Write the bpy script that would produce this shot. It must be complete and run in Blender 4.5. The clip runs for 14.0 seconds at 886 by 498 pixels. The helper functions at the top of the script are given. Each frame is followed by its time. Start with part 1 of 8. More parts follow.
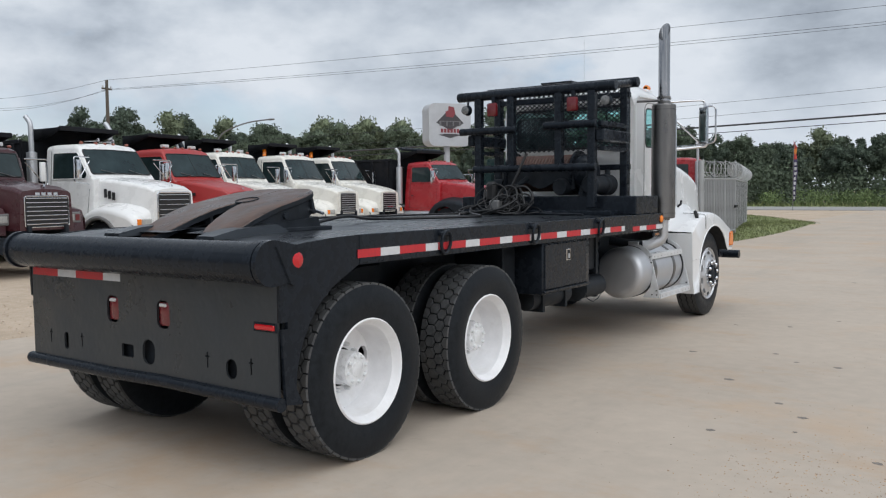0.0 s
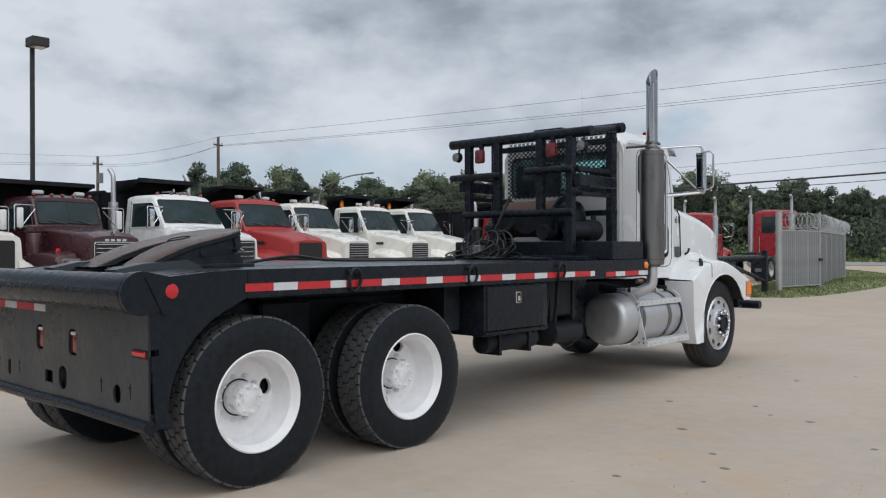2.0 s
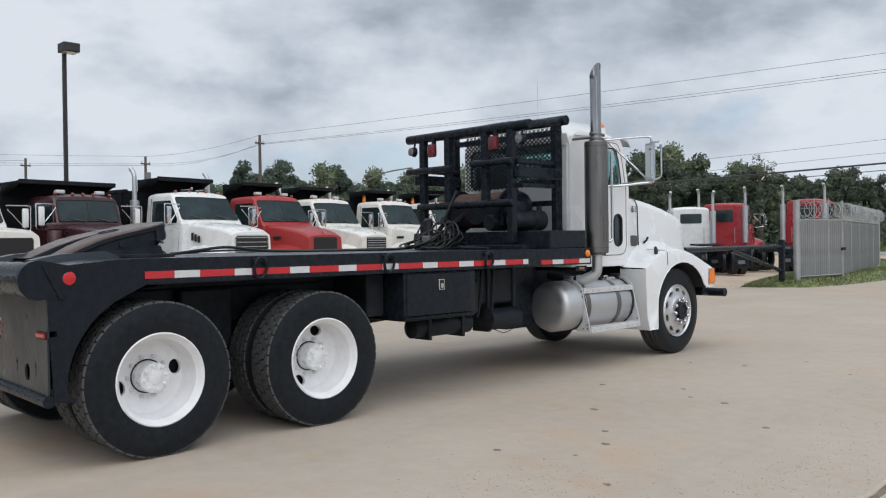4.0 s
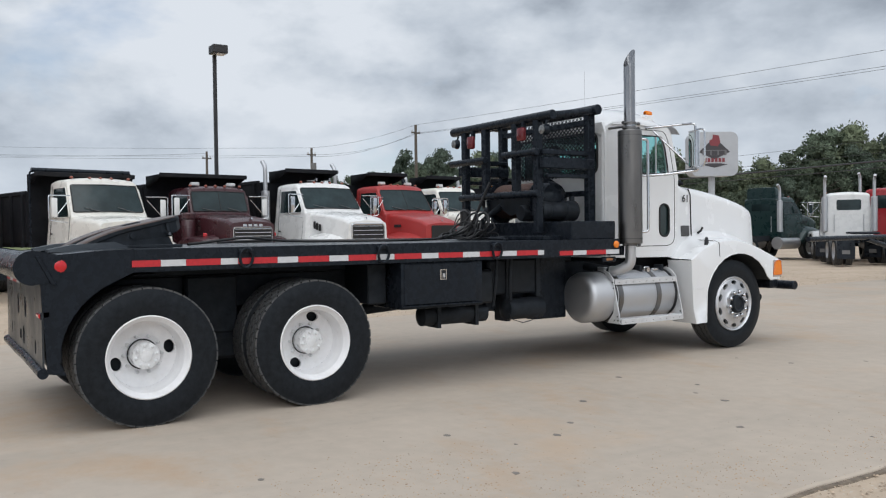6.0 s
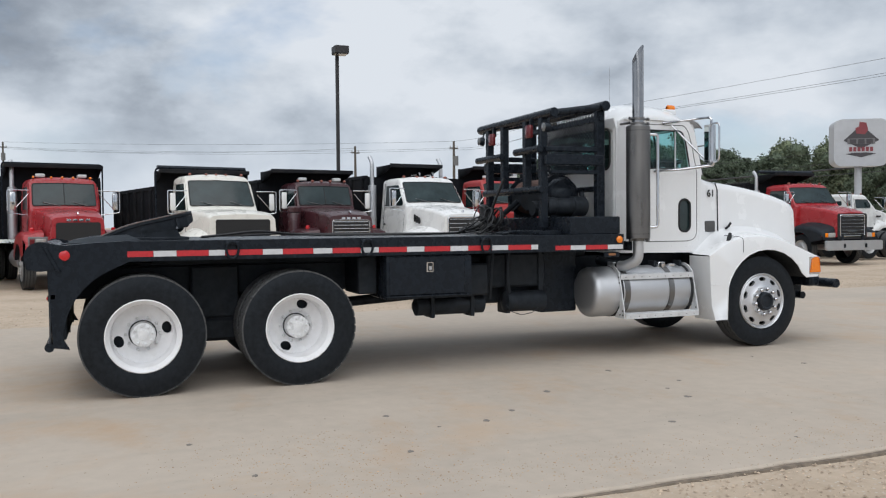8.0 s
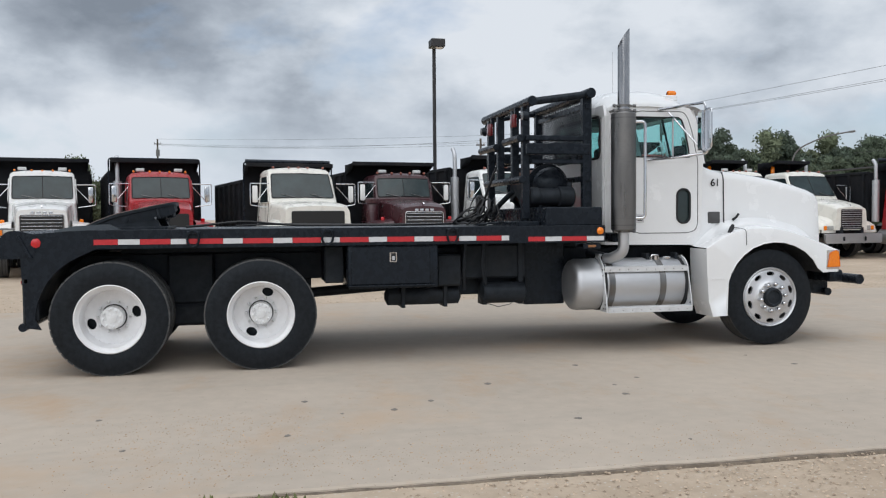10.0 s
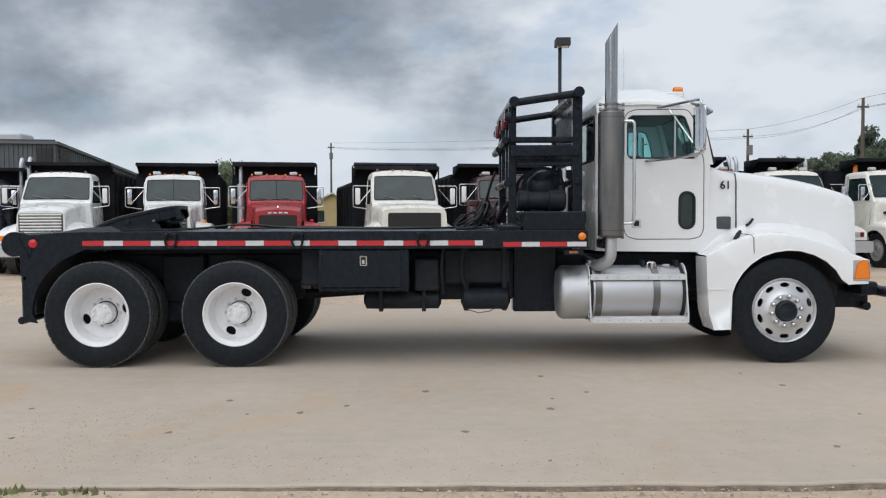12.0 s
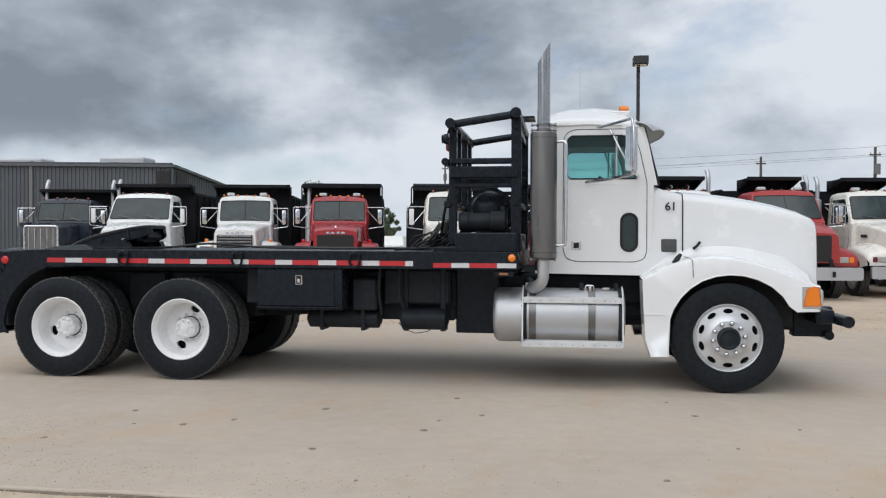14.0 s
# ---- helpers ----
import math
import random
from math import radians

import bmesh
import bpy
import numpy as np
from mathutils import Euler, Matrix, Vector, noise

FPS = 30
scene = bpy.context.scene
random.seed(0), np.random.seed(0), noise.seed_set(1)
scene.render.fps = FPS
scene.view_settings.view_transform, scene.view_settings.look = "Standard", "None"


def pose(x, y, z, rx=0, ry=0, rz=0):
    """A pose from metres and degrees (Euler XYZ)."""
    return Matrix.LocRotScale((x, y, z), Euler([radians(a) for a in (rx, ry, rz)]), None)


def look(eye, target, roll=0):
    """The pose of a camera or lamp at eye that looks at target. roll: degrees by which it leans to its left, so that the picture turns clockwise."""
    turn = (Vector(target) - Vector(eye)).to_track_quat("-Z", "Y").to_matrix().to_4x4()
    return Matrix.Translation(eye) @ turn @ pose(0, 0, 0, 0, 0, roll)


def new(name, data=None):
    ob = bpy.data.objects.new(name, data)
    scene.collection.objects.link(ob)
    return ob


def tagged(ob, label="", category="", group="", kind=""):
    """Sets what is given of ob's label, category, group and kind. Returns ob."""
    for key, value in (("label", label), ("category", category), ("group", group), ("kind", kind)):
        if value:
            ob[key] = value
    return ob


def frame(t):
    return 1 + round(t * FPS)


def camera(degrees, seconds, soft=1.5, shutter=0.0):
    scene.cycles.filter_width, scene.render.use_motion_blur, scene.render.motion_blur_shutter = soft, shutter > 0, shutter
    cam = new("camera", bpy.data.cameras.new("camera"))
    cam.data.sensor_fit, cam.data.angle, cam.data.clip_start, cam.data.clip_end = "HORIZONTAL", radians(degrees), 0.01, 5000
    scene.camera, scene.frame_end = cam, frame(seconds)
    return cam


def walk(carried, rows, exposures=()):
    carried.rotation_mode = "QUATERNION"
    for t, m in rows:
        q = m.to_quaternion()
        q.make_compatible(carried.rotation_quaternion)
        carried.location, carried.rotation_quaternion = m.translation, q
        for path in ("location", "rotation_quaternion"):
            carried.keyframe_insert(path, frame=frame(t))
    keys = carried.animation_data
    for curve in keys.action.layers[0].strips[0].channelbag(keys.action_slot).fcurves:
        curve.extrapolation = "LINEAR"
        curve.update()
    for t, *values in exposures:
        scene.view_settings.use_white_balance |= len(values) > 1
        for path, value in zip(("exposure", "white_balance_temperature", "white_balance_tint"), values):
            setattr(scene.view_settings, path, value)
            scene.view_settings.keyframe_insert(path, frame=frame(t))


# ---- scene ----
cam = camera(55.5, 14.0, soft=1.2)
PATH = [
    (0, (4.442, -3.891, 1.591), (3.304, -2.252, 1.457), -0.5),
    (0.5, (4.783, -3.682, 1.566), (3.565, -2.107, 1.384), -0.5),
    (1, (5.107, -3.392, 1.544), (3.846, -1.855, 1.324), 0.4),
    (1.5, (5.408, -3.221, 1.547), (4.096, -1.713, 1.466), 0.7),
    (2, (5.61, -3.14, 1.488), (4.263, -1.661, 1.482), -0.1),
    (2.5, (5.842, -3.18, 1.448), (4.473, -1.722, 1.434), -0.1),
    (3, (6.079, -3.096, 1.432), (4.692, -1.656, 1.413), -0.4),
    (3.2, (6.209, -3.012, 1.429), (4.815, -1.579, 1.409), -0.5),
    (5.3, (7.392, -1.931, 1.457), (5.815, -0.702, 1.431), -0.8),
    (5.5, (7.515, -1.818, 1.456), (5.906, -0.631, 1.424), -0.8),
    (6, (7.822, -1.56, 1.463), (6.136, -0.485, 1.418), -0.7),
    (6.5, (8.173, -1.274, 1.487), (6.449, -0.262, 1.437), -0.5),
    (7, (8.42, -0.943, 1.466), (6.676, 0.036, 1.41), -0.6),
    (7.5, (8.701, -0.641, 1.457), (6.906, 0.239, 1.403), -0.8),
    (8, (8.945, -0.304, 1.475), (7.09, 0.44, 1.415), -0.5),
    (8.2, (8.993, -0.171, 1.462), (7.126, 0.544, 1.397), -0.3),
    (10.3, (9.586, 1.668, 1.445), (7.625, 2.058, 1.373), -0.5),
    (10.5, (9.635, 1.869, 1.454), (7.671, 2.241, 1.385), -0.5),
    (11, (9.625, 2.379, 1.44), (7.648, 2.677, 1.372), -0.5),
    (11.5, (9.579, 2.887, 1.447), (7.586, 3.044, 1.371), -0.5),
    (12, (9.61, 3.425, 1.469), (7.611, 3.433, 1.397), -0.2),
    (12.5, (9.602, 3.936, 1.461), (7.604, 3.855, 1.418), -0.0),
    (13, (9.627, 4.433, 1.451), (7.631, 4.305, 1.427), -0.4),
    (13.5, (9.63, 4.903, 1.454), (7.64, 4.7, 1.429), -0.2),
    (14, (9.539, 5.374, 1.471), (7.56, 5.085, 1.448), 0.2),
]
walk(cam, [(t, look(eye, target, roll)) for t, eye, target, roll in PATH], [(0, 0.03, 6180, 10), (0.5, 0.06, 6180, 10), (1, 0.18, 6200, 10), (1.5, 0.04, 6180, 10), (2, -0.11, 6150, 10), (2.5, 0.02, 6150, 10), (3, 0, 6150, 10), (5.5, 0.02, 6180, 10), (14, 0.03, 6220, 10)])

# ---- world and light ----
world = bpy.data.worlds.new("world")
scene.world = world
world.use_nodes = True
wn, wl = world.node_tree.nodes, world.node_tree.links
wn.clear()


def wnode(kind, **kw):
    n = wn.new(kind)
    for k, v in kw.items():
        n.inputs[k].default_value = v
    return n


def ramp(n, stops):
    r = n.color_ramp
    while len(r.elements) < len(stops):
        r.elements.new(0.5)
    for e, (p, c) in zip(r.elements, stops):
        e.position, e.color = p, (c, c, c, 1) if isinstance(c, (int, float)) else (*c, 1)


SUN_EL, SUN_ROT = 56, 118
sky = wn.new("ShaderNodeTexSky")
sky.sky_type, sky.sun_disc = "NISHITA", False
sky.sun_elevation, sky.sun_rotation = radians(SUN_EL), radians(SUN_ROT)
coord = wn.new("ShaderNodeTexCoord")
# heaped clouds, wider than high
part_xyz = wn.new("ShaderNodeSeparateXYZ")
wl.new(coord.outputs["Generated"], part_xyz.inputs[0])
absz = wn.new("ShaderNodeMath")
absz.operation = "ABSOLUTE"
wl.new(part_xyz.outputs[2], absz.inputs[0])
shift = wn.new("ShaderNodeMapping")
shift.inputs["Location"].default_value = (-11.81, 17.64, 7.63)
shift.inputs["Scale"].default_value = (1.0, 1.0, 1.9)
wl.new(coord.outputs["Generated"], shift.inputs[0])
big = wnode("ShaderNodeTexNoise", Scale=2.0, Detail=6.0, Roughness=0.5, Distortion=0.0)
fine = wnode("ShaderNodeTexNoise", Scale=4.6, Detail=9.0, Roughness=0.56, Distortion=0.0)
gap = wnode("ShaderNodeTexNoise", Scale=2.6, Detail=6.0, Roughness=0.55, Distortion=0.3)
for n in (big, fine, gap):
    wl.new(shift.outputs[0], n.inputs["Vector"])
both = wn.new("ShaderNodeMath")
both.operation = "MULTIPLY_ADD"
both.inputs[1].default_value = 0.7
wl.new(fine.outputs[0], both.inputs[0])
wl.new(big.outputs[0], both.inputs[2])
shade = wn.new("ShaderNodeValToRGB")
ramp(shade, [(0.62, (0.225, 0.255, 0.295)), (0.74, (0.34, 0.375, 0.42)), (0.81, (0.45, 0.49, 0.535)), (0.86, (0.535, 0.575, 0.62)), (0.92, (0.625, 0.66, 0.695)), (1.0, (0.73, 0.755, 0.78))])
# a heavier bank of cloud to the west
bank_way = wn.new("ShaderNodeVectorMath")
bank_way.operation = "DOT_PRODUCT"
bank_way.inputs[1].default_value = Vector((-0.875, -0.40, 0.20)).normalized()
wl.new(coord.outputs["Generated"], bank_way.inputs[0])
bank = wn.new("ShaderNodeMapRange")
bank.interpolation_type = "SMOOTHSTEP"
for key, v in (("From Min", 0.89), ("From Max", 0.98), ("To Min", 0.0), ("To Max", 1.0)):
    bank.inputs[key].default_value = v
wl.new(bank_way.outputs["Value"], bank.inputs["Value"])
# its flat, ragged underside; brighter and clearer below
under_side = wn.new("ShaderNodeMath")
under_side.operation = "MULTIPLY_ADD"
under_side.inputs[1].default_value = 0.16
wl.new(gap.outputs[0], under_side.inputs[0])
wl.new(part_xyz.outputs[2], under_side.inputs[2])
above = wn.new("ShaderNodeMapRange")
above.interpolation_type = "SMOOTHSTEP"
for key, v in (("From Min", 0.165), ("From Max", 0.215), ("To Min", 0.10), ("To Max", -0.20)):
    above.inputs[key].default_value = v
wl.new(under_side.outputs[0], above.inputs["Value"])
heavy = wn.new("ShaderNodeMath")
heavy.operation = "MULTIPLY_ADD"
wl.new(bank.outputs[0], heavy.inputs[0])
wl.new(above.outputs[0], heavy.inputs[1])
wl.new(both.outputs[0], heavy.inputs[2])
# rounded puffs
wobble = wn.new("ShaderNodeVectorMath")
wobble.operation = "MULTIPLY_ADD"
wobble.inputs[1].default_value = (0.22, 0.22, 0.22)
wl.new(fine.outputs["Color"], wobble.inputs[0])
wl.new(shift.outputs[0], wobble.inputs[2])
puff = wn.new("ShaderNodeTexVoronoi")
puff.feature, puff.normalize = "SMOOTH_F1", True
for key, v in (("Scale", 4.2), ("Detail", 3.0), ("Roughness", 0.45), ("Lacunarity", 2.3), ("Smoothness", 0.35)):
    puff.inputs[key].default_value = v
wl.new(wobble.outputs[0], puff.inputs["Vector"])
heaped = wn.new("ShaderNodeMath")
heaped.operation = "MULTIPLY_ADD"
heaped.inputs[1].default_value = -0.34
wl.new(puff.outputs["Distance"], heaped.inputs[0])
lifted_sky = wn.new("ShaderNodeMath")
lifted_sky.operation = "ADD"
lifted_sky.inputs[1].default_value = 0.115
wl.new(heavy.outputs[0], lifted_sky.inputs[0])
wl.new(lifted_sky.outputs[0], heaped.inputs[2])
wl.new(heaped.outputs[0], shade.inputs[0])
# thin cloud and blue gaps
gaps = wn.new("ShaderNodeValToRGB")
ramp(gaps, [(0.60, 0.0), (0.72, 0.7)])
wl.new(gap.outputs[0], gaps.inputs[0])
blue = wn.new("ShaderNodeVectorMath")
blue.operation = "SCALE"
blue.inputs["Scale"].default_value = 0.11
wl.new(sky.outputs[0], blue.inputs[0])
mixed = wn.new("ShaderNodeMix")
mixed.data_type = "RGBA"
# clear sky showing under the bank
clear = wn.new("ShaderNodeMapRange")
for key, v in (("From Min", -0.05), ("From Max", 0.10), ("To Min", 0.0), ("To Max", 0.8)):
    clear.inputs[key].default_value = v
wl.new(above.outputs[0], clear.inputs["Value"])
thin = wn.new("ShaderNodeMapRange")
for key, v in (("From Min", 0.58), ("From Max", 0.44), ("To Min", 0.0), ("To Max", 1.0)):
    thin.inputs[key].default_value = v
wl.new(fine.outputs[0], thin.inputs["Value"])
clear_bank, clear_thin, any_gap = (wn.new("ShaderNodeMath") for _ in range(3))
clear_bank.operation = clear_thin.operation = "MULTIPLY"
any_gap.operation = "MAXIMUM"
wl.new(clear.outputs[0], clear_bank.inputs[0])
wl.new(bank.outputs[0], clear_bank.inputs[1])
wl.new(clear_bank.outputs[0], clear_thin.inputs[0])
wl.new(thin.outputs[0], clear_thin.inputs[1])
wl.new(clear_thin.outputs[0], any_gap.inputs[0])
wl.new(gaps.outputs[0], any_gap.inputs[1])
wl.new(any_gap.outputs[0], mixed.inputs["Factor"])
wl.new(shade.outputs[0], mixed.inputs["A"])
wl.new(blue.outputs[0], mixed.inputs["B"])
# paler towards the horizon
pale = wn.new("ShaderNodeValToRGB")
ramp(pale, [(0.0, 0.7), (0.13, 0.0)])
wl.new(absz.outputs[0], pale.inputs[0])
haze = wn.new("ShaderNodeMix")
haze.data_type = "RGBA"
haze.inputs["B"].default_value = (0.64, 0.69, 0.74, 1)
wl.new(pale.outputs[0], haze.inputs["Factor"])
wl.new(mixed.outputs["Result"], haze.inputs["A"])
bg = wn.new("ShaderNodeBackground")
bg.inputs["Strength"].default_value = 1.0
wl.new(haze.outputs["Result"], bg.inputs["Color"])
wout = wn.new("ShaderNodeOutputWorld")
wl.new(bg.outputs[0], wout.inputs[0])

sun_data = bpy.data.lights.new("sun", "SUN")
sun_data.energy, sun_data.angle, sun_data.color = 1.85, radians(85), (1.0, 0.97, 0.92)
sun = new("sun", sun_data)
sun_way = Vector((math.sin(radians(SUN_ROT)) * math.cos(radians(SUN_EL)), math.cos(radians(SUN_ROT)) * math.cos(radians(SUN_EL)), math.sin(radians(SUN_EL))))
sun.matrix_world = look(sun_way * 40, (0, 0, 0))

# ---- materials ----
def material(name, base, rough=0.5, metal=0.0, grain=0.0, size=8.0, stain=0.0, stain_size=0.8, stain_col=None, bump=0.0, bump_size=None, coat=0.0, spec=0.5, vary=0.0, island=False, stretch=(1, 1, 1), tint=(1, 1, 1)):
    """A surface with fine grain, broad stains and relief, at real size in metres."""
    m = bpy.data.materials.new(name)
    m.use_nodes = True
    t = m.node_tree
    b = t.nodes["Principled BSDF"]
    b.inputs["Roughness"].default_value, b.inputs["Metallic"].default_value = rough, metal
    b.inputs["Coat Weight"].default_value = coat
    b.inputs["Coat Roughness"].default_value = 0.08
    b.inputs["Specular IOR Level"].default_value = spec
    b.inputs["Specular Tint"].default_value = (*tint, 1)
    b.inputs["Base Color"].default_value = (*base, 1)
    co = t.nodes.new("ShaderNodeTexCoord")
    mp = t.nodes.new("ShaderNodeMapping")
    mp.inputs["Scale"].default_value = stretch
    t.links.new(co.outputs["Object"], mp.inputs[0])

    def noise_at(scale, detail, roughness=0.6):
        n = t.nodes.new("ShaderNodeTexNoise")
        n.inputs["Scale"].default_value, n.inputs["Detail"].default_value, n.inputs["Roughness"].default_value = scale, detail, roughness
        t.links.new(mp.outputs[0], n.inputs["Vector"])
        return n

    def blend(fac, a, bcol, kind="MIX"):
        x = t.nodes.new("ShaderNodeMix")
        x.data_type, x.blend_type = "RGBA", kind
        if isinstance(fac, float):
            x.inputs["Factor"].default_value = fac
        else:
            t.links.new(fac, x.inputs["Factor"])
        for key, v in (("A", a), ("B", bcol)):
            if isinstance(v, tuple):
                x.inputs[key].default_value = (*v, 1)
            else:
                t.links.new(v, x.inputs[key])
        return x.outputs["Result"]

    def ramped(src, lo, hi):
        r = t.nodes.new("ShaderNodeMapRange")
        r.inputs["From Min"].default_value, r.inputs["From Max"].default_value = lo, hi
        t.links.new(src, r.inputs["Value"])
        return r.outputs[0]

    col = base
    if grain:
        g = noise_at(size, 6)
        dark, light = tuple(c * (1 - grain) for c in base), tuple(min(1, c * (1 + grain)) for c in base)
        col = blend(ramped(g.outputs[0], 0.32, 0.68), dark, light)
        rr = t.nodes.new("ShaderNodeMapRange")
        rr.inputs["To Min"].default_value, rr.inputs["To Max"].default_value = max(0.02, rough - 0.12), min(1, rough + 0.12)
        rr.inputs["From Min"].default_value, rr.inputs["From Max"].default_value = 0.3, 0.7
        t.links.new(g.outputs[0], rr.inputs["Value"])
        t.links.new(rr.outputs[0], b.inputs["Roughness"])
    if stain:
        s = noise_at(1.0 / stain_size, 5, 0.65)
        f = ramped(s.outputs[0], 0.5, 0.72)
        k = t.nodes.new("ShaderNodeMath")
        k.operation = "MULTIPLY"
        k.inputs[1].default_value = stain
        t.links.new(f, k.inputs[0])
        col = blend(k.outputs[0], col, stain_col or tuple(c * 0.5 for c in base))
    if vary:
        if island:
            o = t.nodes.new("ShaderNodeNewGeometry").outputs["Random Per Island"]
        else:
            o = t.nodes.new("ShaderNodeObjectInfo").outputs["Random"]
        h = t.nodes.new("ShaderNodeHueSaturation")
        v = t.nodes.new("ShaderNodeMapRange")
        v.inputs["To Min"].default_value, v.inputs["To Max"].default_value = 1 - vary, 1 + vary
        t.links.new(o, v.inputs["Value"])
        t.links.new(v.outputs[0], h.inputs["Value"])
        if isinstance(col, tuple):
            h.inputs["Color"].default_value = (*col, 1)
        else:
            t.links.new(col, h.inputs["Color"])
        col = h.outputs[0]
    if not isinstance(col, tuple):
        t.links.new(col, b.inputs["Base Color"])
    if bump:
        n = noise_at(bump_size or size * 2, 5)
        u = t.nodes.new("ShaderNodeBump")
        u.inputs["Strength"].default_value, u.inputs["Distance"].default_value = 1.0, bump
        t.links.new(n.outputs[0], u.inputs["Height"])
        t.links.new(u.outputs[0], b.inputs["Normal"])
    return m


BLACK = material("black_paint", (0.0120, 0.0150, 0.0205), 0.27, grain=0.15, size=14, stain=0.12, stain_size=0.5, stain_col=(0.022, 0.026, 0.032), bump=0.0012, bump_size=7, spec=0.21, tint=(0.80, 0.91, 1.0))
BLACK_MATT = material("black_worn_paint", (0.013, 0.0155, 0.021), 0.33, grain=0.4, size=6, stain=0.6, stain_size=0.45, stain_col=(0.030, 0.036, 0.044), bump=0.02, bump_size=2.2, spec=0.36, tint=(0.80, 0.91, 1.0))
# lighter greys here carry ground sheen in the colour, along with scrapes
TAIL_PAINT = material("scraped_sheen_tail_paint", (0.027, 0.030, 0.034), 0.34, grain=0.12, size=2.5, stain=0.4, stain_size=0.6, stain_col=(0.042, 0.044, 0.046), bump=0.03, bump_size=1.1, spec=0.6, tint=(0.80, 0.91, 1.0))
DECK = material("deck_paint", (0.020, 0.023, 0.028), 0.30, grain=0.5, size=5, stain=0.6, stain_size=0.6, stain_col=(0.045, 0.046, 0.048), bump=0.002, bump_size=18, spec=0.5, stretch=(1, 0.35, 1), tint=(0.80, 0.91, 1.0))
UNDER = material("undercarriage_black", (0.019, 0.022, 0.027), 0.5, grain=0.4, size=10, stain=0.3, stain_size=0.3, stain_col=(0.03, 0.027, 0.024), spec=0.2, tint=(0.80, 0.91, 1.0))
RUBBER = material("tyre_rubber", (0.016, 0.018, 0.021), 0.4, grain=0.25, size=20, stain=0.2, stain_size=0.25, stain_col=(0.016, 0.0175, 0.020), bump=0.0008, bump_size=60, spec=0.13, tint=(0.80, 0.91, 1.0))
TREAD = material("tyre_tread", (0.062, 0.064, 0.066), 0.75, grain=0.35, size=25, stain=0.6, stain_size=0.15, stain_col=(0.095, 0.090, 0.084), bump=0.002, bump_size=70)
WHITE = material("white_cab_paint", (0.80, 0.81, 0.82), 0.22, grain=0.02, size=3, stain=0.03, stain_size=0.4, stain_col=(0.62, 0.61, 0.58), coat=0.4)
RIM_WHITE = material("white_wheel_paint", (0.83, 0.83, 0.84), 0.42, grain=0.05, size=10, stain=0.35, stain_size=0.22, stain_col=(0.55, 0.53, 0.50), bump=0.0006, bump_size=40)
ALU = material("brushed_aluminium", (0.58, 0.59, 0.61), 0.55, 1.0, grain=0.05, size=12, stain=0.12, stain_size=0.25, stain_col=(0.42, 0.42, 0.43))
ALU_RIM = material("polished_alloy", (0.66, 0.67, 0.69), 0.5, 1.0, grain=0.08, size=10, stain=0.2, stain_size=0.2, stain_col=(0.5, 0.5, 0.5))
CHROME = material("chrome", (0.66, 0.67, 0.69), 0.16, 1.0, grain=0.05, size=9)
STEEL = material("heat_shield_steel", (0.20, 0.197, 0.195), 0.34, 1.0, grain=0.2, size=9, stain=0.5, stain_size=0.3, stain_col=(0.22, 0.21, 0.20), stretch=(1, 1, 0.15))
RED_TAPE = material("red_reflective_tape", (0.50, 0.022, 0.030), 0.45, grain=0.12, size=40)
WHITE_TAPE = material("white_reflective_tape", (0.62, 0.63, 0.65), 0.45, grain=0.08, size=40, stain=0.3, stain_size=0.05, stain_col=(0.3, 0.3, 0.3))
RED_LENS = material("red_lens", (0.55, 0.010, 0.016), 0.12, grain=0.1, size=50, coat=0.5)
DARK_RED = material("dark_red_lens", (0.14, 0.012, 0.016), 0.2, grain=0.1, size=50, coat=0.4)
ORANGE = material("amber_lens", (0.85, 0.22, 0.008), 0.15, grain=0.08, size=60, coat=0.5)
RUST = material("rusty_plate", (0.085, 0.050, 0.037), 0.34, grain=0.45, size=7, stain=0.7, stain_size=0.18, stain_col=(0.028, 0.024, 0.022), bump=0.003, bump_size=20)
GLASS = bpy.data.materials.new("tinted_glass")
GLASS.use_nodes = True
_g = GLASS.node_tree.nodes["Principled BSDF"]
_g.inputs["Base Color"].default_value = (0.50, 0.80, 0.78, 1)
_g.inputs["Roughness"].default_value, _g.inputs["Transmission Weight"].default_value, _g.inputs["IOR"].default_value = 0.0, 1.0, 1.05
_g.inputs["Coat Weight"].default_value = 0.6
GLASS_DARK = material("dark_windscreen", (0.020, 0.033, 0.035), 0.05, grain=0.5, size=1.4, spec=0.5, bump=0.006, bump_size=1.1)
MIRROR = material("mirror_glass", (0.72, 0.80, 0.80), 0.03, 1.0)
STEP_ALU = material("scuffed_step_aluminium", (0.70, 0.71, 0.72), 0.6, 0.55, grain=0.1, size=14, stain=0.25, stain_size=0.12, stain_col=(0.5, 0.5, 0.5))
WORK_LENS = material("work_lamp_glass", (0.16, 0.165, 0.165), 0.12, grain=0.4, size=40, coat=0.8)
LENS = material("lamp_glass", (0.55, 0.56, 0.56), 0.15, grain=0.2, size=50, coat=0.6)
INTERIOR = material("cab_interior", (0.035, 0.036, 0.04), 0.7, grain=0.2, size=10)
STACK_STEEL = material("stack_steel", (0.40, 0.40, 0.41), 0.22, 1.0, grain=0.15, size=8, stain=0.5, stain_size=0.3, stain_col=(0.22, 0.215, 0.21), stretch=(1, 1, 0.2))
HUB_GREY = material("dirty_white_hub", (0.76, 0.77, 0.78), 0.32, grain=0.2, size=22, stain=0.6, stain_size=0.09, stain_col=(0.34, 0.33, 0.31), bump=0.001, bump_size=60)
SEAM = material("grey_rubber_seam", (0.07, 0.07, 0.072), 0.7, grain=0.2, size=20)
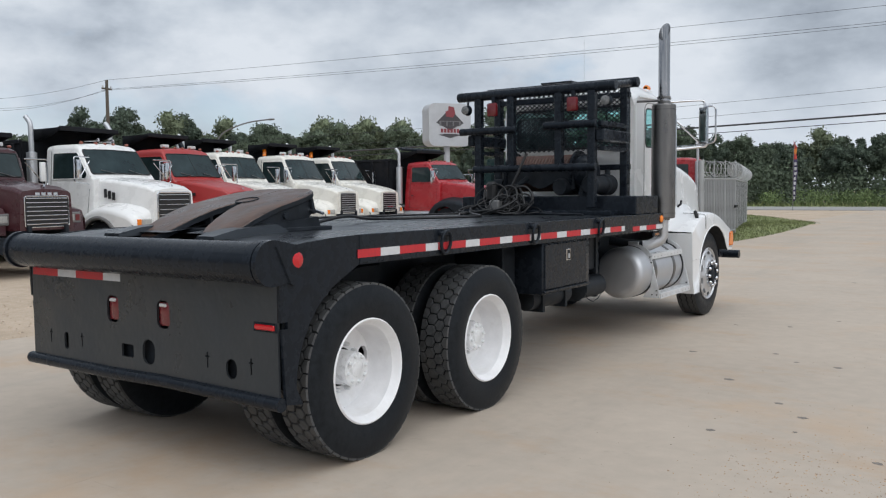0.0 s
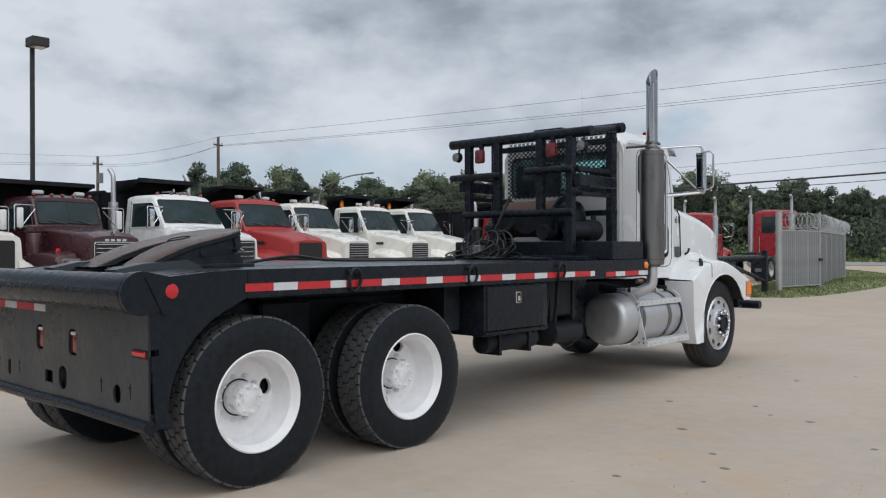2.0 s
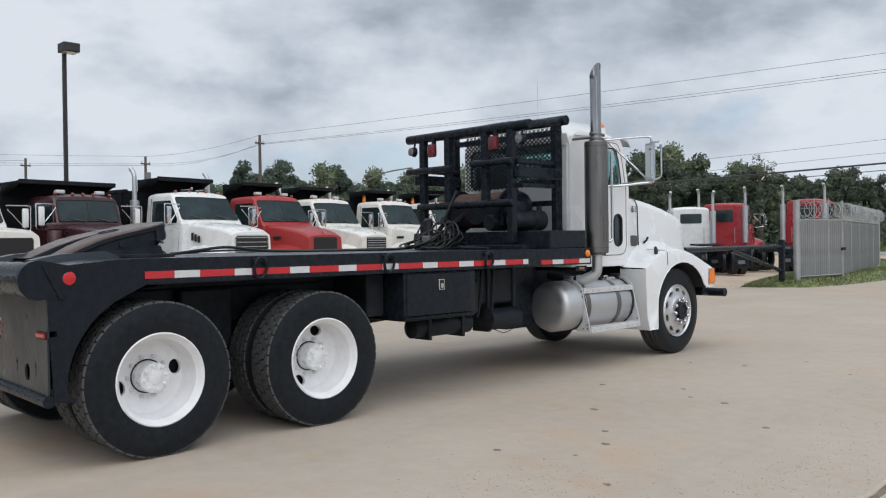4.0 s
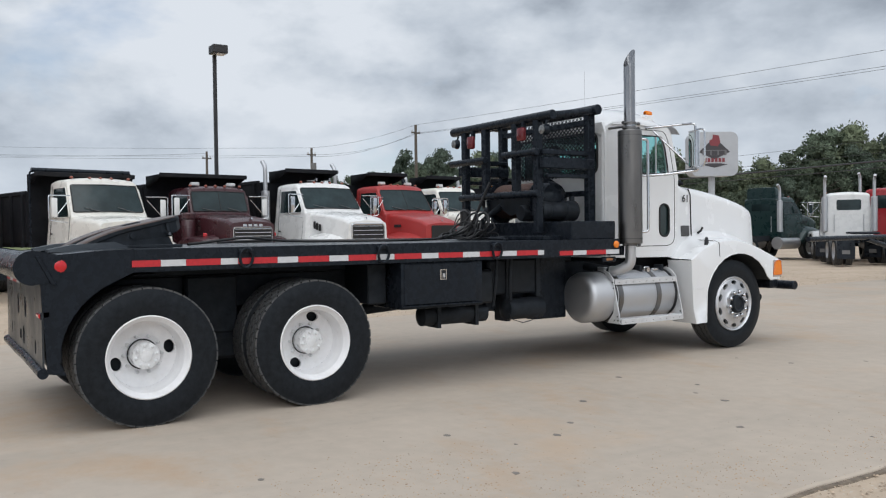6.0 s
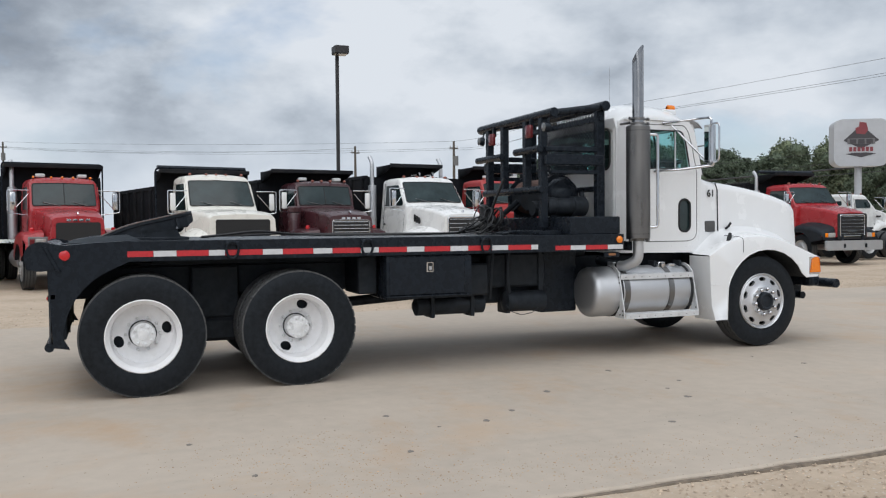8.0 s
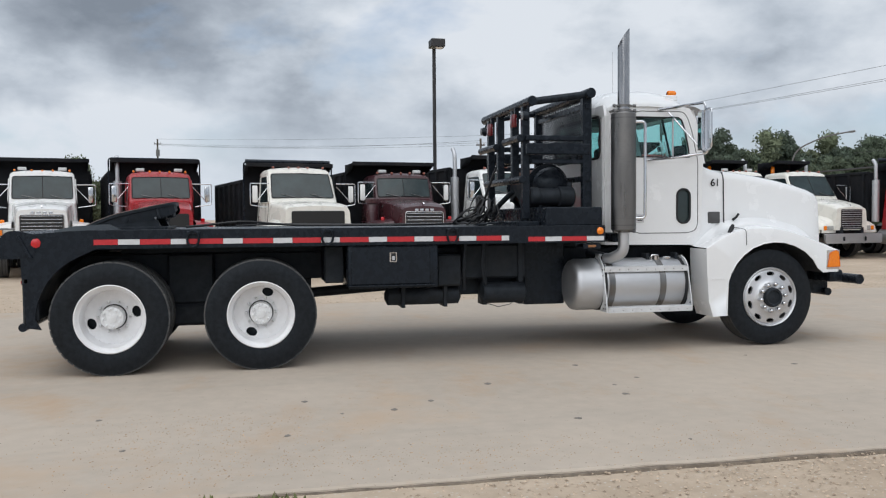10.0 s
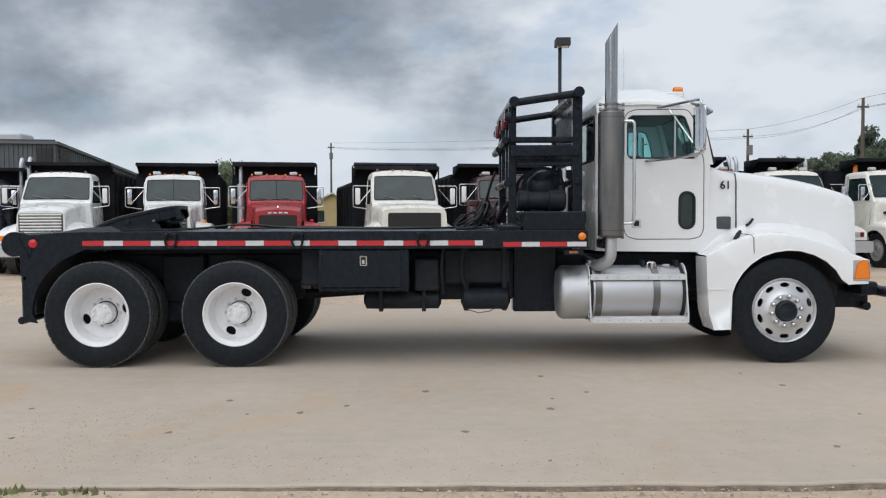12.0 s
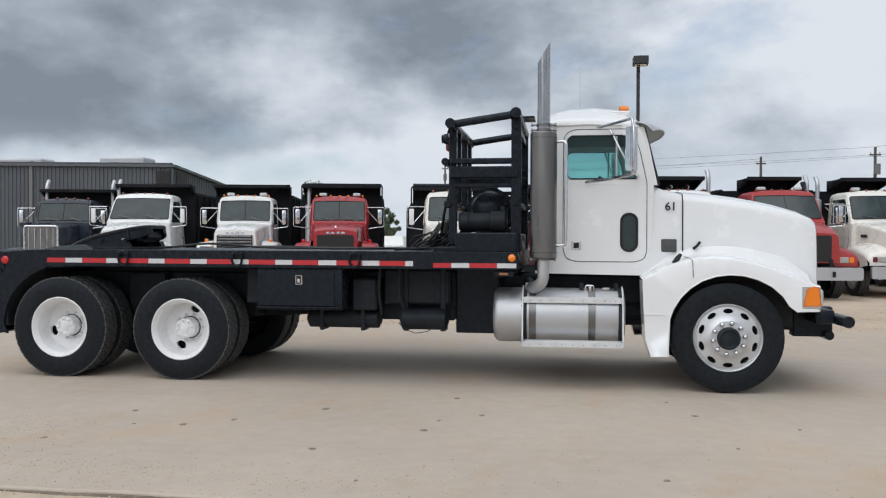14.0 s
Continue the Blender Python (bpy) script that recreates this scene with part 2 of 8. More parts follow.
HOLES = material("hole_dark", (0.016, 0.017, 0.019), 0.8, grain=0.1, size=20)
GREY_PLASTIC = material("grey_plastic", (0.16, 0.16, 0.16), 0.6, grain=0.2, size=30)

# ---- tools for meshes ----
def thing(name, m=None, label="", category="", group="", kind=""):
    ob = new(name)
    ob.empty_display_size = 0.2
    ob.matrix_world = m or Matrix()
    return tagged(ob, label, category, group, kind)


def part(name, bm, mat, parent=None, label="", smooth=True, angle=35, m=None):
    """Links a bmesh as one mesh object under a thing or a part."""
    me = bpy.data.meshes.new(name)
    bmesh.ops.recalc_face_normals(bm, faces=bm.faces)
    if smooth:
        lim = radians(angle)
        for f in bm.faces:
            f.smooth = True
        for e in bm.edges:
            if len(e.link_faces) == 2 and e.calc_face_angle(0) > lim:
                e.smooth = False
    bm.to_mesh(me)
    bm.free()
    mats = mat if isinstance(mat, (list, tuple)) else [mat]
    for x in mats:
        me.materials.append(x)
    ob = new(name, me)
    if parent:
        ob.parent = parent
    if m is not None:
        ob.matrix_basis = m
    if label:
        ob["label"] = label
    return ob


def box(bm, x0, x1, y0, y1, z0, z1, r=0.0, seg=1):
    vs = [bm.verts.new((x, y, z)) for x in (x0, x1) for y in (y0, y1) for z in (z0, z1)]
    fs = [bm.faces.new([vs[i] for i in q]) for q in ((0, 1, 3, 2), (4, 6, 7, 5), (0, 4, 5, 1), (2, 3, 7, 6), (0, 2, 6, 4), (1, 5, 7, 3))]
    if r:
        es = list({e for f in fs for e in f.edges})
        bmesh.ops.bevel(bm, geom=es, offset=r, segments=seg, affect="EDGES", profile=0.5)
    return bm


def boxed(*a, **k):
    return box(bmesh.new(), *a, **k)


def ring_of(c, u, v, r, n):
    return [c + u * (r * math.cos(2 * math.pi * k / n)) + v * (r * math.sin(2 * math.pi * k / n)) for k in range(n)]


def skin(bm, rings, closed=True, cap=(True, True)):
    """Faces between rings of points."""
    vs = [[bm.verts.new(p) for p in r] for r in rings]
    n = len(vs[0])
    for a, b in zip(vs, vs[1:]):
        for k in range(n if closed else n - 1):
            q = (a[k], a[(k + 1) % n], b[(k + 1) % n], b[k])
            try:
                bm.faces.new(q)
            except ValueError:
                pass
    if closed and cap[0]:
        bm.faces.new(vs[0][::-1])
    if closed and cap[1]:
        bm.faces.new(vs[-1])
    return vs


def tube(bm, pts, r, n=10, cap=True):
    """A round bar along points."""
    pts = [Vector(p) for p in pts]
    rings, u = [], None
    for i, p in enumerate(pts):
        d = (pts[min(i + 1, len(pts) - 1)] - pts[max(i - 1, 0)]).normalized()
        if u is None:
            u = d.orthogonal().normalized()
        u = (u - d * u.dot(d)).normalized()
        rad = r[i] if isinstance(r, (list, tuple)) else r
        rings.append(ring_of(p, u, d.cross(u), rad, n))
    skin(bm, rings, True, (cap, cap))
    return bm


def tubed(pts, r, n=10):
    return tube(bmesh.new(), pts, r, n)


def bend(pts, r=0.05, k=4):
    """Points with their corners rounded."""
    pts = [Vector(p) for p in pts]
    out = [pts[0]]
    for a, b, c in zip(pts, pts[1:], pts[2:]):
        d = min(r, (a - b).length * 0.45, (c - b).length * 0.45)
        p, q = b + (a - b).normalized() * d, b + (c - b).normalized() * d
        for i in range(k + 1):
            s = i / k
            out.append(p * (1 - s) ** 2 + b * (2 * s * (1 - s)) + q * s**2)
    return out + [pts[-1]]


def turned(bm, profile, n=48, centre=(0, 0, 0), axis="x"):
    """A profile of (along, radius) turned about an axis."""
    c = Vector(centre)
    u, v, w = {"x": ((0, 1, 0), (0, 0, 1), (1, 0, 0)), "y": ((1, 0, 0), (0, 0, 1), (0, 1, 0)), "z": ((1, 0, 0), (0, 1, 0), (0, 0, 1))}[axis]
    u, v, w = Vector(u), Vector(v), Vector(w)
    skin(bm, [ring_of(c + w * a, u, v, max(r, 1e-4), n) for a, r in profile], True, (False, False))
    return bm


def plate(bm, outer, holes=(), at=0.0, thick=0.02, axis="x"):
    """A flat sheet with openings: outlines of (a, b) in the plane across axis, from at to at + thick."""
    def place(a, b):
        return {"x": (at, a, b), "y": (a, at, b), "z": (a, b, at)}[axis]
    es = []
    for loop in (outer, *holes):
        vs = [bm.verts.new(place(*p)) for p in loop]
        es += [bm.edges.new((vs[i], vs[(i + 1) % len(vs)])) for i in range(len(vs))]
    got = bmesh.ops.triangle_fill(bm, edges=es, use_beauty=True, use_dissolve=False)
    fs = [g for g in got["geom"] if isinstance(g, bmesh.types.BMFace)]
    ext = bmesh.ops.extrude_face_region(bm, geom=fs, use_keep_orig=True)
    d = Vector({"x": (thick, 0, 0), "y": (0, thick, 0), "z": (0, 0, thick)}[axis])
    bmesh.ops.translate(bm, verts=[g for g in ext["geom"] if isinstance(g, bmesh.types.BMVert)], vec=d)
    return bm


def rounded(a0, a1, b0, b1, r, k=5):
    """The outline of a rectangle with round corners."""
    out = []
    for ca, cb, s in ((a1 - r, b1 - r, 0), (a0 + r, b1 - r, 90), (a0 + r, b0 + r, 180), (a1 - r, b0 + r, 270)):
        for i in range(k + 1):
            t = radians(s + 90 * i / k)
            out.append((ca + r * math.cos(t), cb + r * math.sin(t)))
    return out


def section(y, wb, wt, z0, z1, r=0.08, k=4, crown=0.0):
    """A ring across y: a trapezoid with round upper corners."""
    out = [Vector((wb, y, z0))]
    out += [Vector((wb + (wt - wb) * 0.5, y, z0 + (z1 - z0) * 0.5))]
    for i in range(k + 1):
        t = radians(90 * i / k)
        out.append(Vector((wt - r + r * math.cos(t), y, z1 - r + r * math.sin(t))))
    top = [Vector(((wt - r) * (1 - 2 * j / 6), y, z1 + crown * (1 - (1 - 2 * j / 6) ** 2))) for j in range(1, 6)]
    left = [Vector((-p.x, p.y, p.z)) for p in out[::-1]]
    return out + top + left


def curved(pts, r, resolution=3, name="cable", mat=None, parent=None, cyclic=False):
    """A flexible round cable as a smooth curve."""
    cu = bpy.data.curves.new(name, "CURVE")
    cu.dimensions, cu.bevel_depth, cu.bevel_resolution, cu.resolution_u, cu.use_fill_caps = "3D", r, 2, resolution, True
    sp = cu.splines.new("NURBS")
    sp.points.add(len(pts) - 1)
    for q, p in zip(sp.points, pts):
        q.co = (*p, 1)
    sp.use_endpoint_u, sp.order_u, sp.use_cyclic_u = True, 4, cyclic
    cu.materials.append(mat)
    ob = new(name, cu)
    if parent:
        ob.parent = parent
    return ob

# ---- the ground ----
def ground_mat(name, base, other, scale, rough, bump, bsize, specks=0.0, speck_col=(0.3, 0.3, 0.3), blot=None, rut=None, fine_mix=0.35, streak=None):
    m = bpy.data.materials.new(name)
    m.use_nodes = True
    t = m.node_tree
    b = t.nodes["Principled BSDF"]
    b.inputs["Roughness"].default_value = rough
    b.inputs["Specular IOR Level"].default_value = 0.3
    co = t.nodes.new("ShaderNodeTexCoord")

    def nz(s, d, rg=0.6, stretch=None):
        n = t.nodes.new("ShaderNodeTexNoise")
        n.inputs["Scale"].default_value, n.inputs["Detail"].default_value, n.inputs["Roughness"].default_value = s, d, rg
        src = co.outputs["Object"]
        if stretch:
            mp = t.nodes.new("ShaderNodeMapping")
            mp.inputs["Scale"].default_value = stretch
            t.links.new(src, mp.inputs[0])
            src = mp.outputs[0]
        t.links.new(src, n.inputs["Vector"])
        return n.outputs[0]

    def rng(src, lo, hi, top=1.0):
        r = t.nodes.new("ShaderNodeMapRange")
        r.inputs["From Min"].default_value, r.inputs["From Max"].default_value, r.inputs["To Max"].default_value = lo, hi, top
        t.links.new(src, r.inputs["Value"])
        return r.outputs[0]

    def mix(f, a, c):
        x = t.nodes.new("ShaderNodeMix")
        x.data_type = "RGBA"
        t.links.new(f, x.inputs["Factor"])
        for k, v in (("A", a), ("B", c)):
            if isinstance(v, tuple):
                x.inputs[k].default_value = (*v, 1)
            else:
                t.links.new(v, x.inputs[k])
        return x.outputs["Result"]

    col = mix(rng(nz(scale, 6), 0.35, 0.66), base, other)
    fine = mix(rng(nz(scale * 14, 4), 0.3, 0.7), tuple(c * 0.8 for c in base), tuple(c * 1.15 for c in other))
    h = t.nodes.new("ShaderNodeMix")
    h.data_type, h.inputs["Factor"].default_value = "RGBA", fine_mix
    t.links.new(col, h.inputs["A"])
    t.links.new(fine, h.inputs["B"])
    col = h.outputs["Result"]
    if rut:
        col = mix(rng(nz(0.9, 6, 0.65, (1.0, 0.12, 1.0)), 0.52, 0.70, rut[0]), col, rut[1])
    if blot:
        col = mix(rng(nz(0.33, 7, 0.7), 0.52, 0.66, blot[0]), col, blot[1])
    if streak:
        col = mix(rng(nz(1.1, 8, 0.72, (0.55, 0.9, 1.0)), 0.53, 0.74, streak[0]), col, streak[1])
        col = mix(rng(nz(7.0, 6, 0.7), 0.60, 0.78, 0.45), col, streak[2])
    if specks:
        v = t.nodes.new("ShaderNodeTexVoronoi")
        v.inputs["Scale"].default_value = specks
        t.links.new(co.outputs["Object"], v.inputs["Vector"])
        col = mix(rng(v.outputs["Distance"], 0.22, 0.10), col, speck_col)
    t.links.new(col, b.inputs["Base Color"])
    u = t.nodes.new("ShaderNodeBump")
    u.inputs["Strength"].default_value, u.inputs["Distance"].default_value = 1.0, bump
    t.links.new(nz(bsize, 8, 0.7), u.inputs["Height"])
    t.links.new(u.outputs[0], b.inputs["Normal"])
    return m


DIRT = ground_mat("packed_dirt", (0.45, 0.355, 0.262), (0.57, 0.465, 0.36), 0.5, 0.95, 0.012, 9, specks=22, speck_col=(0.56, 0.52, 0.46), blot=(0.5, (0.38, 0.295, 0.215)), rut=(0.5, (0.37, 0.29, 0.215)))
CONCRETE = ground_mat("worn_concrete", (0.44, 0.378, 0.313), (0.505, 0.433, 0.358), 0.45, 0.82, 0.0008, 60, blot=(0.7, (0.50, 0.365, 0.25)), rut=(0.4, (0.335, 0.30, 0.26)), fine_mix=0.2, streak=(0.75, (0.46, 0.325, 0.215), (0.30, 0.26, 0.215)))
ASPHALT = ground_mat("grey_road", (0.30, 0.295, 0.29), (0.35, 0.345, 0.335), 1.0, 0.9, 0.002, 40)

# one sheet to the horizon, with a finer patch near the camera
bm = bmesh.new()
marks = [-900, -300, -120, -60, -30] + [-20 + 1.0 * k for k in range(0, 36)] + [20, 35, 60, 120, 300, 900]
marks_y = [-900, -300, -120, -60, -30] + [-16 + 1.0 * k for k in range(0, 52)] + [40, 60, 120, 300, 900]
grid = [[bm.verts.new((x, y, -0.046 + (0.03 * noise.noise(Vector((x * 0.35, y * 0.35, 3.0))) if abs(x) < 19 and -14 < y < 34 else 0.0) - (0.07 if -4.5 < x < 4.5 else 0.0))) for y in marks_y] for x in marks]
for a, b in zip(grid, grid[1:]):
    for k in range(len(marks_y) - 1):
        bm.faces.new((a[k], b[k], b[k + 1], a[k + 1]))
tagged(part("ground", bm, DIRT), "pale packed dirt and gravel yard", "ground", kind="structure")

# the concrete drive, poured in slabs, with broken outer edges
tagged(thing("pavement", pose(0, 0, -0.018)), "pale worn concrete drive poured in large slabs", "pavement", kind="structure")
pavement = bpy.data.objects["pavement"]


def slab(x0, x1, y0, y1, ragged_lo=False, ragged_hi=False):
    bm = bmesh.new()
    n = 72
    lo, hi = [], []
    for k in range(n + 1):
        y = y0 + (y1 - y0) * k / n
        jl = 0.05 * noise.noise(Vector((7.0, y * 2.3, 0))) + 0.02 * noise.noise(Vector((2.0, y * 11, 0))) if ragged_lo else 0.0
        jh = 0.05 * noise.noise(Vector((17.0, y * 2.3, 0))) + 0.02 * noise.noise(Vector((12.0, y * 11, 0))) if ragged_hi else 0.0
        lo.append((x0 + jl, y))
        hi.append((x1 + jh, y))
    rows = []
    for (a, y), (b, _) in zip(lo, hi):
        rows.append([Vector((a - 0.02 * ragged_lo, y, -0.14)), Vector((a, y, -0.012 * ragged_lo)), Vector((a + 0.015 * ragged_lo, y, 0.0)), Vector((b - 0.015 * ragged_hi, y, 0.0)), Vector((b, y, -0.012 * ragged_hi)), Vector((b + 0.02 * ragged_hi, y, -0.14))])
    skin(bm, rows, closed=False)
    return part("slab", bm, CONCRETE, pavement, smooth=False)


for j in range(-2, 5):
    y0, y1 = j * 13.8 - 1.2 + 0.0005, (j + 1) * 13.8 - 1.2 - 0.0005
    slab(-4.95, 0.0995, y0, y1, ragged_lo=True)
    slab(0.1005, 4.93, y0, y1, ragged_hi=True)


# dark strip added along the broken edge, standing in for the drop's shadow
EDGE_SHADE = material("edge_shade", (0.18, 0.145, 0.11), 0.95, grain=0.4, size=18, stain=0.5, stain_size=0.4, stain_col=(0.26, 0.21, 0.16), bump=0.006, bump_size=40)
bm = bmesh.new()
skin(bm, [[Vector((4.90, y, -0.02)), Vector((4.965 + 0.05 * noise.noise(Vector((17.0, y * 2.3, 0))), y, -0.019 + 0.006 * noise.noise(Vector((3.0, y * 6, 0))))), Vector((4.985 + 0.05 * noise.noise(Vector((17.0, y * 2.3, 0))) + 0.035 * noise.noise(Vector((5.0, y * 4, 1))), y, -0.05))] for y in [-6 + 0.12 * k for k in range(200)]], closed=False)
part("edge_soil", bm, EDGE_SHADE, pavement)
# dark spots pressed into the concrete, and loose stones
SPOT = material("dark_spot", (0.20, 0.18, 0.16), 0.85, grain=0.3, size=30)
rs = random.Random(9)
spots = [(2.95, 2.68), (3.18, 2.35), (3.77, 1.53), (3.22, 1.95), (3.78, 3.6), (2.72, 4.35), (2.46, 4.68), (4.49, 4.1), (2.74, 1.7), (2.20, 6.46), (2.6, 7.2), (3.3, 6.6), (4.2, 6.0), (3.9, 0.5), (3.0, 0.2), (2.4, 3.3)]
spots += [(rs.uniform(1.6, 4.8), rs.uniform(-1.5, 14)) for _ in range(6)]
for x, y in spots:
    r = rs.uniform(0.014, 0.042)
    n = 11
    ring = [(x + r * rs.uniform(0.65, 1.2) * math.cos(2 * math.pi * k / n), y + r * 0.8 * rs.uniform(0.65, 1.2) * math.sin(2 * math.pi * k / n)) for k in range(n)]
    bm = bmesh.new()
    plate(bm, ring, (), 0.0, 0.0022, "z")
    part("tar_spot", bm, SPOT, pavement, smooth=False)


def stones(name, label, count, region, size, seed, mat=None):
    """Loose stones, past counting: small faceted lumps in one mesh."""
    rg = random.Random(seed)
    base = [(0.9, 0, 0), (-0.9, 0.1, 0), (0.1, 0.8, 0), (0, -0.85, 0.05), (0, 0, 0.65)]
    tri = [(0, 2, 4), (2, 1, 4), (1, 3, 4), (3, 0, 4)]
    verts, faces = [], []
    for _ in range(count):
        x, y, z = region(rg)
        s, a = size * rg.uniform(0.35, 1.5) ** 1.5, rg.uniform(0, 6.3)
        k = len(verts)
        for bx, by, bz in base:
            bx, by, bz = bx * rg.uniform(0.7, 1.3), by * rg.uniform(0.7, 1.3), bz * rg.uniform(0.6, 1.2)
            verts.append((x + s * (bx * math.cos(a) - by * math.sin(a)), y + s * (bx * math.sin(a) + by * math.cos(a)), z + s * bz))
        faces += [tuple(k + i for i in t) for t in tri]
    me = bpy.data.meshes.new(name)
    me.from_pydata(verts, [], faces)
    me.materials.append(mat or STONE)
    return tagged(new(name, me), label, "gravel", kind="stuff")


STONE = material("pale_stone", (0.45, 0.355, 0.265), 0.9, grain=0.3, size=20, vary=0.35, island=True)
stones("gravel", "loose pale gravel beside the broken concrete edge", 16000, lambda g: (4.97 + abs(g.gauss(0, 1.2)), g.uniform(-4, 13), -0.050 + 0.015 * g.random()), 0.0085, 2)
SANDY = ((3.3, 0.9), (3.8, 0.8), (4.4, 1.3), (4.5, 2.6), (4.6, 4.2))


def sandy(g):
    x, y = g.choice(SANDY)
    return min(4.9, x + g.gauss(0, 0.22)), y + g.gauss(0, 0.5), -0.018


GRIT = material("dark_grit", (0.24, 0.195, 0.15), 0.9, grain=0.3, size=20, vary=0.45, island=True)
SAND = material("orange_sand_grit", (0.42, 0.285, 0.175), 0.95, grain=0.3, size=20, vary=0.35, island=True)
stones("grit", "scattered grit on the concrete drive", 1500, lambda g: (5.0 - abs(g.gauss(0, 1.1)), g.uniform(-4, 12), -0.018), 0.0038, 3, GRIT)
stones("sandy_grit", "orange sandy grit strewn over the concrete", 2600, sandy, 0.0042, 6, SAND)
stones("gravel", "loose pale gravel over the dirt yard", 6000, lambda g: (-5.0 - abs(g.gauss(0, 2.2)), g.uniform(-6, 24), -0.050 + 0.02 * g.random()), 0.014, 4)

# ---- the flatbed truck: it stands along y, its nose towards +y ----
truck = thing("flatbed_truck", Matrix.Translation((0, -0.008, -0.008)) @ Matrix.Diagonal((1.0, 1.0145, 1.017, 1.0)), "white truck with a long black flatbed, on a concrete drive", "truck")
REAR_Y, MID_Y, FRONT_Y, AXLE_Z = 0.0, 1.357, 6.84, 0.515
DECK_Z = 1.33


def tyre_mesh(R=0.528, w=0.27, rim=0.305, lugs=42, blocks=True):
    """A tyre about x, its outer face at x = 0, the tread cut in six-sided blocks out of one skin."""
    bm = bmesh.new()
    base = R - 0.013
    wall = [(-0.030, rim - 0.005), (-0.010, rim + 0.012), (-0.004, rim + 0.04), (0.002, R - 0.15), (0.001, R - 0.10), (-0.006, R - 0.06), (-0.014, R - 0.030)]
    # rows of blocks: outer edge, inner edge, how far each edge bulges, turn of the row
    rows = [(-0.020, -0.052, 0.0, -0.018, 0.0), (-0.080, -0.116, 0.018, -0.018, 0.5), (-w + 0.126, -w + 0.080, 0.018, -0.018, 0.0), (-w + 0.052, -w + 0.020, 0.018, 0.0, 0.5)]
    n = lugs * 3

    def ring(x, r, bulge=0.0, turn=0.0):
        out = []
        for k in range(n):
            t = 2 * math.pi * (k // 3 + (0.0, 0.10, 0.55)[k % 3] + turn) / lugs
            out.append(bm.verts.new((x + (bulge if k % 3 == 2 else 0.0), r * math.cos(t), r * math.sin(t))))
        return out
    vs, top_of = [ring(x, r) for x, r in wall], {}
    for x0, x1, b0, b1, turn in rows:
        top_of[len(vs)] = True
        vs += [ring(x0, base, b0, turn), ring(x1, base, b1, turn)]
    vs += [ring(-w - x, r, 0.0, 0.5) for x, r in wall[::-1]]
    raised = []
    for j, (a, b) in enumerate(zip(vs, vs[1:])):
        for k in range(n):
            f = bm.faces.new((a[k], a[(k + 1) % n], b[(k + 1) % n], b[k]))
            if j in top_of:
                f.material_index = 0 if blocks else 1
                if blocks and k % 3:
                    f.material_index = 1
                    raised.append(f)
    bm.normal_update()
    if raised:
        bmesh.ops.inset_region(bm, faces=raised, thickness=0.003, depth=0.0, use_even_offset=True)
    lifted = {v for f in raised for v in f.verts}
    for v in lifted:
        v.co += Vector((0, v.co.y, v.co.z)).normalized() * 0.013
    me = part("tyre", bm, [RUBBER, TREAD], angle=30)
    data = me.data
    bpy.data.objects.remove(me)
    return data


def disc_with_holes(bm, prof_in, r0, r1, r_out_prof, holes, hr, n=60, depth=0.03, wide=1.0):
    """A wheel disc about x: a turned centre, a flat ring with round holes, a turned rim. holes: angles."""
    turned(bm, prof_in, n)
    turned(bm, r_out_prof, n)
    a0, a1 = prof_in[-1][0], r_out_prof[0][0]
    rm = (r0 + r1) / 2
    span = math.asin(min(0.9, hr * wide * 1.2 / rm))

    def at(r, t):
        x = a0 + (a1 - a0) * (r - r0) / (r1 - r0)
        return Vector((x, r * math.cos(t), r * math.sin(t)))
    edges = sorted(h % (2 * math.pi) for h in holes)
    for i, h in enumerate(edges):
        sq = []
        for j in range(4):
            sq.append((r0, h - span + 2 * span * j / 4))
        for j in range(4):
            sq.append((r0 + (r1 - r0) * j / 4, h + span))
        for j in range(4):
            sq.append((r1, h + span - 2 * span * j / 4))
        for j in range(4):
            sq.append((r1 - (r1 - r0) * j / 4, h - span))
        ci, back = [], []
        for r, t in sq:
            d = Vector(((r - rm), rm * (t - h)))
            d.normalize()
            d = Vector((d.x * hr, d.y * hr * wide))
            p = at(rm + d.x, h + d.y / rm)
            ci.append(p)
            back.append(p - Vector((depth, 0, 0)))
        skin(bm, [[at(r, t) for r, t in sq], ci, back], True, (False, False))
        nxt = edges[(i + 1) % len(edges)] + (2 * math.pi if i + 1 == len(edges) else 0)
        lo, hi = h + span, nxt - span
        m = max(2, int((hi - lo) / 0.12))
        skin(bm, [[at(r0 + (r1 - r0) * q / 4, lo + (hi - lo) * k / m) for q in range(5)] for k in range(m + 1)], closed=False)


def nuts(bm, r, n, x0, x1, size, phase=0.0):
    for k in range(n):
        t = phase + 2 * math.pi * k / n
        c = Vector((0, r * math.cos(t), r * math.sin(t)))
        tube(bm, [c + Vector((x0, 0, 0)), c + Vector((x1 * 0.8, 0, 0)), c + Vector((x1, 0, 0))], [size, size, size * 0.5], 6)


NUT_MESH = {}


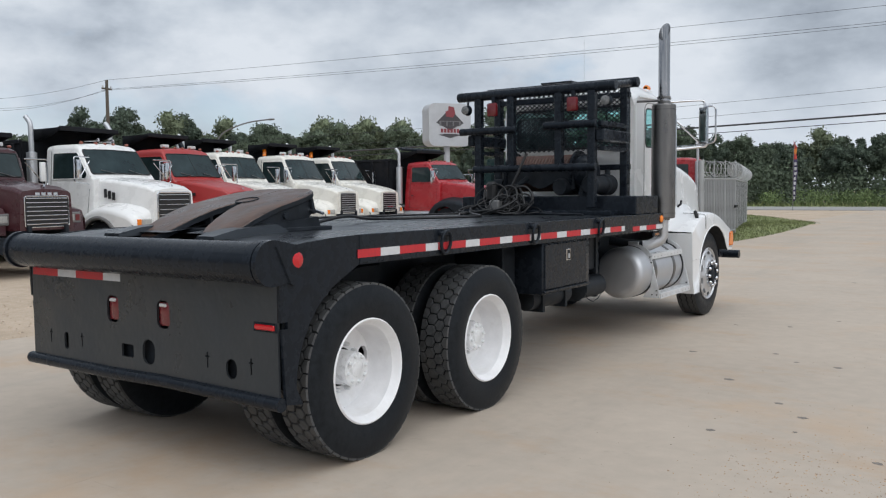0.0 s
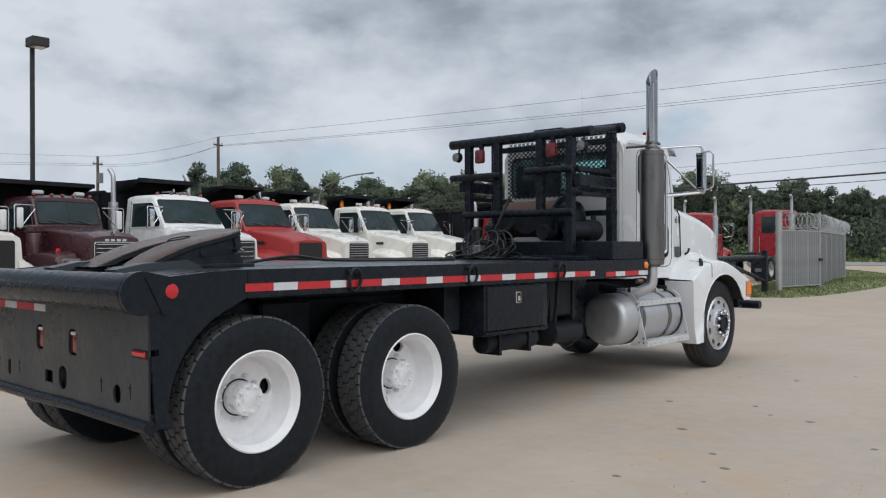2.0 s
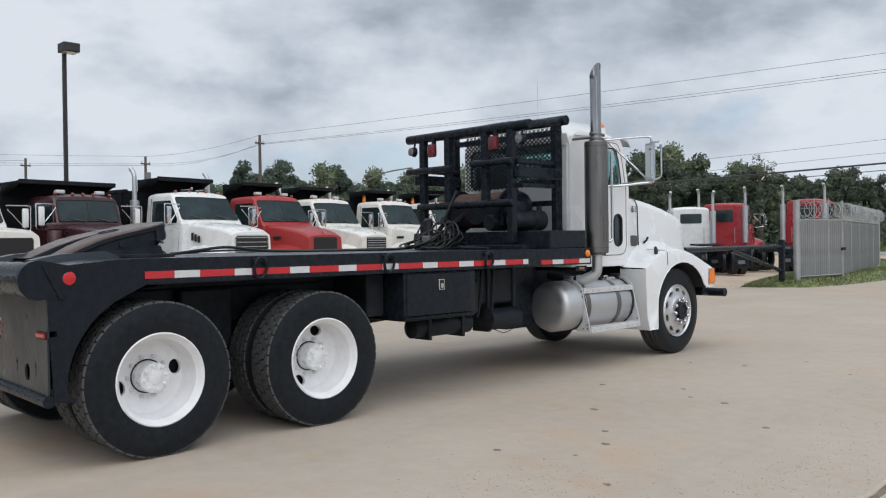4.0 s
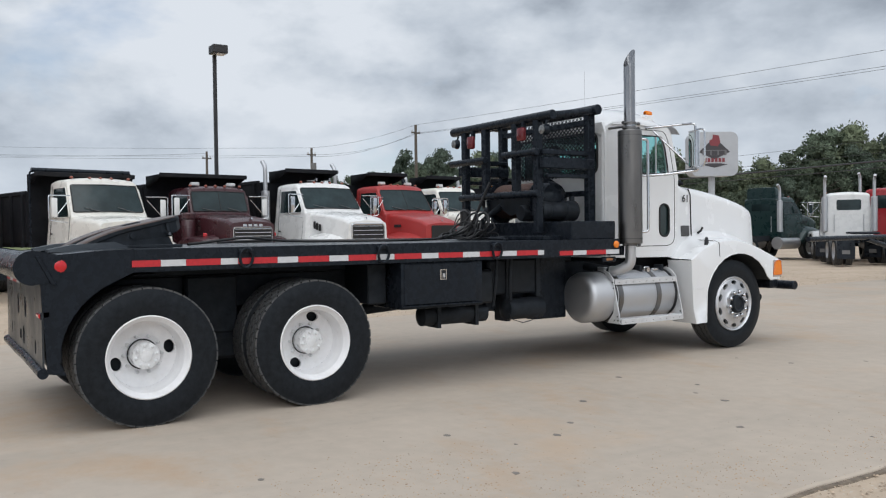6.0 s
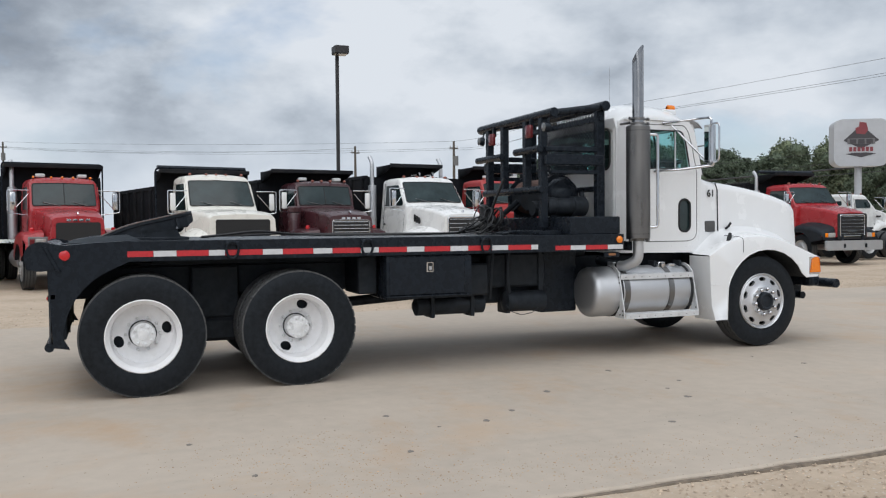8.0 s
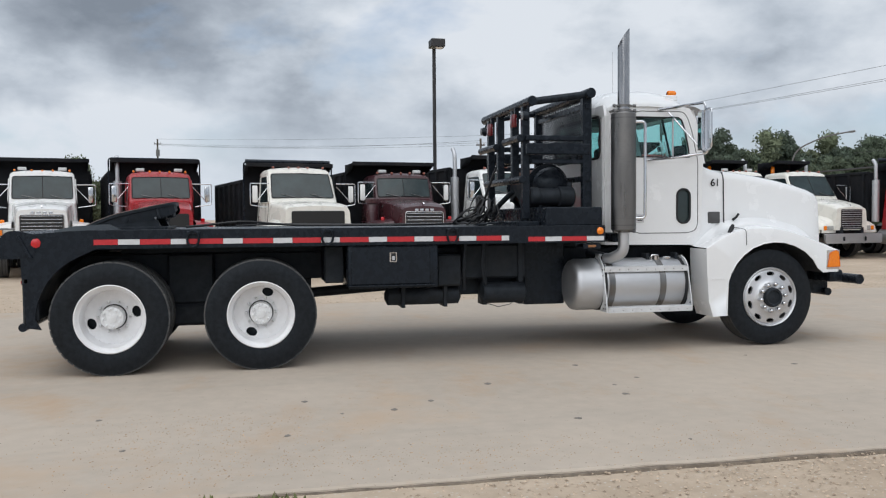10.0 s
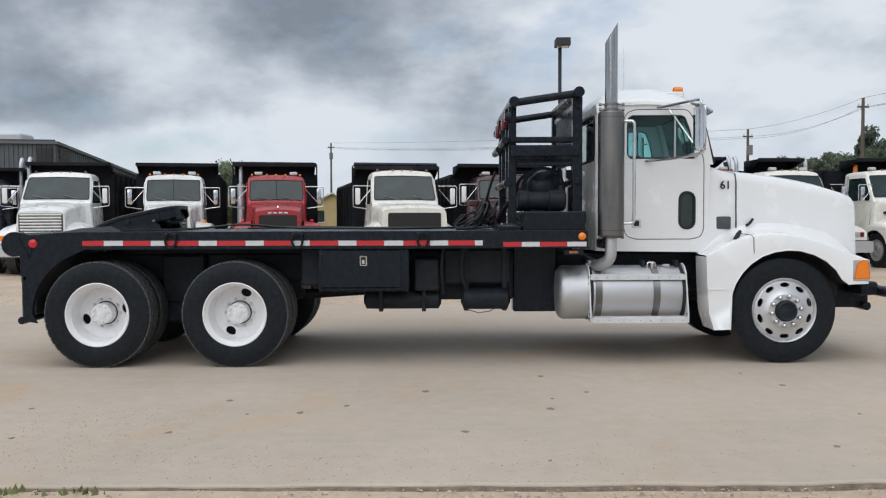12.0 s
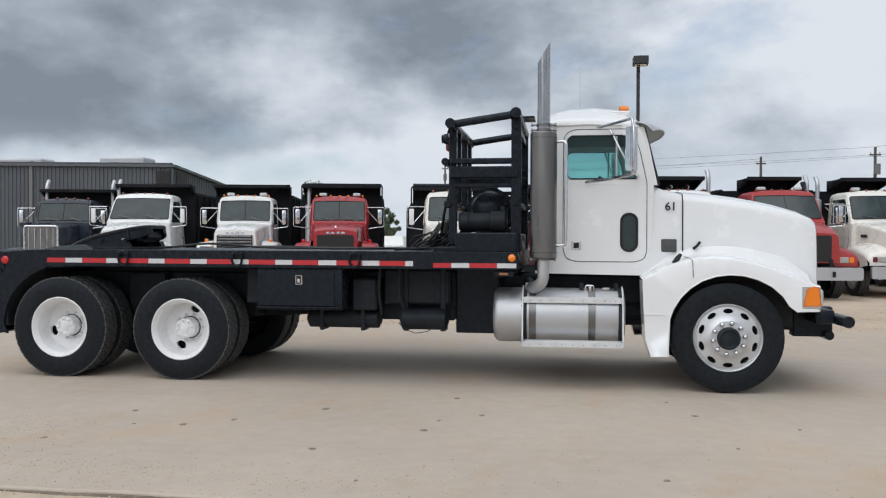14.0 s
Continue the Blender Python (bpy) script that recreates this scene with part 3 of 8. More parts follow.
def wheel_nuts(wheel, r, n, x0, x1, size, mat, phase=0.0):
    """Each nut is a piece of its own on a shared mesh."""
    key = (x0, x1, size, mat.name)
    if key not in NUT_MESH:
        bm = bmesh.new()
        d = x1 - x0
        tube(bm, [(x0, 0, 0), (x0 + d * 0.55, 0, 0), (x0 + d * 0.8, 0, 0), (x0 + d * 0.94, 0, 0), (x1, 0, 0)], [size, size, size * 0.9, size * 0.62, size * 0.2], 10)
        o = part("wheel_nut", bm, mat)
        NUT_MESH[key] = o.data
        bpy.data.objects.remove(o)
    for k in range(n):
        t = phase + 2 * math.pi * k / n
        o = new("wheel_nut", NUT_MESH[key])
        o.parent, o.matrix_basis = wheel, pose(0, r * math.cos(t), r * math.sin(t))


TYRE = tyre_mesh()
TYRE_FRONT = tyre_mesh(R=0.534, w=0.275, rim=0.318, lugs=40, blocks=False)


def rear_wheel(name, m, holes):
    """A pair of wheels: the dished outer one with its hub, and the tyre inside it. The outer face is at x = 0."""
    bm = bmesh.new()
    # the outer rim and its deep dish
    disc_with_holes(bm, [(-0.255, 0.115), (-0.245, 0.145), (-0.24, 0.160)], 0.160, 0.256,
                    [(-0.232, 0.256), (-0.212, 0.266), (-0.13, 0.272), (-0.055, 0.275), (-0.035, 0.292), (-0.012, 0.300), (-0.002, 0.310), (-0.008, 0.318), (-0.03, 0.318), (-0.05, 0.30), (-0.27, 0.29)], holes, 0.043, wide=1.25)
    w = part("wheel", bm, RIM_WHITE, truck, "white-painted dished steel wheel with a black tyre", m=m)
    t = new("tyre", TYRE)
    t.parent = w
    inner = new("tyre", TYRE)
    inner.parent, inner.matrix_basis = w, pose(-0.335, 0, 0, 17)
    bm = bmesh.new()
    turned(bm, [(-0.32, 0.13), (-0.262, 0.125), (-0.245, 0.122), (-0.244, 0.108), (-0.16, 0.104), (-0.122, 0.104), (-0.114, 0.101), (-0.112, 0.095), (-0.110, 0.05), (-0.106, 0.045), (-0.106, 0.0)], 40)
    part("hub", bm, HUB_GREY, w)
    wheel_nuts(w, 0.143, 10, -0.255, -0.205, 0.014, HUB_GREY)
    bm = bmesh.new()
    turned(bm, [(-0.243, 0.107), (-0.2425, 0.117), (-0.246, 0.119)], 40)
    part("hub_gap", bm, HOLES, w)
    wheel_nuts(w, 0.080, 8, -0.118, -0.092, 0.012, HUB_GREY, 0.2)
    bm = bmesh.new()
    turned(bm, [(-0.60, 0.29), (-0.40, 0.285), (-0.32, 0.27), (-0.30, 0.15), (-0.30, 0.0)], 40)
    part("inner_rim", bm, UNDER, w)
    return w


for y, hol in ((REAR_Y, (0.22, 3.45)), (MID_Y, (1.25, 4.25))):
    rear_wheel("wheel", pose(1.205, y, AXLE_Z), hol)
    rear_wheel("wheel", pose(-1.205, y, AXLE_Z, 0, 0, 180), hol)


def front_wheel(m):
    bm = bmesh.new()
    disc_with_holes(bm, [(0.035, 0.095), (0.030, 0.118), (0.028, 0.165), (0.012, 0.185), (0.005, 0.228)], 0.228, 0.288,
                    [(-0.004, 0.288), (-0.012, 0.296), (-0.014, 0.300), (0.0, 0.307), (0.006, 0.318), (-0.004, 0.326), (-0.03, 0.322), (-0.08, 0.30), (-0.27, 0.30)], [2 * math.pi * (k + 0.5) / 10 for k in range(10)], 0.0245, wide=1.85)
    w = part("wheel", bm, ALU_RIM, truck, "polished aluminium front wheel with ten oval holes", m=m)
    t = new("tyre", TYRE_FRONT)
    t.parent = w
    bm = bmesh.new()
    turned(bm, [(-0.02, 0.114), (0.05, 0.108), (0.075, 0.102), (0.082, 0.088), (0.078, 0.076), (0.066, 0.07), (0.066, 0.03), (0.072, 0.0)], 32)
    part("hub", bm, UNDER, w, "black oil-filled hub cap")
    wheel_nuts(w, 0.148, 10, 0.02, 0.085, 0.025, CHROME, 0.15)
    bm = bmesh.new()
    turned(bm, [(-0.10, 0.29), (-0.12, 0.10), (-0.12, 0.0)], 24)
    part("brake_drum", bm, UNDER, w)


front_wheel(pose(1.085, FRONT_Y, AXLE_Z + 0.008))
front_wheel(pose(-1.085, FRONT_Y, AXLE_Z + 0.008, 0, 0, 180))
for y in (REAR_Y, MID_Y):
    bm = tubed([(-0.9, y, AXLE_Z), (0.9, y, AXLE_Z)], 0.075, 14)
    turned(bm, [(-0.17, 0.08), (-0.12, 0.17), (0.0, 0.2), (0.12, 0.17), (0.17, 0.08)], 18, (0.0, y, AXLE_Z))
    part("axle", bm, UNDER, truck)
part("axle", tubed([(-0.95, FRONT_Y, AXLE_Z - 0.05), (-0.7, FRONT_Y, AXLE_Z - 0.1), (0.7, FRONT_Y, AXLE_Z - 0.1), (0.95, FRONT_Y, AXLE_Z - 0.05)], 0.06, 8), UNDER, truck)
for s in (-1, 1):
    part("chassis_rail", boxed(s * 0.43 - 0.04, s * 0.43 + 0.04, -0.6, 7.55, 0.80, 1.08, 0.01), UNDER, truck)
    part("leaf_spring", boxed(s * 0.47 - 0.045, s * 0.47 + 0.045, -0.1, 1.46, 0.58, 0.70, 0.02), UNDER, truck)
part("driveshaft", tubed([(0, MID_Y, 0.58), (0, 4.9, 0.80)], 0.055, 12), UNDER, truck)
part("engine_block", boxed(-0.38, 0.38, 5.3, 7.3, 0.62, 1.25, 0.05), UNDER, truck)

# --- the flatbed
HALF = 1.215
bm = bmesh.new()
plate(bm, [(-HALF, -0.10), (-0.42, -0.10), (-0.42, 0.32), (0.42, 0.32), (0.42, -0.10), (HALF, -0.10), (HALF, 4.84), (-HALF, 4.84)], (), DECK_Z - 0.03, 0.03, "z")
part("deck", bm, DECK, truck, "scuffed black steel deck", smooth=False)
for s in (-1, 1):
    bm = bmesh.new()
    skin(bm, [[Vector((s * x, y, z + d)) for x, d in ((0.42, 0.0), (1.193, 0.0), (1.193, -0.02), (0.42, -0.02))] for y, z in ((-0.101, DECK_Z), (-0.35, DECK_Z - 0.01), (-0.60, 1.30), (-0.70, 1.285))])
    part("tail_deck", bm, DECK, truck, "sloping black steel tail of the deck", smooth=False)
bm = bmesh.new()
# the floor of the slot slopes down to the tail
skin(bm, [[Vector((-0.42, 0.32, DECK_Z - 0.03)), Vector((0.42, 0.32, DECK_Z - 0.03))], [Vector((-0.42, -0.30, 1.22)), Vector((0.42, -0.30, 1.22))], [Vector((-0.42, -0.64, 1.13)), Vector((0.42, -0.64, 1.13))]], closed=False)
part("slot_floor", bm, DECK, truck)
for x in (-0.46, 0.46):
    bm = bmesh.new()
    skin(bm, [[Vector((x + a, y, z)) for a, z in ((-0.085, DECK_Z - 0.02), (0.085, DECK_Z - 0.02), (0.075, top), (-0.075, top))] for y, top in ((-0.60, DECK_Z + 0.0), (-0.42, DECK_Z + 0.035), (-0.1, DECK_Z + 0.055), (0.0, DECK_Z + 0.01))])
    part("ramp_plate", bm, DECK, truck)
for s in (-1, 1):
    bm = bmesh.new()
    box(bm, s * HALF - 0.012, s * HALF + 0.006, -0.10, 4.84, 1.165, DECK_Z + 0.004, 0.004)
    box(bm, s * HALF - 0.09, s * HALF + 0.004, -0.10, 4.84, 1.160, 1.172)
    part("side_rail", bm, BLACK, truck)
part("head_rail", boxed(-HALF, HALF, 4.83, 4.845, 1.16, DECK_Z, 0.003), BLACK, truck)
for k in range(12):
    y = 0.2 + k * 0.41
    part("cross_member", boxed(-1.19, 1.19, y - 0.03, y + 0.03, 1.18, DECK_Z - 0.031), UNDER, truck)
for s in (-1, 1):
    part("sill_beam", boxed(s * 0.43 - 0.06, s * 0.43 + 0.06, 0.0, 4.8, 1.082, 1.179, 0.01), UNDER, truck)

# reflective strips, red and white in turn
for s in (-1, 1):
    edges = (-0.12, 0.09, 0.28, 0.55, 0.69, 1.02, 1.20, 1.48, 1.66, 1.93, 2.11, 2.39, 2.57, 2.84, 3.03, 3.29, 3.47, 3.73, 3.81)
    for k, (a, b) in enumerate(zip(edges, edges[1:])):
        part("reflective_strip", boxed(s * 1.2215 - 0.0012, s * 1.2215 + 0.0012, a, b - 0.002, 1.188 + 0.010 * (1 - a / 4), 1.237 + 0.010 * (1 - a / 4)), WHITE_TAPE if k % 2 else RED_TAPE, truck, "white reflective tape" if k % 2 else "red reflective tape", smooth=False)
    for k, (a, b) in enumerate(zip((4.01, 4.19, 4.37, 4.64, 4.83), (4.19, 4.37, 4.64, 4.83))):
        part("reflective_strip", boxed(s * 1.2215 - 0.0012, s * 1.2215 + 0.0012, a, b - 0.002, 1.176, 1.222), (RED_TAPE, WHITE_TAPE)[k % 2], truck, ("red reflective tape", "white reflective tape")[k % 2], smooth=False)

# lashing rings on both sides
for y in (0.75, 1.99, 3.22):
    for s in (-1, 1):
        ring = part("lashing_ring", tubed([(s * 1.245 + s * 0.01 * math.sin(t), y + 0.052 * math.cos(t), 1.245 + 0.075 * math.sin(t)) for t in [2 * math.pi * k / 20 for k in range(21)]], 0.012, 8), BLACK, truck)
        part("staple", boxed(s * 1.232 - 0.02, s * 1.232 + 0.02, y - 0.06, y + 0.06, 1.285, 1.318, 0.008), BLACK, ring)

# the tail: side plates, tail sheet, roller and foot pipe
arch = [(REAR_Y + 0.63 * math.cos(radians(a)), AXLE_Z + 0.63 * math.sin(radians(a))) for a in range(82, 186, 8)]
tail_out = [(-0.095, 1.165), (-0.095, DECK_Z + 0.004), (-0.35, DECK_Z - 0.005), (-0.60, 1.305), (-0.745, 1.285), (-0.735, 0.90), (-0.685, 0.90), (-0.685, 0.865), (-0.725, 0.862), (-0.705, 0.46), (-0.58, 0.44)]
for s in (-1, 1):
    bm = bmesh.new()
    plate(bm, tail_out + [p for p in arch[::-1] if p[0] < -0.2 and p[1] < 1.15], (), s * 1.205 - 0.01, 0.02, "x")
    part("tail_side_plate", bm, BLACK, truck, smooth=False)
    bm = bmesh.new()
    # the plate's flange over the tyre
    skin(bm, [[Vector((s * 1.20, y, z)), Vector((s * 0.56, y, z + 0.0))] for y, z in arch if y < 0.16], closed=False)
    part("wheel_guard", bm, UNDER, truck)
bm = bmesh.new()
lamp_holes = [rounded(x - 0.06, x + 0.06, 0.79, 0.955, 0.04) for x in (-0.27, 0.23)]
tee = [[(x - 0.006, 0.60), (x + 0.006, 0.60), (x + 0.006, 0.66), (x + 0.018, 0.66), (x + 0.018, 0.67), (x + 0.006, 0.67), (x + 0.006, 0.69), (x - 0.006, 0.69), (x - 0.006, 0.67), (x - 0.018, 0.67), (x - 0.018, 0.66), (x - 0.006, 0.66)] for x in (-0.98, -0.62, 0.62, 0.98)]
slots = [rounded(-0.80 - 0.025, -0.80 + 0.025, 0.57, 0.68, 0.022), rounded(0.82 - 0.045, 0.82 + 0.045, 0.56, 0.67, 0.042), rounded(-0.19, -0.07, 0.585, 0.665, 0.01), rounded(0.02, 0.14, 0.56, 0.71, 0.055)]
plate(bm, [(-1.19, 0.50), (1.19, 0.50), (1.19, 1.10), (-1.19, 1.10)], lamp_holes + tee + slots, -0.735, 0.014, "y")
part("tail_sheet", bm, TAIL_PAINT, truck, "matt black steel tail sheet with cut slots", smooth=False)
for x in (-0.27, 0.23):
    lamp = part("tail_lamp", boxed(x - 0.055, x + 0.055, -0.725, -0.69, 0.80, 0.945, 0.012, 2), DARK_RED, truck, "dark red tail lamp behind a cut-out")
    part("reverse_lens", boxed(x - 0.048, x + 0.02, -0.729, -0.70, 0.915, 0.936, 0.004), LENS, lamp)
for s in (-1, 1):
    part("box_gusset", boxed(s * 0.45 - 0.01, s * 0.45 + 0.01, -0.715, -0.60, 0.5, 1.1), UNDER, truck)
bm = bmesh.new()
turned(bm, [(-1.19, 0.0), (-1.19, 0.105), (-1.185, 0.11), (1.183, 0.11), (1.188, 0.105), (1.188, 0.0)], 40, (0, -0.79, 1.215))
part("tail_roller", bm, BLACK, truck, "thick black steel roller across the tail")
for x0, x1 in ((-1.226, -1.195), (1.193, 1.224)):
    bm = bmesh.new()
    prof = [(-0.60, 1.30)] + [(-0.79 + 0.122 * math.cos(radians(q)), 1.215 + 0.122 * math.sin(radians(q))) for q in range(75, 286, 14)] + [(-0.62, 1.12)]
    plate(bm, prof, (), x0, x1 - x0, "x")
    part("roller_bracket", bm, BLACK, truck, smooth=False)
bm = bmesh.new()
turned(bm, [(1.115, 0.108), (1.118, 0.119), (1.180, 0.119), (1.183, 0.108)], 40, (0, -0.79, 1.215))
part("roller_collar", bm, BLACK, truck, "black steel collar at the roller's end")
part("collar_slot", boxed(1.135, 1.165, -0.775, -0.725, 1.322, 1.333, 0.004), HOLES, truck)
part("roller_trough", boxed(-1.19, 1.188, -0.745, -0.69, 1.095, 1.115, 0.004), BLACK, truck)
bm = tubed([(-1.23, -0.735, 0.475), (-0.3, -0.735, 0.470), (0.2, -0.735, 0.478), (1.21, -0.735, 0.465)], 0.038, 14)
part("foot_pipe", bm, BLACK, truck)
for k, (a, b) in enumerate(((-1.17, -0.87), (-0.87, -0.66), (-0.66, -0.36), (-0.36, -0.18))):
    part("reflective_strip", boxed(a, b - 0.002, -0.7375, -0.7355, 1.045, 1.092), (RED_TAPE, WHITE_TAPE)[k % 2], truck, ("red reflective tape", "white reflective tape")[k % 2], smooth=False)
for s in (-1, 1):
    bm = bmesh.new()
    turned(bm, [(0.0, 0.045), (s * 0.006, 0.043), (s * 0.010, 0.034), (s * 0.012, 0.0)], 24, (s * 1.216, -0.61, 1.222))
    part("round_reflector", bm, RED_LENS, truck, "round red side reflector")
    if s < 0:
        continue
    bm = bmesh.new()
    box(bm, s * 1.10 - 0.075, s * 1.10 + 0.075, -0.752, -0.736, 0.855, 0.885, 0.006)
    mk = part("side_marker", bm, RED_LENS, truck, "narrow red marker lamp")
    part("bezel", boxed(s * 1.10 - 0.09, s * 1.10 + 0.09, -0.742, -0.733, 0.845, 0.895, 0.004), BLACK, mk)
    bm = bmesh.new()
    skin(bm, [[Vector((s * (1.215 + d), y, z)) for d, y, z in ((0, -0.78 + q, 1.30 - w), (0.02, -0.77 + q, 1.30 - w), (0.02, -0.74 + q, 1.29 - w), (0, -0.73 + q, 1.29 - w))] for q, w in ((0, 0), (0.10, 0.20))])
    part("tail_gusset", bm, BLACK, truck)

# the fifth wheel, tilted back: two horns round a slot, their tips bent down
bm = bmesh.new()
stations = [(-0.52, 0.24, 0.37), (-0.48, 0.185, 0.425), (-0.40, 0.145, 0.455), (-0.28, 0.110, 0.468), (-0.14, 0.075, 0.470), (-0.04, 0.050, 0.468), (0.02, 0.030, 0.465), (0.05, 0.0, 0.462), (0.14, 0.0, 0.455), (0.24, 0.0, 0.435), (0.33, 0.0, 0.395), (0.40, 0.0, 0.34), (0.45, 0.0, 0.26), (0.47, 0.0, 0.18)]


def plate_drop(y):
    """The plate curves down towards the tips of its horns, and a little at its front."""
    return -0.32 * max(0.0, -0.02 - y) ** 1.8 - 0.2 * max(0.0, y - 0.34) ** 2


for s in (-1, 1):
    skin(bm, [[Vector((s * x, y, plate_drop(y) + z)) for x, z in ((a, 0.034), (a + 0.006, 0.040), ((a + b) / 2, 0.040), (b - 0.010, 0.040), (b, 0.032), (b, 0.004), (b - 0.006, 0.0), (a, 0.0))] for y, a, b in stations])
bm.normal_update()
bmesh.ops.recalc_face_normals(bm, faces=bm.faces)
for f in bm.faces:
    f.material_index = 0 if f.normal.z > 0.6 else 1
top_plate = part("top_plate", bm, [RUST, UNDER], truck, "rusty brown steel fifth-wheel plate, tilted back", m=pose(0, 0.05, 1.470, 12.5, 0, 0), angle=40)
# deep black webs under the rim of the plate
for s in (-1, 1):
    bm = bmesh.new()
    skin(bm, [[Vector((s * x, y, plate_drop(y) + z)) for x, z in ((b - 0.05, -0.001), (b - 0.012, -0.001), (b - 0.02, -deep), (b - 0.05, -deep))] for (y, a, b), deep in zip(stations[1:], (0.02, 0.04, 0.07, 0.10, 0.12, 0.125, 0.125, 0.12, 0.11, 0.10, 0.09, 0.07, 0.05))])
    part("plate_skirt", bm, UNDER, top_plate, "greasy black underside", smooth=False)
    for y in (-0.16, 0.0, 0.16, 0.30):
        part("plate_rib", boxed(min(s * 0.08, s * 0.42), max(s * 0.08, s * 0.42), y - 0.01, y + 0.01, plate_drop(y) - 0.10, plate_drop(y) - 0.001), UNDER, top_plate)
part("lock_housing", boxed(-0.17, 0.17, 0.06, 0.42, -0.11, -0.02, 0.015), UNDER, top_plate)
part("throat_ring", tubed([(0.085 * math.cos(t), 0.10 + 0.075 * math.sin(t), 0.041) for t in [2 * math.pi * k / 24 for k in range(25)]], 0.006, 6), UNDER, top_plate)
bm = bmesh.new()
for s in (-1, 1):
    skin(bm, [[Vector((s * (0.30 + a), 0.05 + y, z)) for y, z in ((-0.26, DECK_Z), (0.26, DECK_Z), (0.12, 1.47), (-0.10, 1.43))] for a in (-0.045, 0.045)])
    skin(bm, [[Vector((s * (0.41 + a), 0.05 + y, z)) for y, z in ((-0.34, DECK_Z), (0.34, DECK_Z), (0.30, DECK_Z + 0.09), (-0.30, DECK_Z + 0.03))] for a in (-0.05, 0.05)])
box(bm, -0.50, 0.50, -0.25, 0.45, DECK_Z, DECK_Z + 0.025, 0.004)
tube(bm, [(-0.455, 0.05, 1.43), (0.455, 0.05, 1.43)], 0.04, 12)
tube(bm, [(0.44, 0.05, 1.43), (0.475, 0.05, 1.43)], 0.022, 8)
box(bm, -0.18, 0.18, 0.05, 0.42, 1.40, 1.50, 0.02)
box(bm, 0.18, 0.30, 0.22, 0.42, 1.42, 1.53, 0.01)
part("fifth_wheel_mount", bm, UNDER, truck, "greasy black cast mounting")
part("release_handle", tubed(bend([(0.10, 0.30, 1.45), (0.45, 0.34, 1.46), (0.52, 0.34, 1.44)]), 0.011, 8), CHROME, truck)
bm = bmesh.new()
for s in (-1, 1):
    skin(bm, [[Vector((s * x, y, z)) for x in (0.10, 0.40)] for y, z in ((-0.45, 1.335), (-0.2, 1.36), (0.0, 1.40))], closed=False)
part("guide_ramp", bm, DECK, truck)

# --- the headache rack and the winch behind the cab
Y0, Y1, Y2 = 4.14, 4.80, 4.14
for y, z, r, xl, xr in ((Y0, 2.625, 0.052, -0.93, 0.985), (Y1, 2.725, 0.055, -0.95, 0.95)):
    bm = bmesh.new()
    turned(bm, [(xl, 0.0), (xl, r - 0.006), (xl + 0.006, r), (xr - 0.006, r), (xr, r - 0.006), (xr, 0.0)], 20, (0, y, z))
    part("rack_top_pipe", bm, BLACK, truck, "thick black steel pipe")
for x in (-0.66, -0.24, 0.34, 0.72):
    foot = 1.40 if x in (-0.66, 0.72) else 1.84
    part("rack_post", boxed(x - 0.042, x + 0.042, Y0 - 0.04, Y0 + 0.04, foot, 2.60, 0.008), BLACK, truck)
for x in (-0.80, 0.80):
    part("rack_post", boxed(x - 0.042, x + 0.042, Y1 - 0.05, Y1 + 0.05, 1.335, 2.70, 0.008), BLACK, truck)
for x in (-0.76, 0.81):
    part("rack_side_bar", boxed(x - 0.03, x + 0.03, Y0 - 0.02, Y1 + 0.02, 2.225, 2.285, 0.012), BLACK, truck)
    part("rack_side_bar", boxed(x - 0.045, x + 0.045, Y0 - 0.02, Y1 + 0.03, 2.08, 2.20, 0.012), BLACK, truck)
    part("rack_side_bar", boxed(x - 0.03, x + 0.03, Y0 + 0.04, Y1, 1.985, 2.03, 0.008), BLACK, truck)
for x in (-0.86, 0.87):
    part("rack_side_pipe", tubed([(x, Y0, 2.625), (x, Y1, 2.72)], 0.04, 14), BLACK, truck)
for xa, xb, za in ((-0.86, -0.14, 2.235), (0.20, 0.80, 2.255)):
    bm = bmesh.new()
    turned(bm, [(xa, 0.0), (xa, 0.034), (xa + 0.006, 0.040), (xb - 0.006, 0.040), (xb, 0.034), (xb, 0.0)], 16, (0, Y0 - 0.075, za))
    part("rack_shelf_pipe", bm, BLACK, truck)
bm = bmesh.new()
turned(bm, [(-0.70, 0.0), (-0.70, 0.034), (-0.694, 0.04), (0.78, 0.04), (0.786, 0.034), (0.786, 0.0)], 16, (0, Y0 - 0.05, 1.82))
part("rack_low_pipe", bm, BLACK, truck)
for z in (1.83, 2.60):
    part("rack_front_rail", boxed(-0.86, 0.86, Y1 - 0.03, Y1 + 0.03, z - 0.03, z + 0.03, 0.006), BLACK, truck)
# expanded metal behind the window
bm = bmesh.new()
mx0, mx1, mz0, mz1 = -0.60, 0.79, 2.02, 2.66
dx, dz = 0.062, 0.048


def strand(a, b):
    d = (Vector(b) - Vector(a)).normalized()
    n = Vector((-d.z, 0, d.x)) * 0.005
    up = Vector((0, 0.004, 0))
    skin(bm, [[Vector(a) - n - up, Vector(a) + n - up, Vector(a) + n + up, Vector(a) - n + up], [Vector(b) - n - up, Vector(b) + n - up, Vector(b) + n + up, Vector(b) - n + up]], True, (False, False))


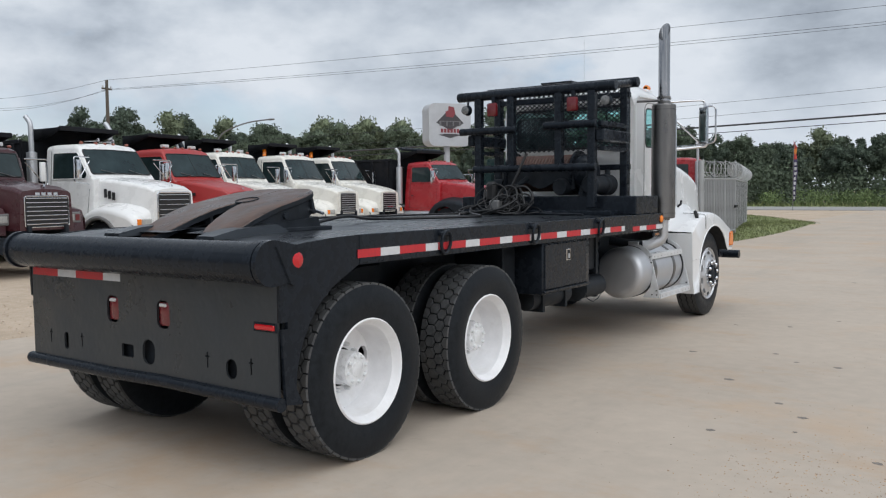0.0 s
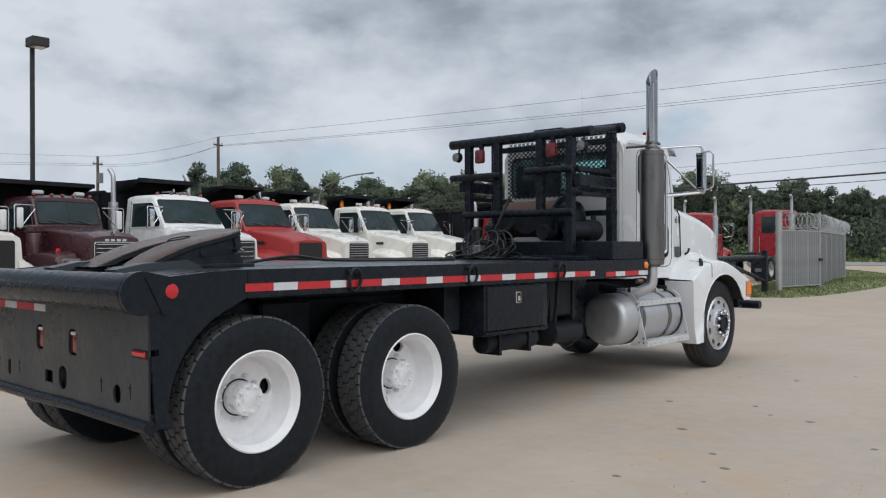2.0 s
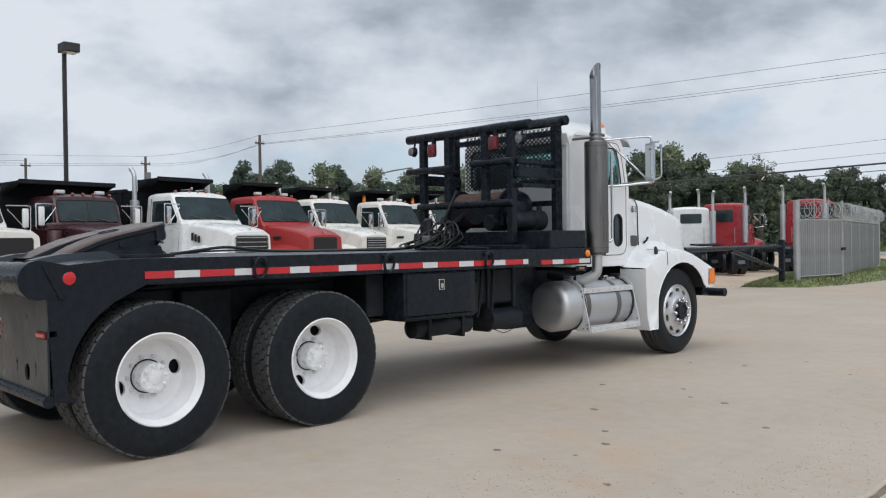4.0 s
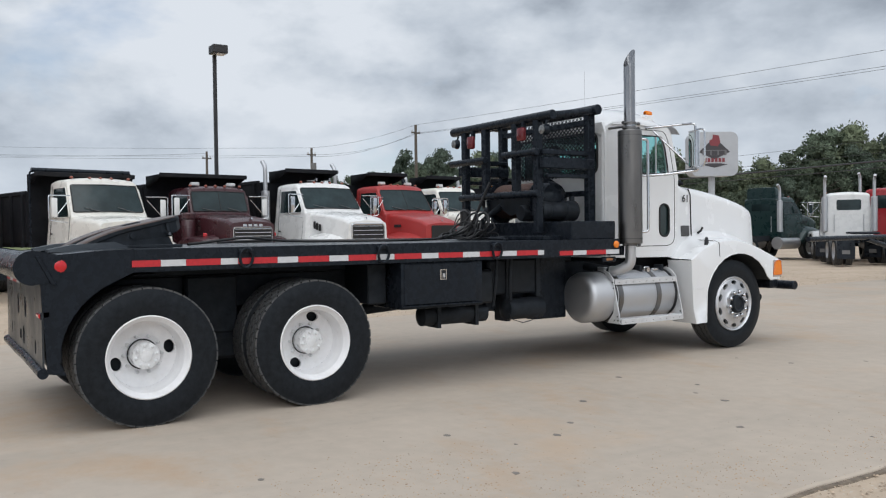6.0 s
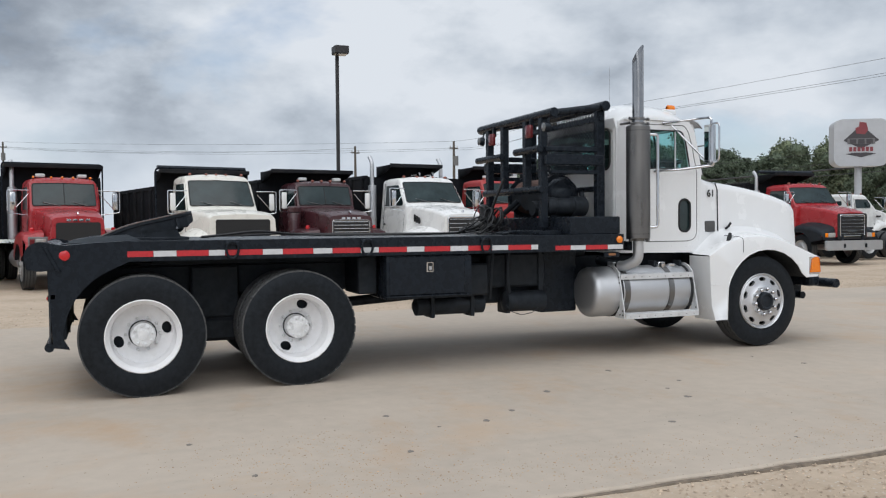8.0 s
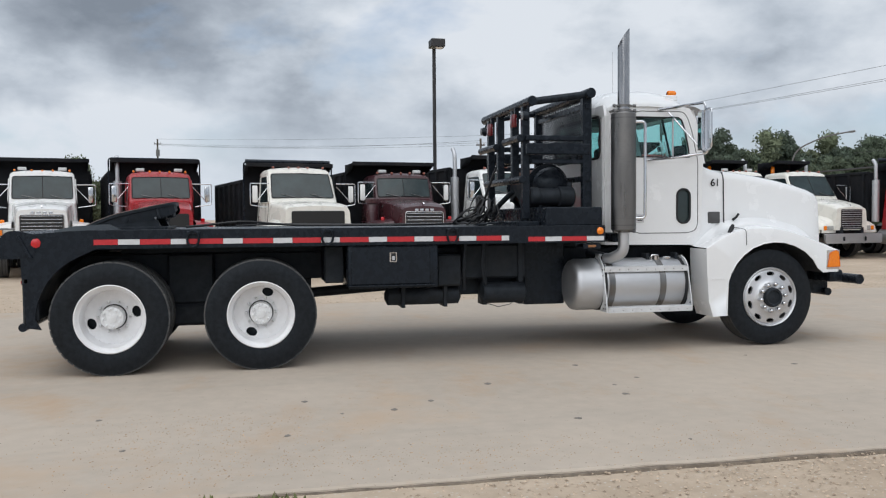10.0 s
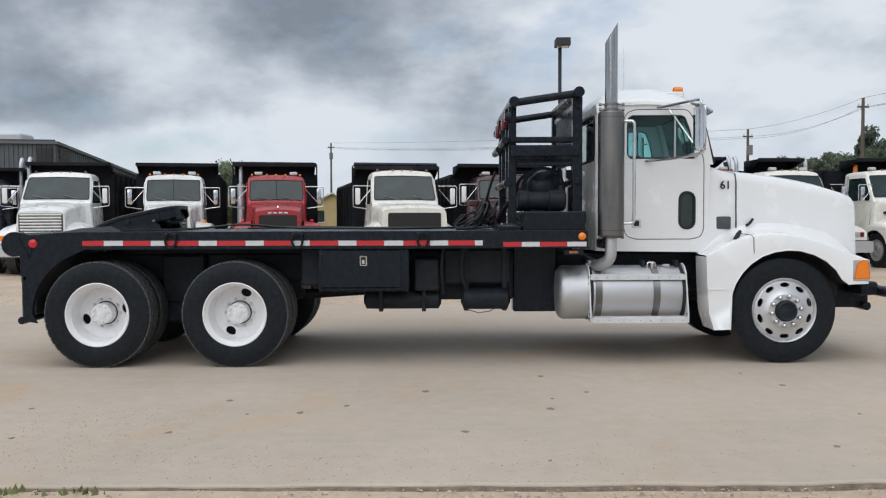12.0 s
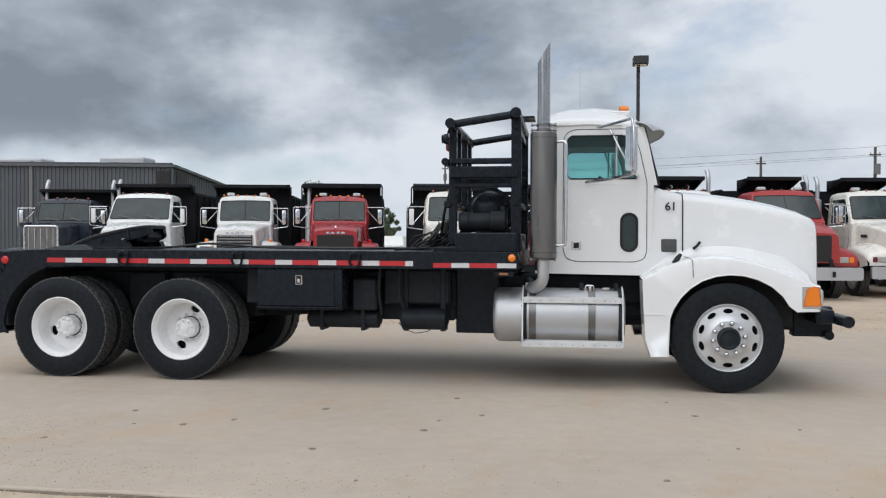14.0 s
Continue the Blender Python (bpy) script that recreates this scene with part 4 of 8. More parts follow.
slope = dz / dx
rise = (mz1 - mz0) / slope
k = 0
while k * dx < mx1 - mx0 + rise:
    for s in (1, -1):
        # a line that climbs one way across the panel, clipped to it
        x0 = mx0 - rise + k * dx if s > 0 else mx1 + rise - k * dx
        u0 = max(0.0, (mx0 - x0) if s > 0 else (x0 - mx1))
        u1 = min(rise, (mx1 - x0) if s > 0 else (x0 - mx0))
        if u1 - u0 > 0.03:
            strand((x0 + s * u0, Y1 - 0.02, mz0 + u0 * slope), (x0 + s * u1, Y1 - 0.02, mz0 + u1 * slope))
    k += 1
part("expanded_mesh", bm, BLACK_MATT, truck, "black expanded steel mesh guard", smooth=False)
# the low boxes on the deck under the rack
part("winch_base", boxed(-0.95, 1.17, 4.22, 4.83, DECK_Z + 0.001, DECK_Z + 0.19, 0.01), BLACK, truck)
part("winch_step", boxed(0.0, 1.0, 3.98, 4.21, DECK_Z + 0.001, DECK_Z + 0.045, 0.006), BLACK, truck)
# winch: frame, drum with rope, flanges, gearbox and motor
WZ = 1.77
bm = bmesh.new()
turned(bm, [(-0.40, 0.0), (-0.40, 0.11), (0.40, 0.11), (0.40, 0.0)], 32, (0, 4.50, WZ))
drum = part("winch_drum", bm, UNDER, truck)
bm = bmesh.new()
for k in range(19):
    x = -0.36 + k * 0.038
    turned(bm, [(x - 0.019, 0.178), (x - 0.012, 0.194), (x, 0.200), (x + 0.012, 0.194), (x + 0.019, 0.178)], 28, (0, 4.50, WZ))
ROPE = material("steel_rope", (0.105, 0.058, 0.046), 0.6, 0.0, grain=0.5, size=60, stain=0.5, stain_size=0.1, stain_col=(0.03, 0.022, 0.02), bump=0.003, bump_size=120)
part("wire_rope", bm, ROPE, drum, "dark greasy wire rope wound on the drum")
for x in (-0.40, 0.40):
    bm = bmesh.new()
    turned(bm, [(x - 0.014, 0.0), (x - 0.014, 0.238), (x + 0.014, 0.238), (x + 0.014, 0.0)], 36, (0, 4.50, WZ))
    part("drum_flange", bm, BLACK, drum)
bm = bmesh.new()
turned(bm, [(0.42, 0.0), (0.42, 0.195), (0.50, 0.20), (0.56, 0.175), (0.60, 0.11), (0.62, 0.05), (0.62, 0.0)], 28, (0, 4.50, WZ))
box(bm, 0.44, 0.54, 4.36, 4.66, DECK_Z + 0.16, WZ, 0.03)
part("winch_gearbox", bm, BLACK, truck, "greasy black winch gearbox")
bm = bmesh.new()
turned(bm, [(4.20, 0.0), (4.20, 0.085), (4.22, 0.10), (4.30, 0.10), (4.31, 0.092), (4.52, 0.092), (4.53, 0.112), (4.68, 0.112), (4.70, 0.09), (4.70, 0.0)], 24, (0.66, 0, 1.64), "y")
tube(bm, [(0.66, 4.66, 1.72), (0.66, 4.66, 1.80)], 0.03, 10)
part("winch_motor", bm, UNDER, truck, "black hydraulic winch motor")
bm = bmesh.new()
turned(bm, [(4.22, 0.0), (4.22, 0.08), (4.24, 0.09), (4.60, 0.09), (4.62, 0.07), (4.62, 0.0)], 24, (0.30, 0, 1.62), "y")
part("winch_motor", bm, UNDER, truck, "black hydraulic winch motor")
bm = bmesh.new()
box(bm, -0.52, -0.42, 4.38, 4.62, DECK_Z + 0.16, WZ + 0.06, 0.03)
tube(bm, [(-0.62, 4.42, 1.66), (-0.50, 4.42, 1.66)], 0.06, 14)
part("winch_bearing", bm, UNDER, truck)
bm = bmesh.new()
# a scalloped steel apron hangs before the drum
pts = [(-0.42, 1.80), (0.42, 1.80), (0.44, 1.60), (0.36, 1.585), (0.28, 1.64), (0.18, 1.66), (0.10, 1.62), (0.02, 1.60), (-0.06, 1.63), (-0.16, 1.68), (-0.30, 1.62), (-0.40, 1.60)]
plate(bm, pts, (), 4.30, 0.02, "y")
part("winch_apron", bm, UNDER, truck, "black steel apron before the winch", smooth=False)
part("fairlead_arm", tubed(bend([(-0.10, 4.25, 1.72), (-0.28, 4.12, 1.55), (-0.34, 4.06, 1.40)], 0.05), 0.03, 10), UNDER, truck)

# work lamps and red lamps hanging under the top pipe
for x in (-0.79, 0.90):
    bm = bmesh.new()
    turned(bm, [(-0.035, 0.0), (-0.035, 0.03), (0.0, 0.052), (0.03, 0.058)], 24, (x, Y0 - 0.06, 2.475), "y")
    lamp = part("work_lamp", bm, BLACK, truck, "round work lamp with a clear lens")
    bm = bmesh.new()
    turned(bm, [(-0.040, 0.0), (-0.036, 0.03), (-0.030, 0.048)], 24, (x, Y0 - 0.06, 2.475), "y")
    part("lens", bm, WORK_LENS, lamp)
    part("bracket", tubed([(x, Y0 - 0.03, 2.53), (x, Y0 - 0.01, 2.60)], 0.012, 6), BLACK, lamp)
for x in (-0.44, 0.53):
    lamp = part("rack_tail_lamp", boxed(x - 0.062, x + 0.062, Y0 - 0.10, Y0 - 0.045, 2.385, 2.535, 0.022, 2), DARK_RED, truck, "rounded dark red lamp")
    part("bracket", boxed(x - 0.02, x + 0.02, Y0 - 0.06, Y0 - 0.02, 2.50, 2.60), BLACK, lamp)
part("rack_top_plate", boxed(-0.22, 0.17, 4.77, 4.96, 2.782, 2.800, 0.004), BLACK_MATT, truck, "flat black steel plate on the front pipe")

# --- underneath the deck, right side
bm = bmesh.new()
box(bm, 0.62, 1.19, 2.19, 3.08, 0.735, 1.158, 0.012, 2)
tb = part("toolbox", bm, BLACK, truck, "black steel toolbox with a paddle latch")
d = part("toolbox_door", boxed(1.188, 1.203, 2.22, 3.00, 0.775, 1.145, 0.006), BLACK, tb)
bm = boxed(1.201, 1.210, 2.595, 2.668, 0.99, 1.09, 0.004)
part("latch", bm, CHROME, tb, "chrome paddle latch in a square frame")
part("latch_recess", boxed(1.209, 1.2115, 2.607, 2.656, 1.0, 1.08, 0.003), HOLES, tb)
part("latch_pull", boxed(1.210, 1.216, 2.617, 2.646, 1.01, 1.05, 0.004), ALU, tb)
part("drip_edge", boxed(1.19, 1.214, 2.19, 3.06, 0.755, 0.767, 0.002), BLACK, tb)
for s in (1,):
    part("air_tank", tubed([(s * 0.78, 2.60, 0.62), (s * 0.78, 2.63, 0.62), (s * 0.78, 3.37, 0.62), (s * 0.78, 3.40, 0.62)], [0.04, 0.095, 0.095, 0.04], 20), UNDER, truck)
    for y in (2.78, 3.22):
        part("tank_strap", boxed(0.68, 0.89, y - 0.02, y + 0.02, 0.505, 0.73, 0.004), UNDER, truck)
    part("air_tank", tubed([(0.80, 3.60, 0.63), (0.80, 3.63, 0.63), (0.80, 4.08, 0.63), (0.80, 4.11, 0.63)], [0.04, 0.11, 0.11, 0.04], 20), UNDER, truck)
    for y in (3.66, 4.05):
        part("tank_bracket", boxed(0.60, 0.82, y - 0.025, y + 0.025, 0.505, 1.15, 0.004), UNDER, truck)
part("hose_run", tubed(bend([(0.92, 3.62, 1.16), (0.92, 3.60, 0.9), (0.85, 3.66, 0.72)], 0.1), 0.02, 8), UNDER, truck)
part("hose_run", tubed(bend([(0.95, 3.42, 1.16), (0.96, 3.40, 0.95), (0.88, 3.42, 0.68)], 0.1), 0.018, 8), UNDER, truck)
part("valve_block", boxed(0.55, 0.95, 3.12, 3.38, 0.72, 1.05, 0.02), UNDER, truck)
part("battery_box", boxed(0.38, 0.60, 4.16, 4.62, 0.47, 1.15, 0.012), BLACK, truck)
part("hanging_wire", tubed([(0.9, 3.60, 0.60), (0.9, 3.66, 0.53), (0.9, 3.78, 0.49), (0.9, 3.90, 0.51), (0.9, 3.98, 0.56)], 0.004, 6), UNDER, truck)
bm = bmesh.new()
turned(bm, [(0.0, 0.038), (0.01, 0.036), (0.018, 0.025), (0.020, 0.0)], 24, (1.222, 4.785, 1.275))
part("amber_lamp", bm, ORANGE, truck, "round amber side lamp")
mk = part("amber_marker", boxed(1.19, 1.212, 4.66, 4.75, 1.105, 1.130, 0.006), material("faded_amber", (0.30, 0.13, 0.05), 0.4, grain=0.2, size=40), truck, "narrow dull amber marker")
part("bezel", boxed(1.18, 1.206, 4.61, 4.80, 1.09, 1.145, 0.008), BLACK, mk)
# darker gear between the frame rails and the boxes
part("hydraulic_tank", boxed(0.40, 0.80, 3.42, 4.12, 0.78, 1.14, 0.02), UNDER, truck, "grimy black hydraulic oil tank")
part("frame_crossing", boxed(-0.36, 0.36, 1.92, 1.98, 0.80, 1.07), UNDER, truck)
part("frame_crossing", boxed(-0.36, 0.36, 3.10, 3.16, 0.80, 1.07), UNDER, truck)
part("frame_crossing", boxed(-0.36, 0.36, 4.20, 4.26, 0.80, 1.07), UNDER, truck)
part("valve_bracket", boxed(0.45, 0.95, 1.98, 2.17, 0.78, 1.15, 0.012), UNDER, truck)
part("gearbox_case", tubed([(0, 4.1, 0.82), (0, 4.5, 0.82), (0, 5.3, 0.85)], [0.16, 0.22, 0.28], 18), UNDER, truck)
part("engine_sump", boxed(-0.30, 0.30, 5.4, 7.1, 0.55, 1.1, 0.06), UNDER, truck)
part("mount_crossing", boxed(0.30, 0.62, 3.05, 4.16, 0.60, 1.12, 0.02), UNDER, truck)
for s in (-1, 1):
    part("suspension_beam", boxed(s * 0.50 - 0.08, s * 0.50 + 0.08, 0.05, 1.30, 0.36, 0.58, 0.03), UNDER, truck)
    part("spring_seat", boxed(s * 0.50 - 0.07, s * 0.50 + 0.07, 0.45, 0.90, 0.58, 1.08, 0.02), UNDER, truck)
part("suspension_frame", boxed(-0.37, 0.37, 0.12, 1.88, 0.58, 1.07, 0.02), UNDER, truck)
# black block added inside the tail to keep its gaps as dark as shade
part("tail_box", boxed(-0.70, 1.18, -0.685, -0.605, 0.52, 1.09, 0.01), UNDER, truck)

# --- fuel tank and steps
for s in (1, -1):
    cx, cz, R = s * 0.82, 0.695, 0.275
    bm = bmesh.new()
    turned(bm, [(4.585, 0.0), (4.585, 0.19), (4.592, 0.235), (4.615, 0.262), (4.65, R), (5.82, R), (5.855, 0.262), (5.878, 0.235), (5.885, 0.19), (5.885, 0.0)], 48, (cx, 0, cz), "y")
    tank = part("fuel_tank", bm, ALU, truck, "brushed aluminium cylindrical fuel tank")
    for y in (4.98, 5.56):
        bm = bmesh.new()
        turned(bm, [(y - 0.035, R + 0.001), (y - 0.033, R + 0.006), (y + 0.033, R + 0.006), (y + 0.035, R + 0.001)], 48, (cx, 0, cz), "y")
        part("tank_band", bm, STEEL, tank)
    for y, t0 in ((4.885, 1), (5.855, -1)):
        # bracket sheets, wider at the lower step
        bm = bmesh.new()
        prof = ((0.02, 0.985), (0.10, 0.995), (0.18, 0.965), (0.245, 0.905), (0.262, 0.84), (0.345, 0.50), (0.350, 0.42), (0.16, 0.42), (0.25, 0.53), (0.278, 0.70), (0.235, 0.84), (0.12, 0.955))

        skin(bm, [[Vector((cx + s * x, y + d, z)) for x, z in prof] for d in (-0.006, 0.006)])
        br = part("step_bracket", bm, STEP_ALU, tank, smooth=False)
        bm = bmesh.new()
        for x, z in ((0.245, 0.86), (0.258, 0.80), (0.32, 0.50), (0.27, 0.455), (0.325, 0.455)):
            c = Vector((cx + s * x, y - 0.006, z))
            tube(bm, [c, c - Vector((0, 0.007, 0))], 0.008, 6)
        part("bracket_bolt", bm, HOLES, br)
        bm = bmesh.new()
        turned(bm, [(y + 0.02 * t0 - 0.02, R + 0.001), (y + 0.02 * t0 - 0.018, R + 0.007), (y + 0.02 * t0 + 0.018, R + 0.007), (y + 0.02 * t0 + 0.02, R + 0.001)], 48, (cx, 0, cz), "y")
        part("tank_strap", bm, HOLES, tank, "dark rubber-lined strap")
    for z, y0, y1, x1 in ((0.882, 4.895, 5.845, 0.262), (0.462, 4.895, 5.85, 0.358)):
        bm = bmesh.new()
        box(bm, min(cx + s * (x1 - 0.13), cx + s * x1), max(cx + s * (x1 - 0.13), cx + s * x1), y0, y1, z - 0.006, z + 0.006)
        box(bm, cx + s * x1 - 0.004, cx + s * x1 + 0.004, y0, y1, z - 0.048, z + 0.004)
        for k in range(34):
            y = y0 + 0.03 + k * (y1 - y0 - 0.06) / 33
            for q in (0.025, 0.06, 0.095):
                box(bm, cx + s * (x1 - q) - 0.012, cx + s * (x1 - q) + 0.012, y - 0.006, y + 0.006, z + 0.005, z + 0.012)
        st = part("step", bm, STEP_ALU, tank, "punched aluminium step", smooth=False)
        for k in range(9):
            yy = y0 + 0.06 + k * (y1 - y0 - 0.12) / 8
            part("step_rivet", tubed([(cx + s * x1, yy, z - 0.024), (cx + s * (x1 + 0.0055), yy, z - 0.024)], 0.0055, 6), STEEL, st)
    bm = bmesh.new()
    turned(bm, [(0.93, 0.045), (0.955, 0.045), (0.958, 0.062), (0.975, 0.064), (0.985, 0.05), (0.987, 0.0)], 20, (cx + s * 0.05, 5.70, 0), "z")
    part("filler_cap", bm, CHROME, tank)
    latch = part("tank_latch", tubed(bend([(cx + s * 0.10, 5.50, 0.93), (cx + s * 0.10, 5.50, 1.0), (cx + s * 0.10, 5.58, 1.0), (cx + s * 0.10, 5.58, 0.93)], 0.02), 0.009, 8), CHROME, tank, "chrome over-centre strap latch")
    part("latch_arm", boxed(cx + s * 0.115 - 0.006, cx + s * 0.115 + 0.006, 5.53, 5.56, 0.90, 0.99, 0.004), CHROME, latch)
    for y in (4.92, 5.46, 5.80):
        part("tank_clamp", boxed(cx - 0.02, cx + 0.10, y - 0.02, y + 0.02, 0.93, 1.02, 0.005), UNDER if y > 5 else ALU, tank)

# --- exhaust stack
EX, EY = 1.13, 5.085
bm = bmesh.new()
turned(bm, [(1.27, 0.06), (1.272, 0.118), (1.285, 0.130), (2.485, 0.130), (2.498, 0.118), (2.50, 0.06)], 40, (EX, EY, 0), "z")
muf = part("muffler_shield", bm, STEEL, truck, "dull perforated steel exhaust shield")
bm = bmesh.new()
for z in (1.33, 2.44):
    for j in range(36):
        t = 2 * math.pi * j / 36
        u = Vector((math.cos(t), math.sin(t), 0))
        tube(bm, [Vector((EX, EY, z)) + u * 0.127, Vector((EX, EY, z)) + u * 0.1312], 0.0055, 5)
for i in range(58):
    z = 1.40 + i * 0.0172
    for j in range(0, 40):
        t = 2 * math.pi * (j + 0.5 * (i % 2)) / 40
        if math.cos(t) < -0.3:
            continue
        u, v = Vector((math.cos(t), math.sin(t), 0)), Vector((-math.sin(t), math.cos(t), 0))
        c = Vector((EX, EY, z)) + u * 0.1306
        w = Vector((0, 0, 1))
        bm.faces.new([bm.verts.new(c + v * a + w * b) for a, b in ((0.0024, 0), (0, 0.003), (-0.0024, 0), (0, -0.003))])
part("shield_perforation", bm, HOLES, muf, smooth=False)
bm = bmesh.new()
n = 28
rings = []
for z0, slope in ((2.49, 0), (2.6, 0), (3.0, 0), (3.27, 0.10)):
    rings.append([Vector((EX + 0.062 * math.cos(t), EY + 0.062 * math.sin(t), z0 + slope * (1 + math.sin(t)) * (0.5))) for t in [2 * math.pi * k / n for k in range(n)]])
rings.append([Vector((p.x + (EX - p.x) * 0.06, p.y + (EY - p.y) * 0.06, p.z)) for p in rings[-1]])
rings.append([Vector((p.x, p.y, 2.9)) for p in rings[-1]])
for p in rings[3] + rings[4]:
    p.z = 3.165 + (p.y - EY + 0.062) / 0.124 * 0.205
skin(bm, rings, True, (False, True))
part("stack_pipe", bm, STACK_STEEL, truck, "polished straight exhaust stack with a slanted tip")
bm = tubed(bend([(EX, EY, 1.30), (EX, EY, 1.04), (EX - 0.13, EY - 0.09, 0.975), (EX - 0.19, EY - 0.12, 0.975)], 0.10, 6), 0.058, 20)
part("exhaust_elbow", bm, ALU, truck)
part("exhaust_pipe", tubed([(EX - 0.17, EY - 0.11, 0.975), (EX - 0.55, EY - 0.16, 1.02)], 0.05, 14), UNDER, truck, "black exhaust pipe")
for z in (1.265, 2.52, 2.57):
    bm = bmesh.new()
    turned(bm, [(z - 0.012, 0.06), (z - 0.012, 0.072), (z + 0.012, 0.072), (z + 0.012, 0.06)], 24, (EX, EY, 0), "z")
    tube(bm, [(EX + 0.02, EY - 0.12, z), (EX + 0.02, EY + 0.12, z)], 0.010, 6)
    tube(bm, [(EX + 0.02, EY - 0.125, z), (EX + 0.02, EY - 0.10, z)], 0.018, 6)
    tube(bm, [(EX + 0.02, EY + 0.10, z), (EX + 0.02, EY + 0.125, z)], 0.018, 6)
    part("stack_clamp", bm, STEEL, truck)
part("stack_bracket", tubed([(0.80, 5.06, 2.545), (1.10, 5.10, 2.545)], 0.014, 8), STEEL, truck)
part("stack_bracket", boxed(0.78, 1.08, 5.0, 5.05, 1.15, 1.25, 0.01), BLACK, truck)
part("grab_bar", tubed(bend([(1.15, 5.20, 2.405), (1.183, 5.303, 2.405), (1.183, 5.303, 1.40), (1.15, 5.20, 1.40)], 0.04), 0.016, 12), CHROME, truck, "polished upright grab bar")

# --- the cab: hollow, with real openings
CX = 0.83
cab_side = [(5.02, 1.115), (6.12, 1.10), (6.14, 1.30), (6.155, 1.70), (6.165, 2.02), (6.06, 2.50), (6.00, 2.60), (5.80, 2.625), (5.12, 2.625), (5.04, 2.58), (5.02, 2.50)]
win = [(5.345, 2.065), (6.00, 2.065), (5.985, 2.16), (5.945, 2.36), (5.90, 2.475), (5.86, 2.495), (5.36, 2.495), (5.325, 2.47), (5.315, 2.43), (5.315, 2.10)]
porthole = rounded(5.85, 6.005, 1.345, 1.715, 0.074, 6)
bm = bmesh.new()
tube(bm, [(-0.003, 0, 0), (0.003, 0, 0)], 0.005, 6)
_o = part("rivet", bm, WHITE)
RIVET = _o.data
bpy.data.objects.remove(_o)
for s in (1, -1):
    bm = bmesh.new()
    plate(bm, cab_side, [win, porthole], s * CX - (0.035 if s > 0 else 0), 0.035, "x")
    side = part("cab_side", bm, WHITE, truck, "white painted cab side", smooth=False)
    # the door's seam and its frame stand a little proud
    seam_pts = [(5.40, 1.235), (5.98, 1.235), (6.07, 1.26), (6.10, 1.33), (6.10, 1.70), (6.10, 2.02), (6.03, 2.34), (5.975, 2.50), (5.92, 2.56), (5.40, 2.56), (5.31, 2.53), (5.275, 2.46), (5.275, 1.36), (5.30, 1.27)]
    part("door_seam", tubed([(s * (CX + 0.0005), p.y, p.z) for p in bend([(0, *p) for p in seam_pts + seam_pts[:2]], 0.04, 3)], 0.0042, 6), SEAM, side)
    part("belt_crease", boxed(s * CX - 0.004, s * CX + 0.004, 5.29, 6.09, 2.008, 2.014), WHITE, side)
    for z, n in ((1.18, 20), (2.59, 18)):
        for k in range(n):
            o = new("rivet", RIVET)
            o.parent, o.matrix_basis = side, pose(s * CX, 5.1 + k * 0.05, z)
    bm = bmesh.new()
    plate(bm, win, (), s * (CX - 0.02) - 0.002, 0.004, "x")
    glass = part("side_glass", bm, GLASS, side, "green-tinted side window", smooth=False)
    glass.visible_shadow = False
    part("vent_bar", tubed([(s * (CX - 0.005), 5.80, 2.065), (s * (CX - 0.005), 5.80, 2.495)], 0.010, 8), ALU, side)
    part("window_trim", tubed([(s * (CX + 0.001), p.y, p.z) for p in [Vector((0, *q)) for q in win + win[:1]]], 0.008, 6), HOLES, side)
    bm = bmesh.new()
    plate(bm, porthole, (), s * (CX - 0.015) - 0.002, 0.004, "x")
    part("porthole_glass", bm, GLASS_DARK, side, "dark oval lower window", smooth=False)
    part("porthole_seal", tubed([(s * (CX + 0.002), y, z) for y, z in porthole + porthole[:1]], 0.012, 8), HOLES, side)
    bm = boxed(s * CX - 0.002, s * CX + 0.006, 5.36, 5.455, 1.355, 1.44, 0.002)
    hd = part("door_handle", bm, CHROME, side, "square chrome door handle")
    part("handle_pull", boxed(s * (CX + 0.006) - 0.004, s * (CX + 0.006) + 0.006, 5.38, 5.435, 1.37, 1.425, 0.004), HOLES, hd)

bm = bmesh.new()
plate(bm, [(-0.83, 1.115), (0.83, 1.115), (0.83, 2.50), (0.78, 2.62), (-0.78, 2.62), (-0.83, 2.50)], [rounded(-0.70, 0.70, 2.07, 2.50, 0.08)], 5.0, 0.03, "y")
part("cab_back", bm, WHITE, truck, "white painted cab back", smooth=False)
bm = bmesh.new()
plate(bm, rounded(-0.70, 0.70, 2.07, 2.50, 0.08), (), 5.012, 0.004, "y")
g = part("rear_glass", bm, GLASS, truck, "green-tinted rear window", smooth=False)
g.visible_shadow = False
ol = rounded(-0.71, 0.71, 2.06, 2.51, 0.085)
part("rear_window_seal", tubed([(x, 4.998, z) for x, z in ol + ol[:1]], 0.014, 8), HOLES, truck)
for s in (1, -1):
    bm = bmesh.new()
    rings = []
    for z in (1.115, 1.6, 2.1, 2.5):
        rings.append([Vector((s * (CX - 0.05 + 0.055 * math.sin(radians(a))), 5.055 - 0.062 * math.cos(radians(a)), z)) for a in range(0, 91, 15)])
    skin(bm, rings, closed=False)
    part("cab_corner", bm, WHITE, truck)
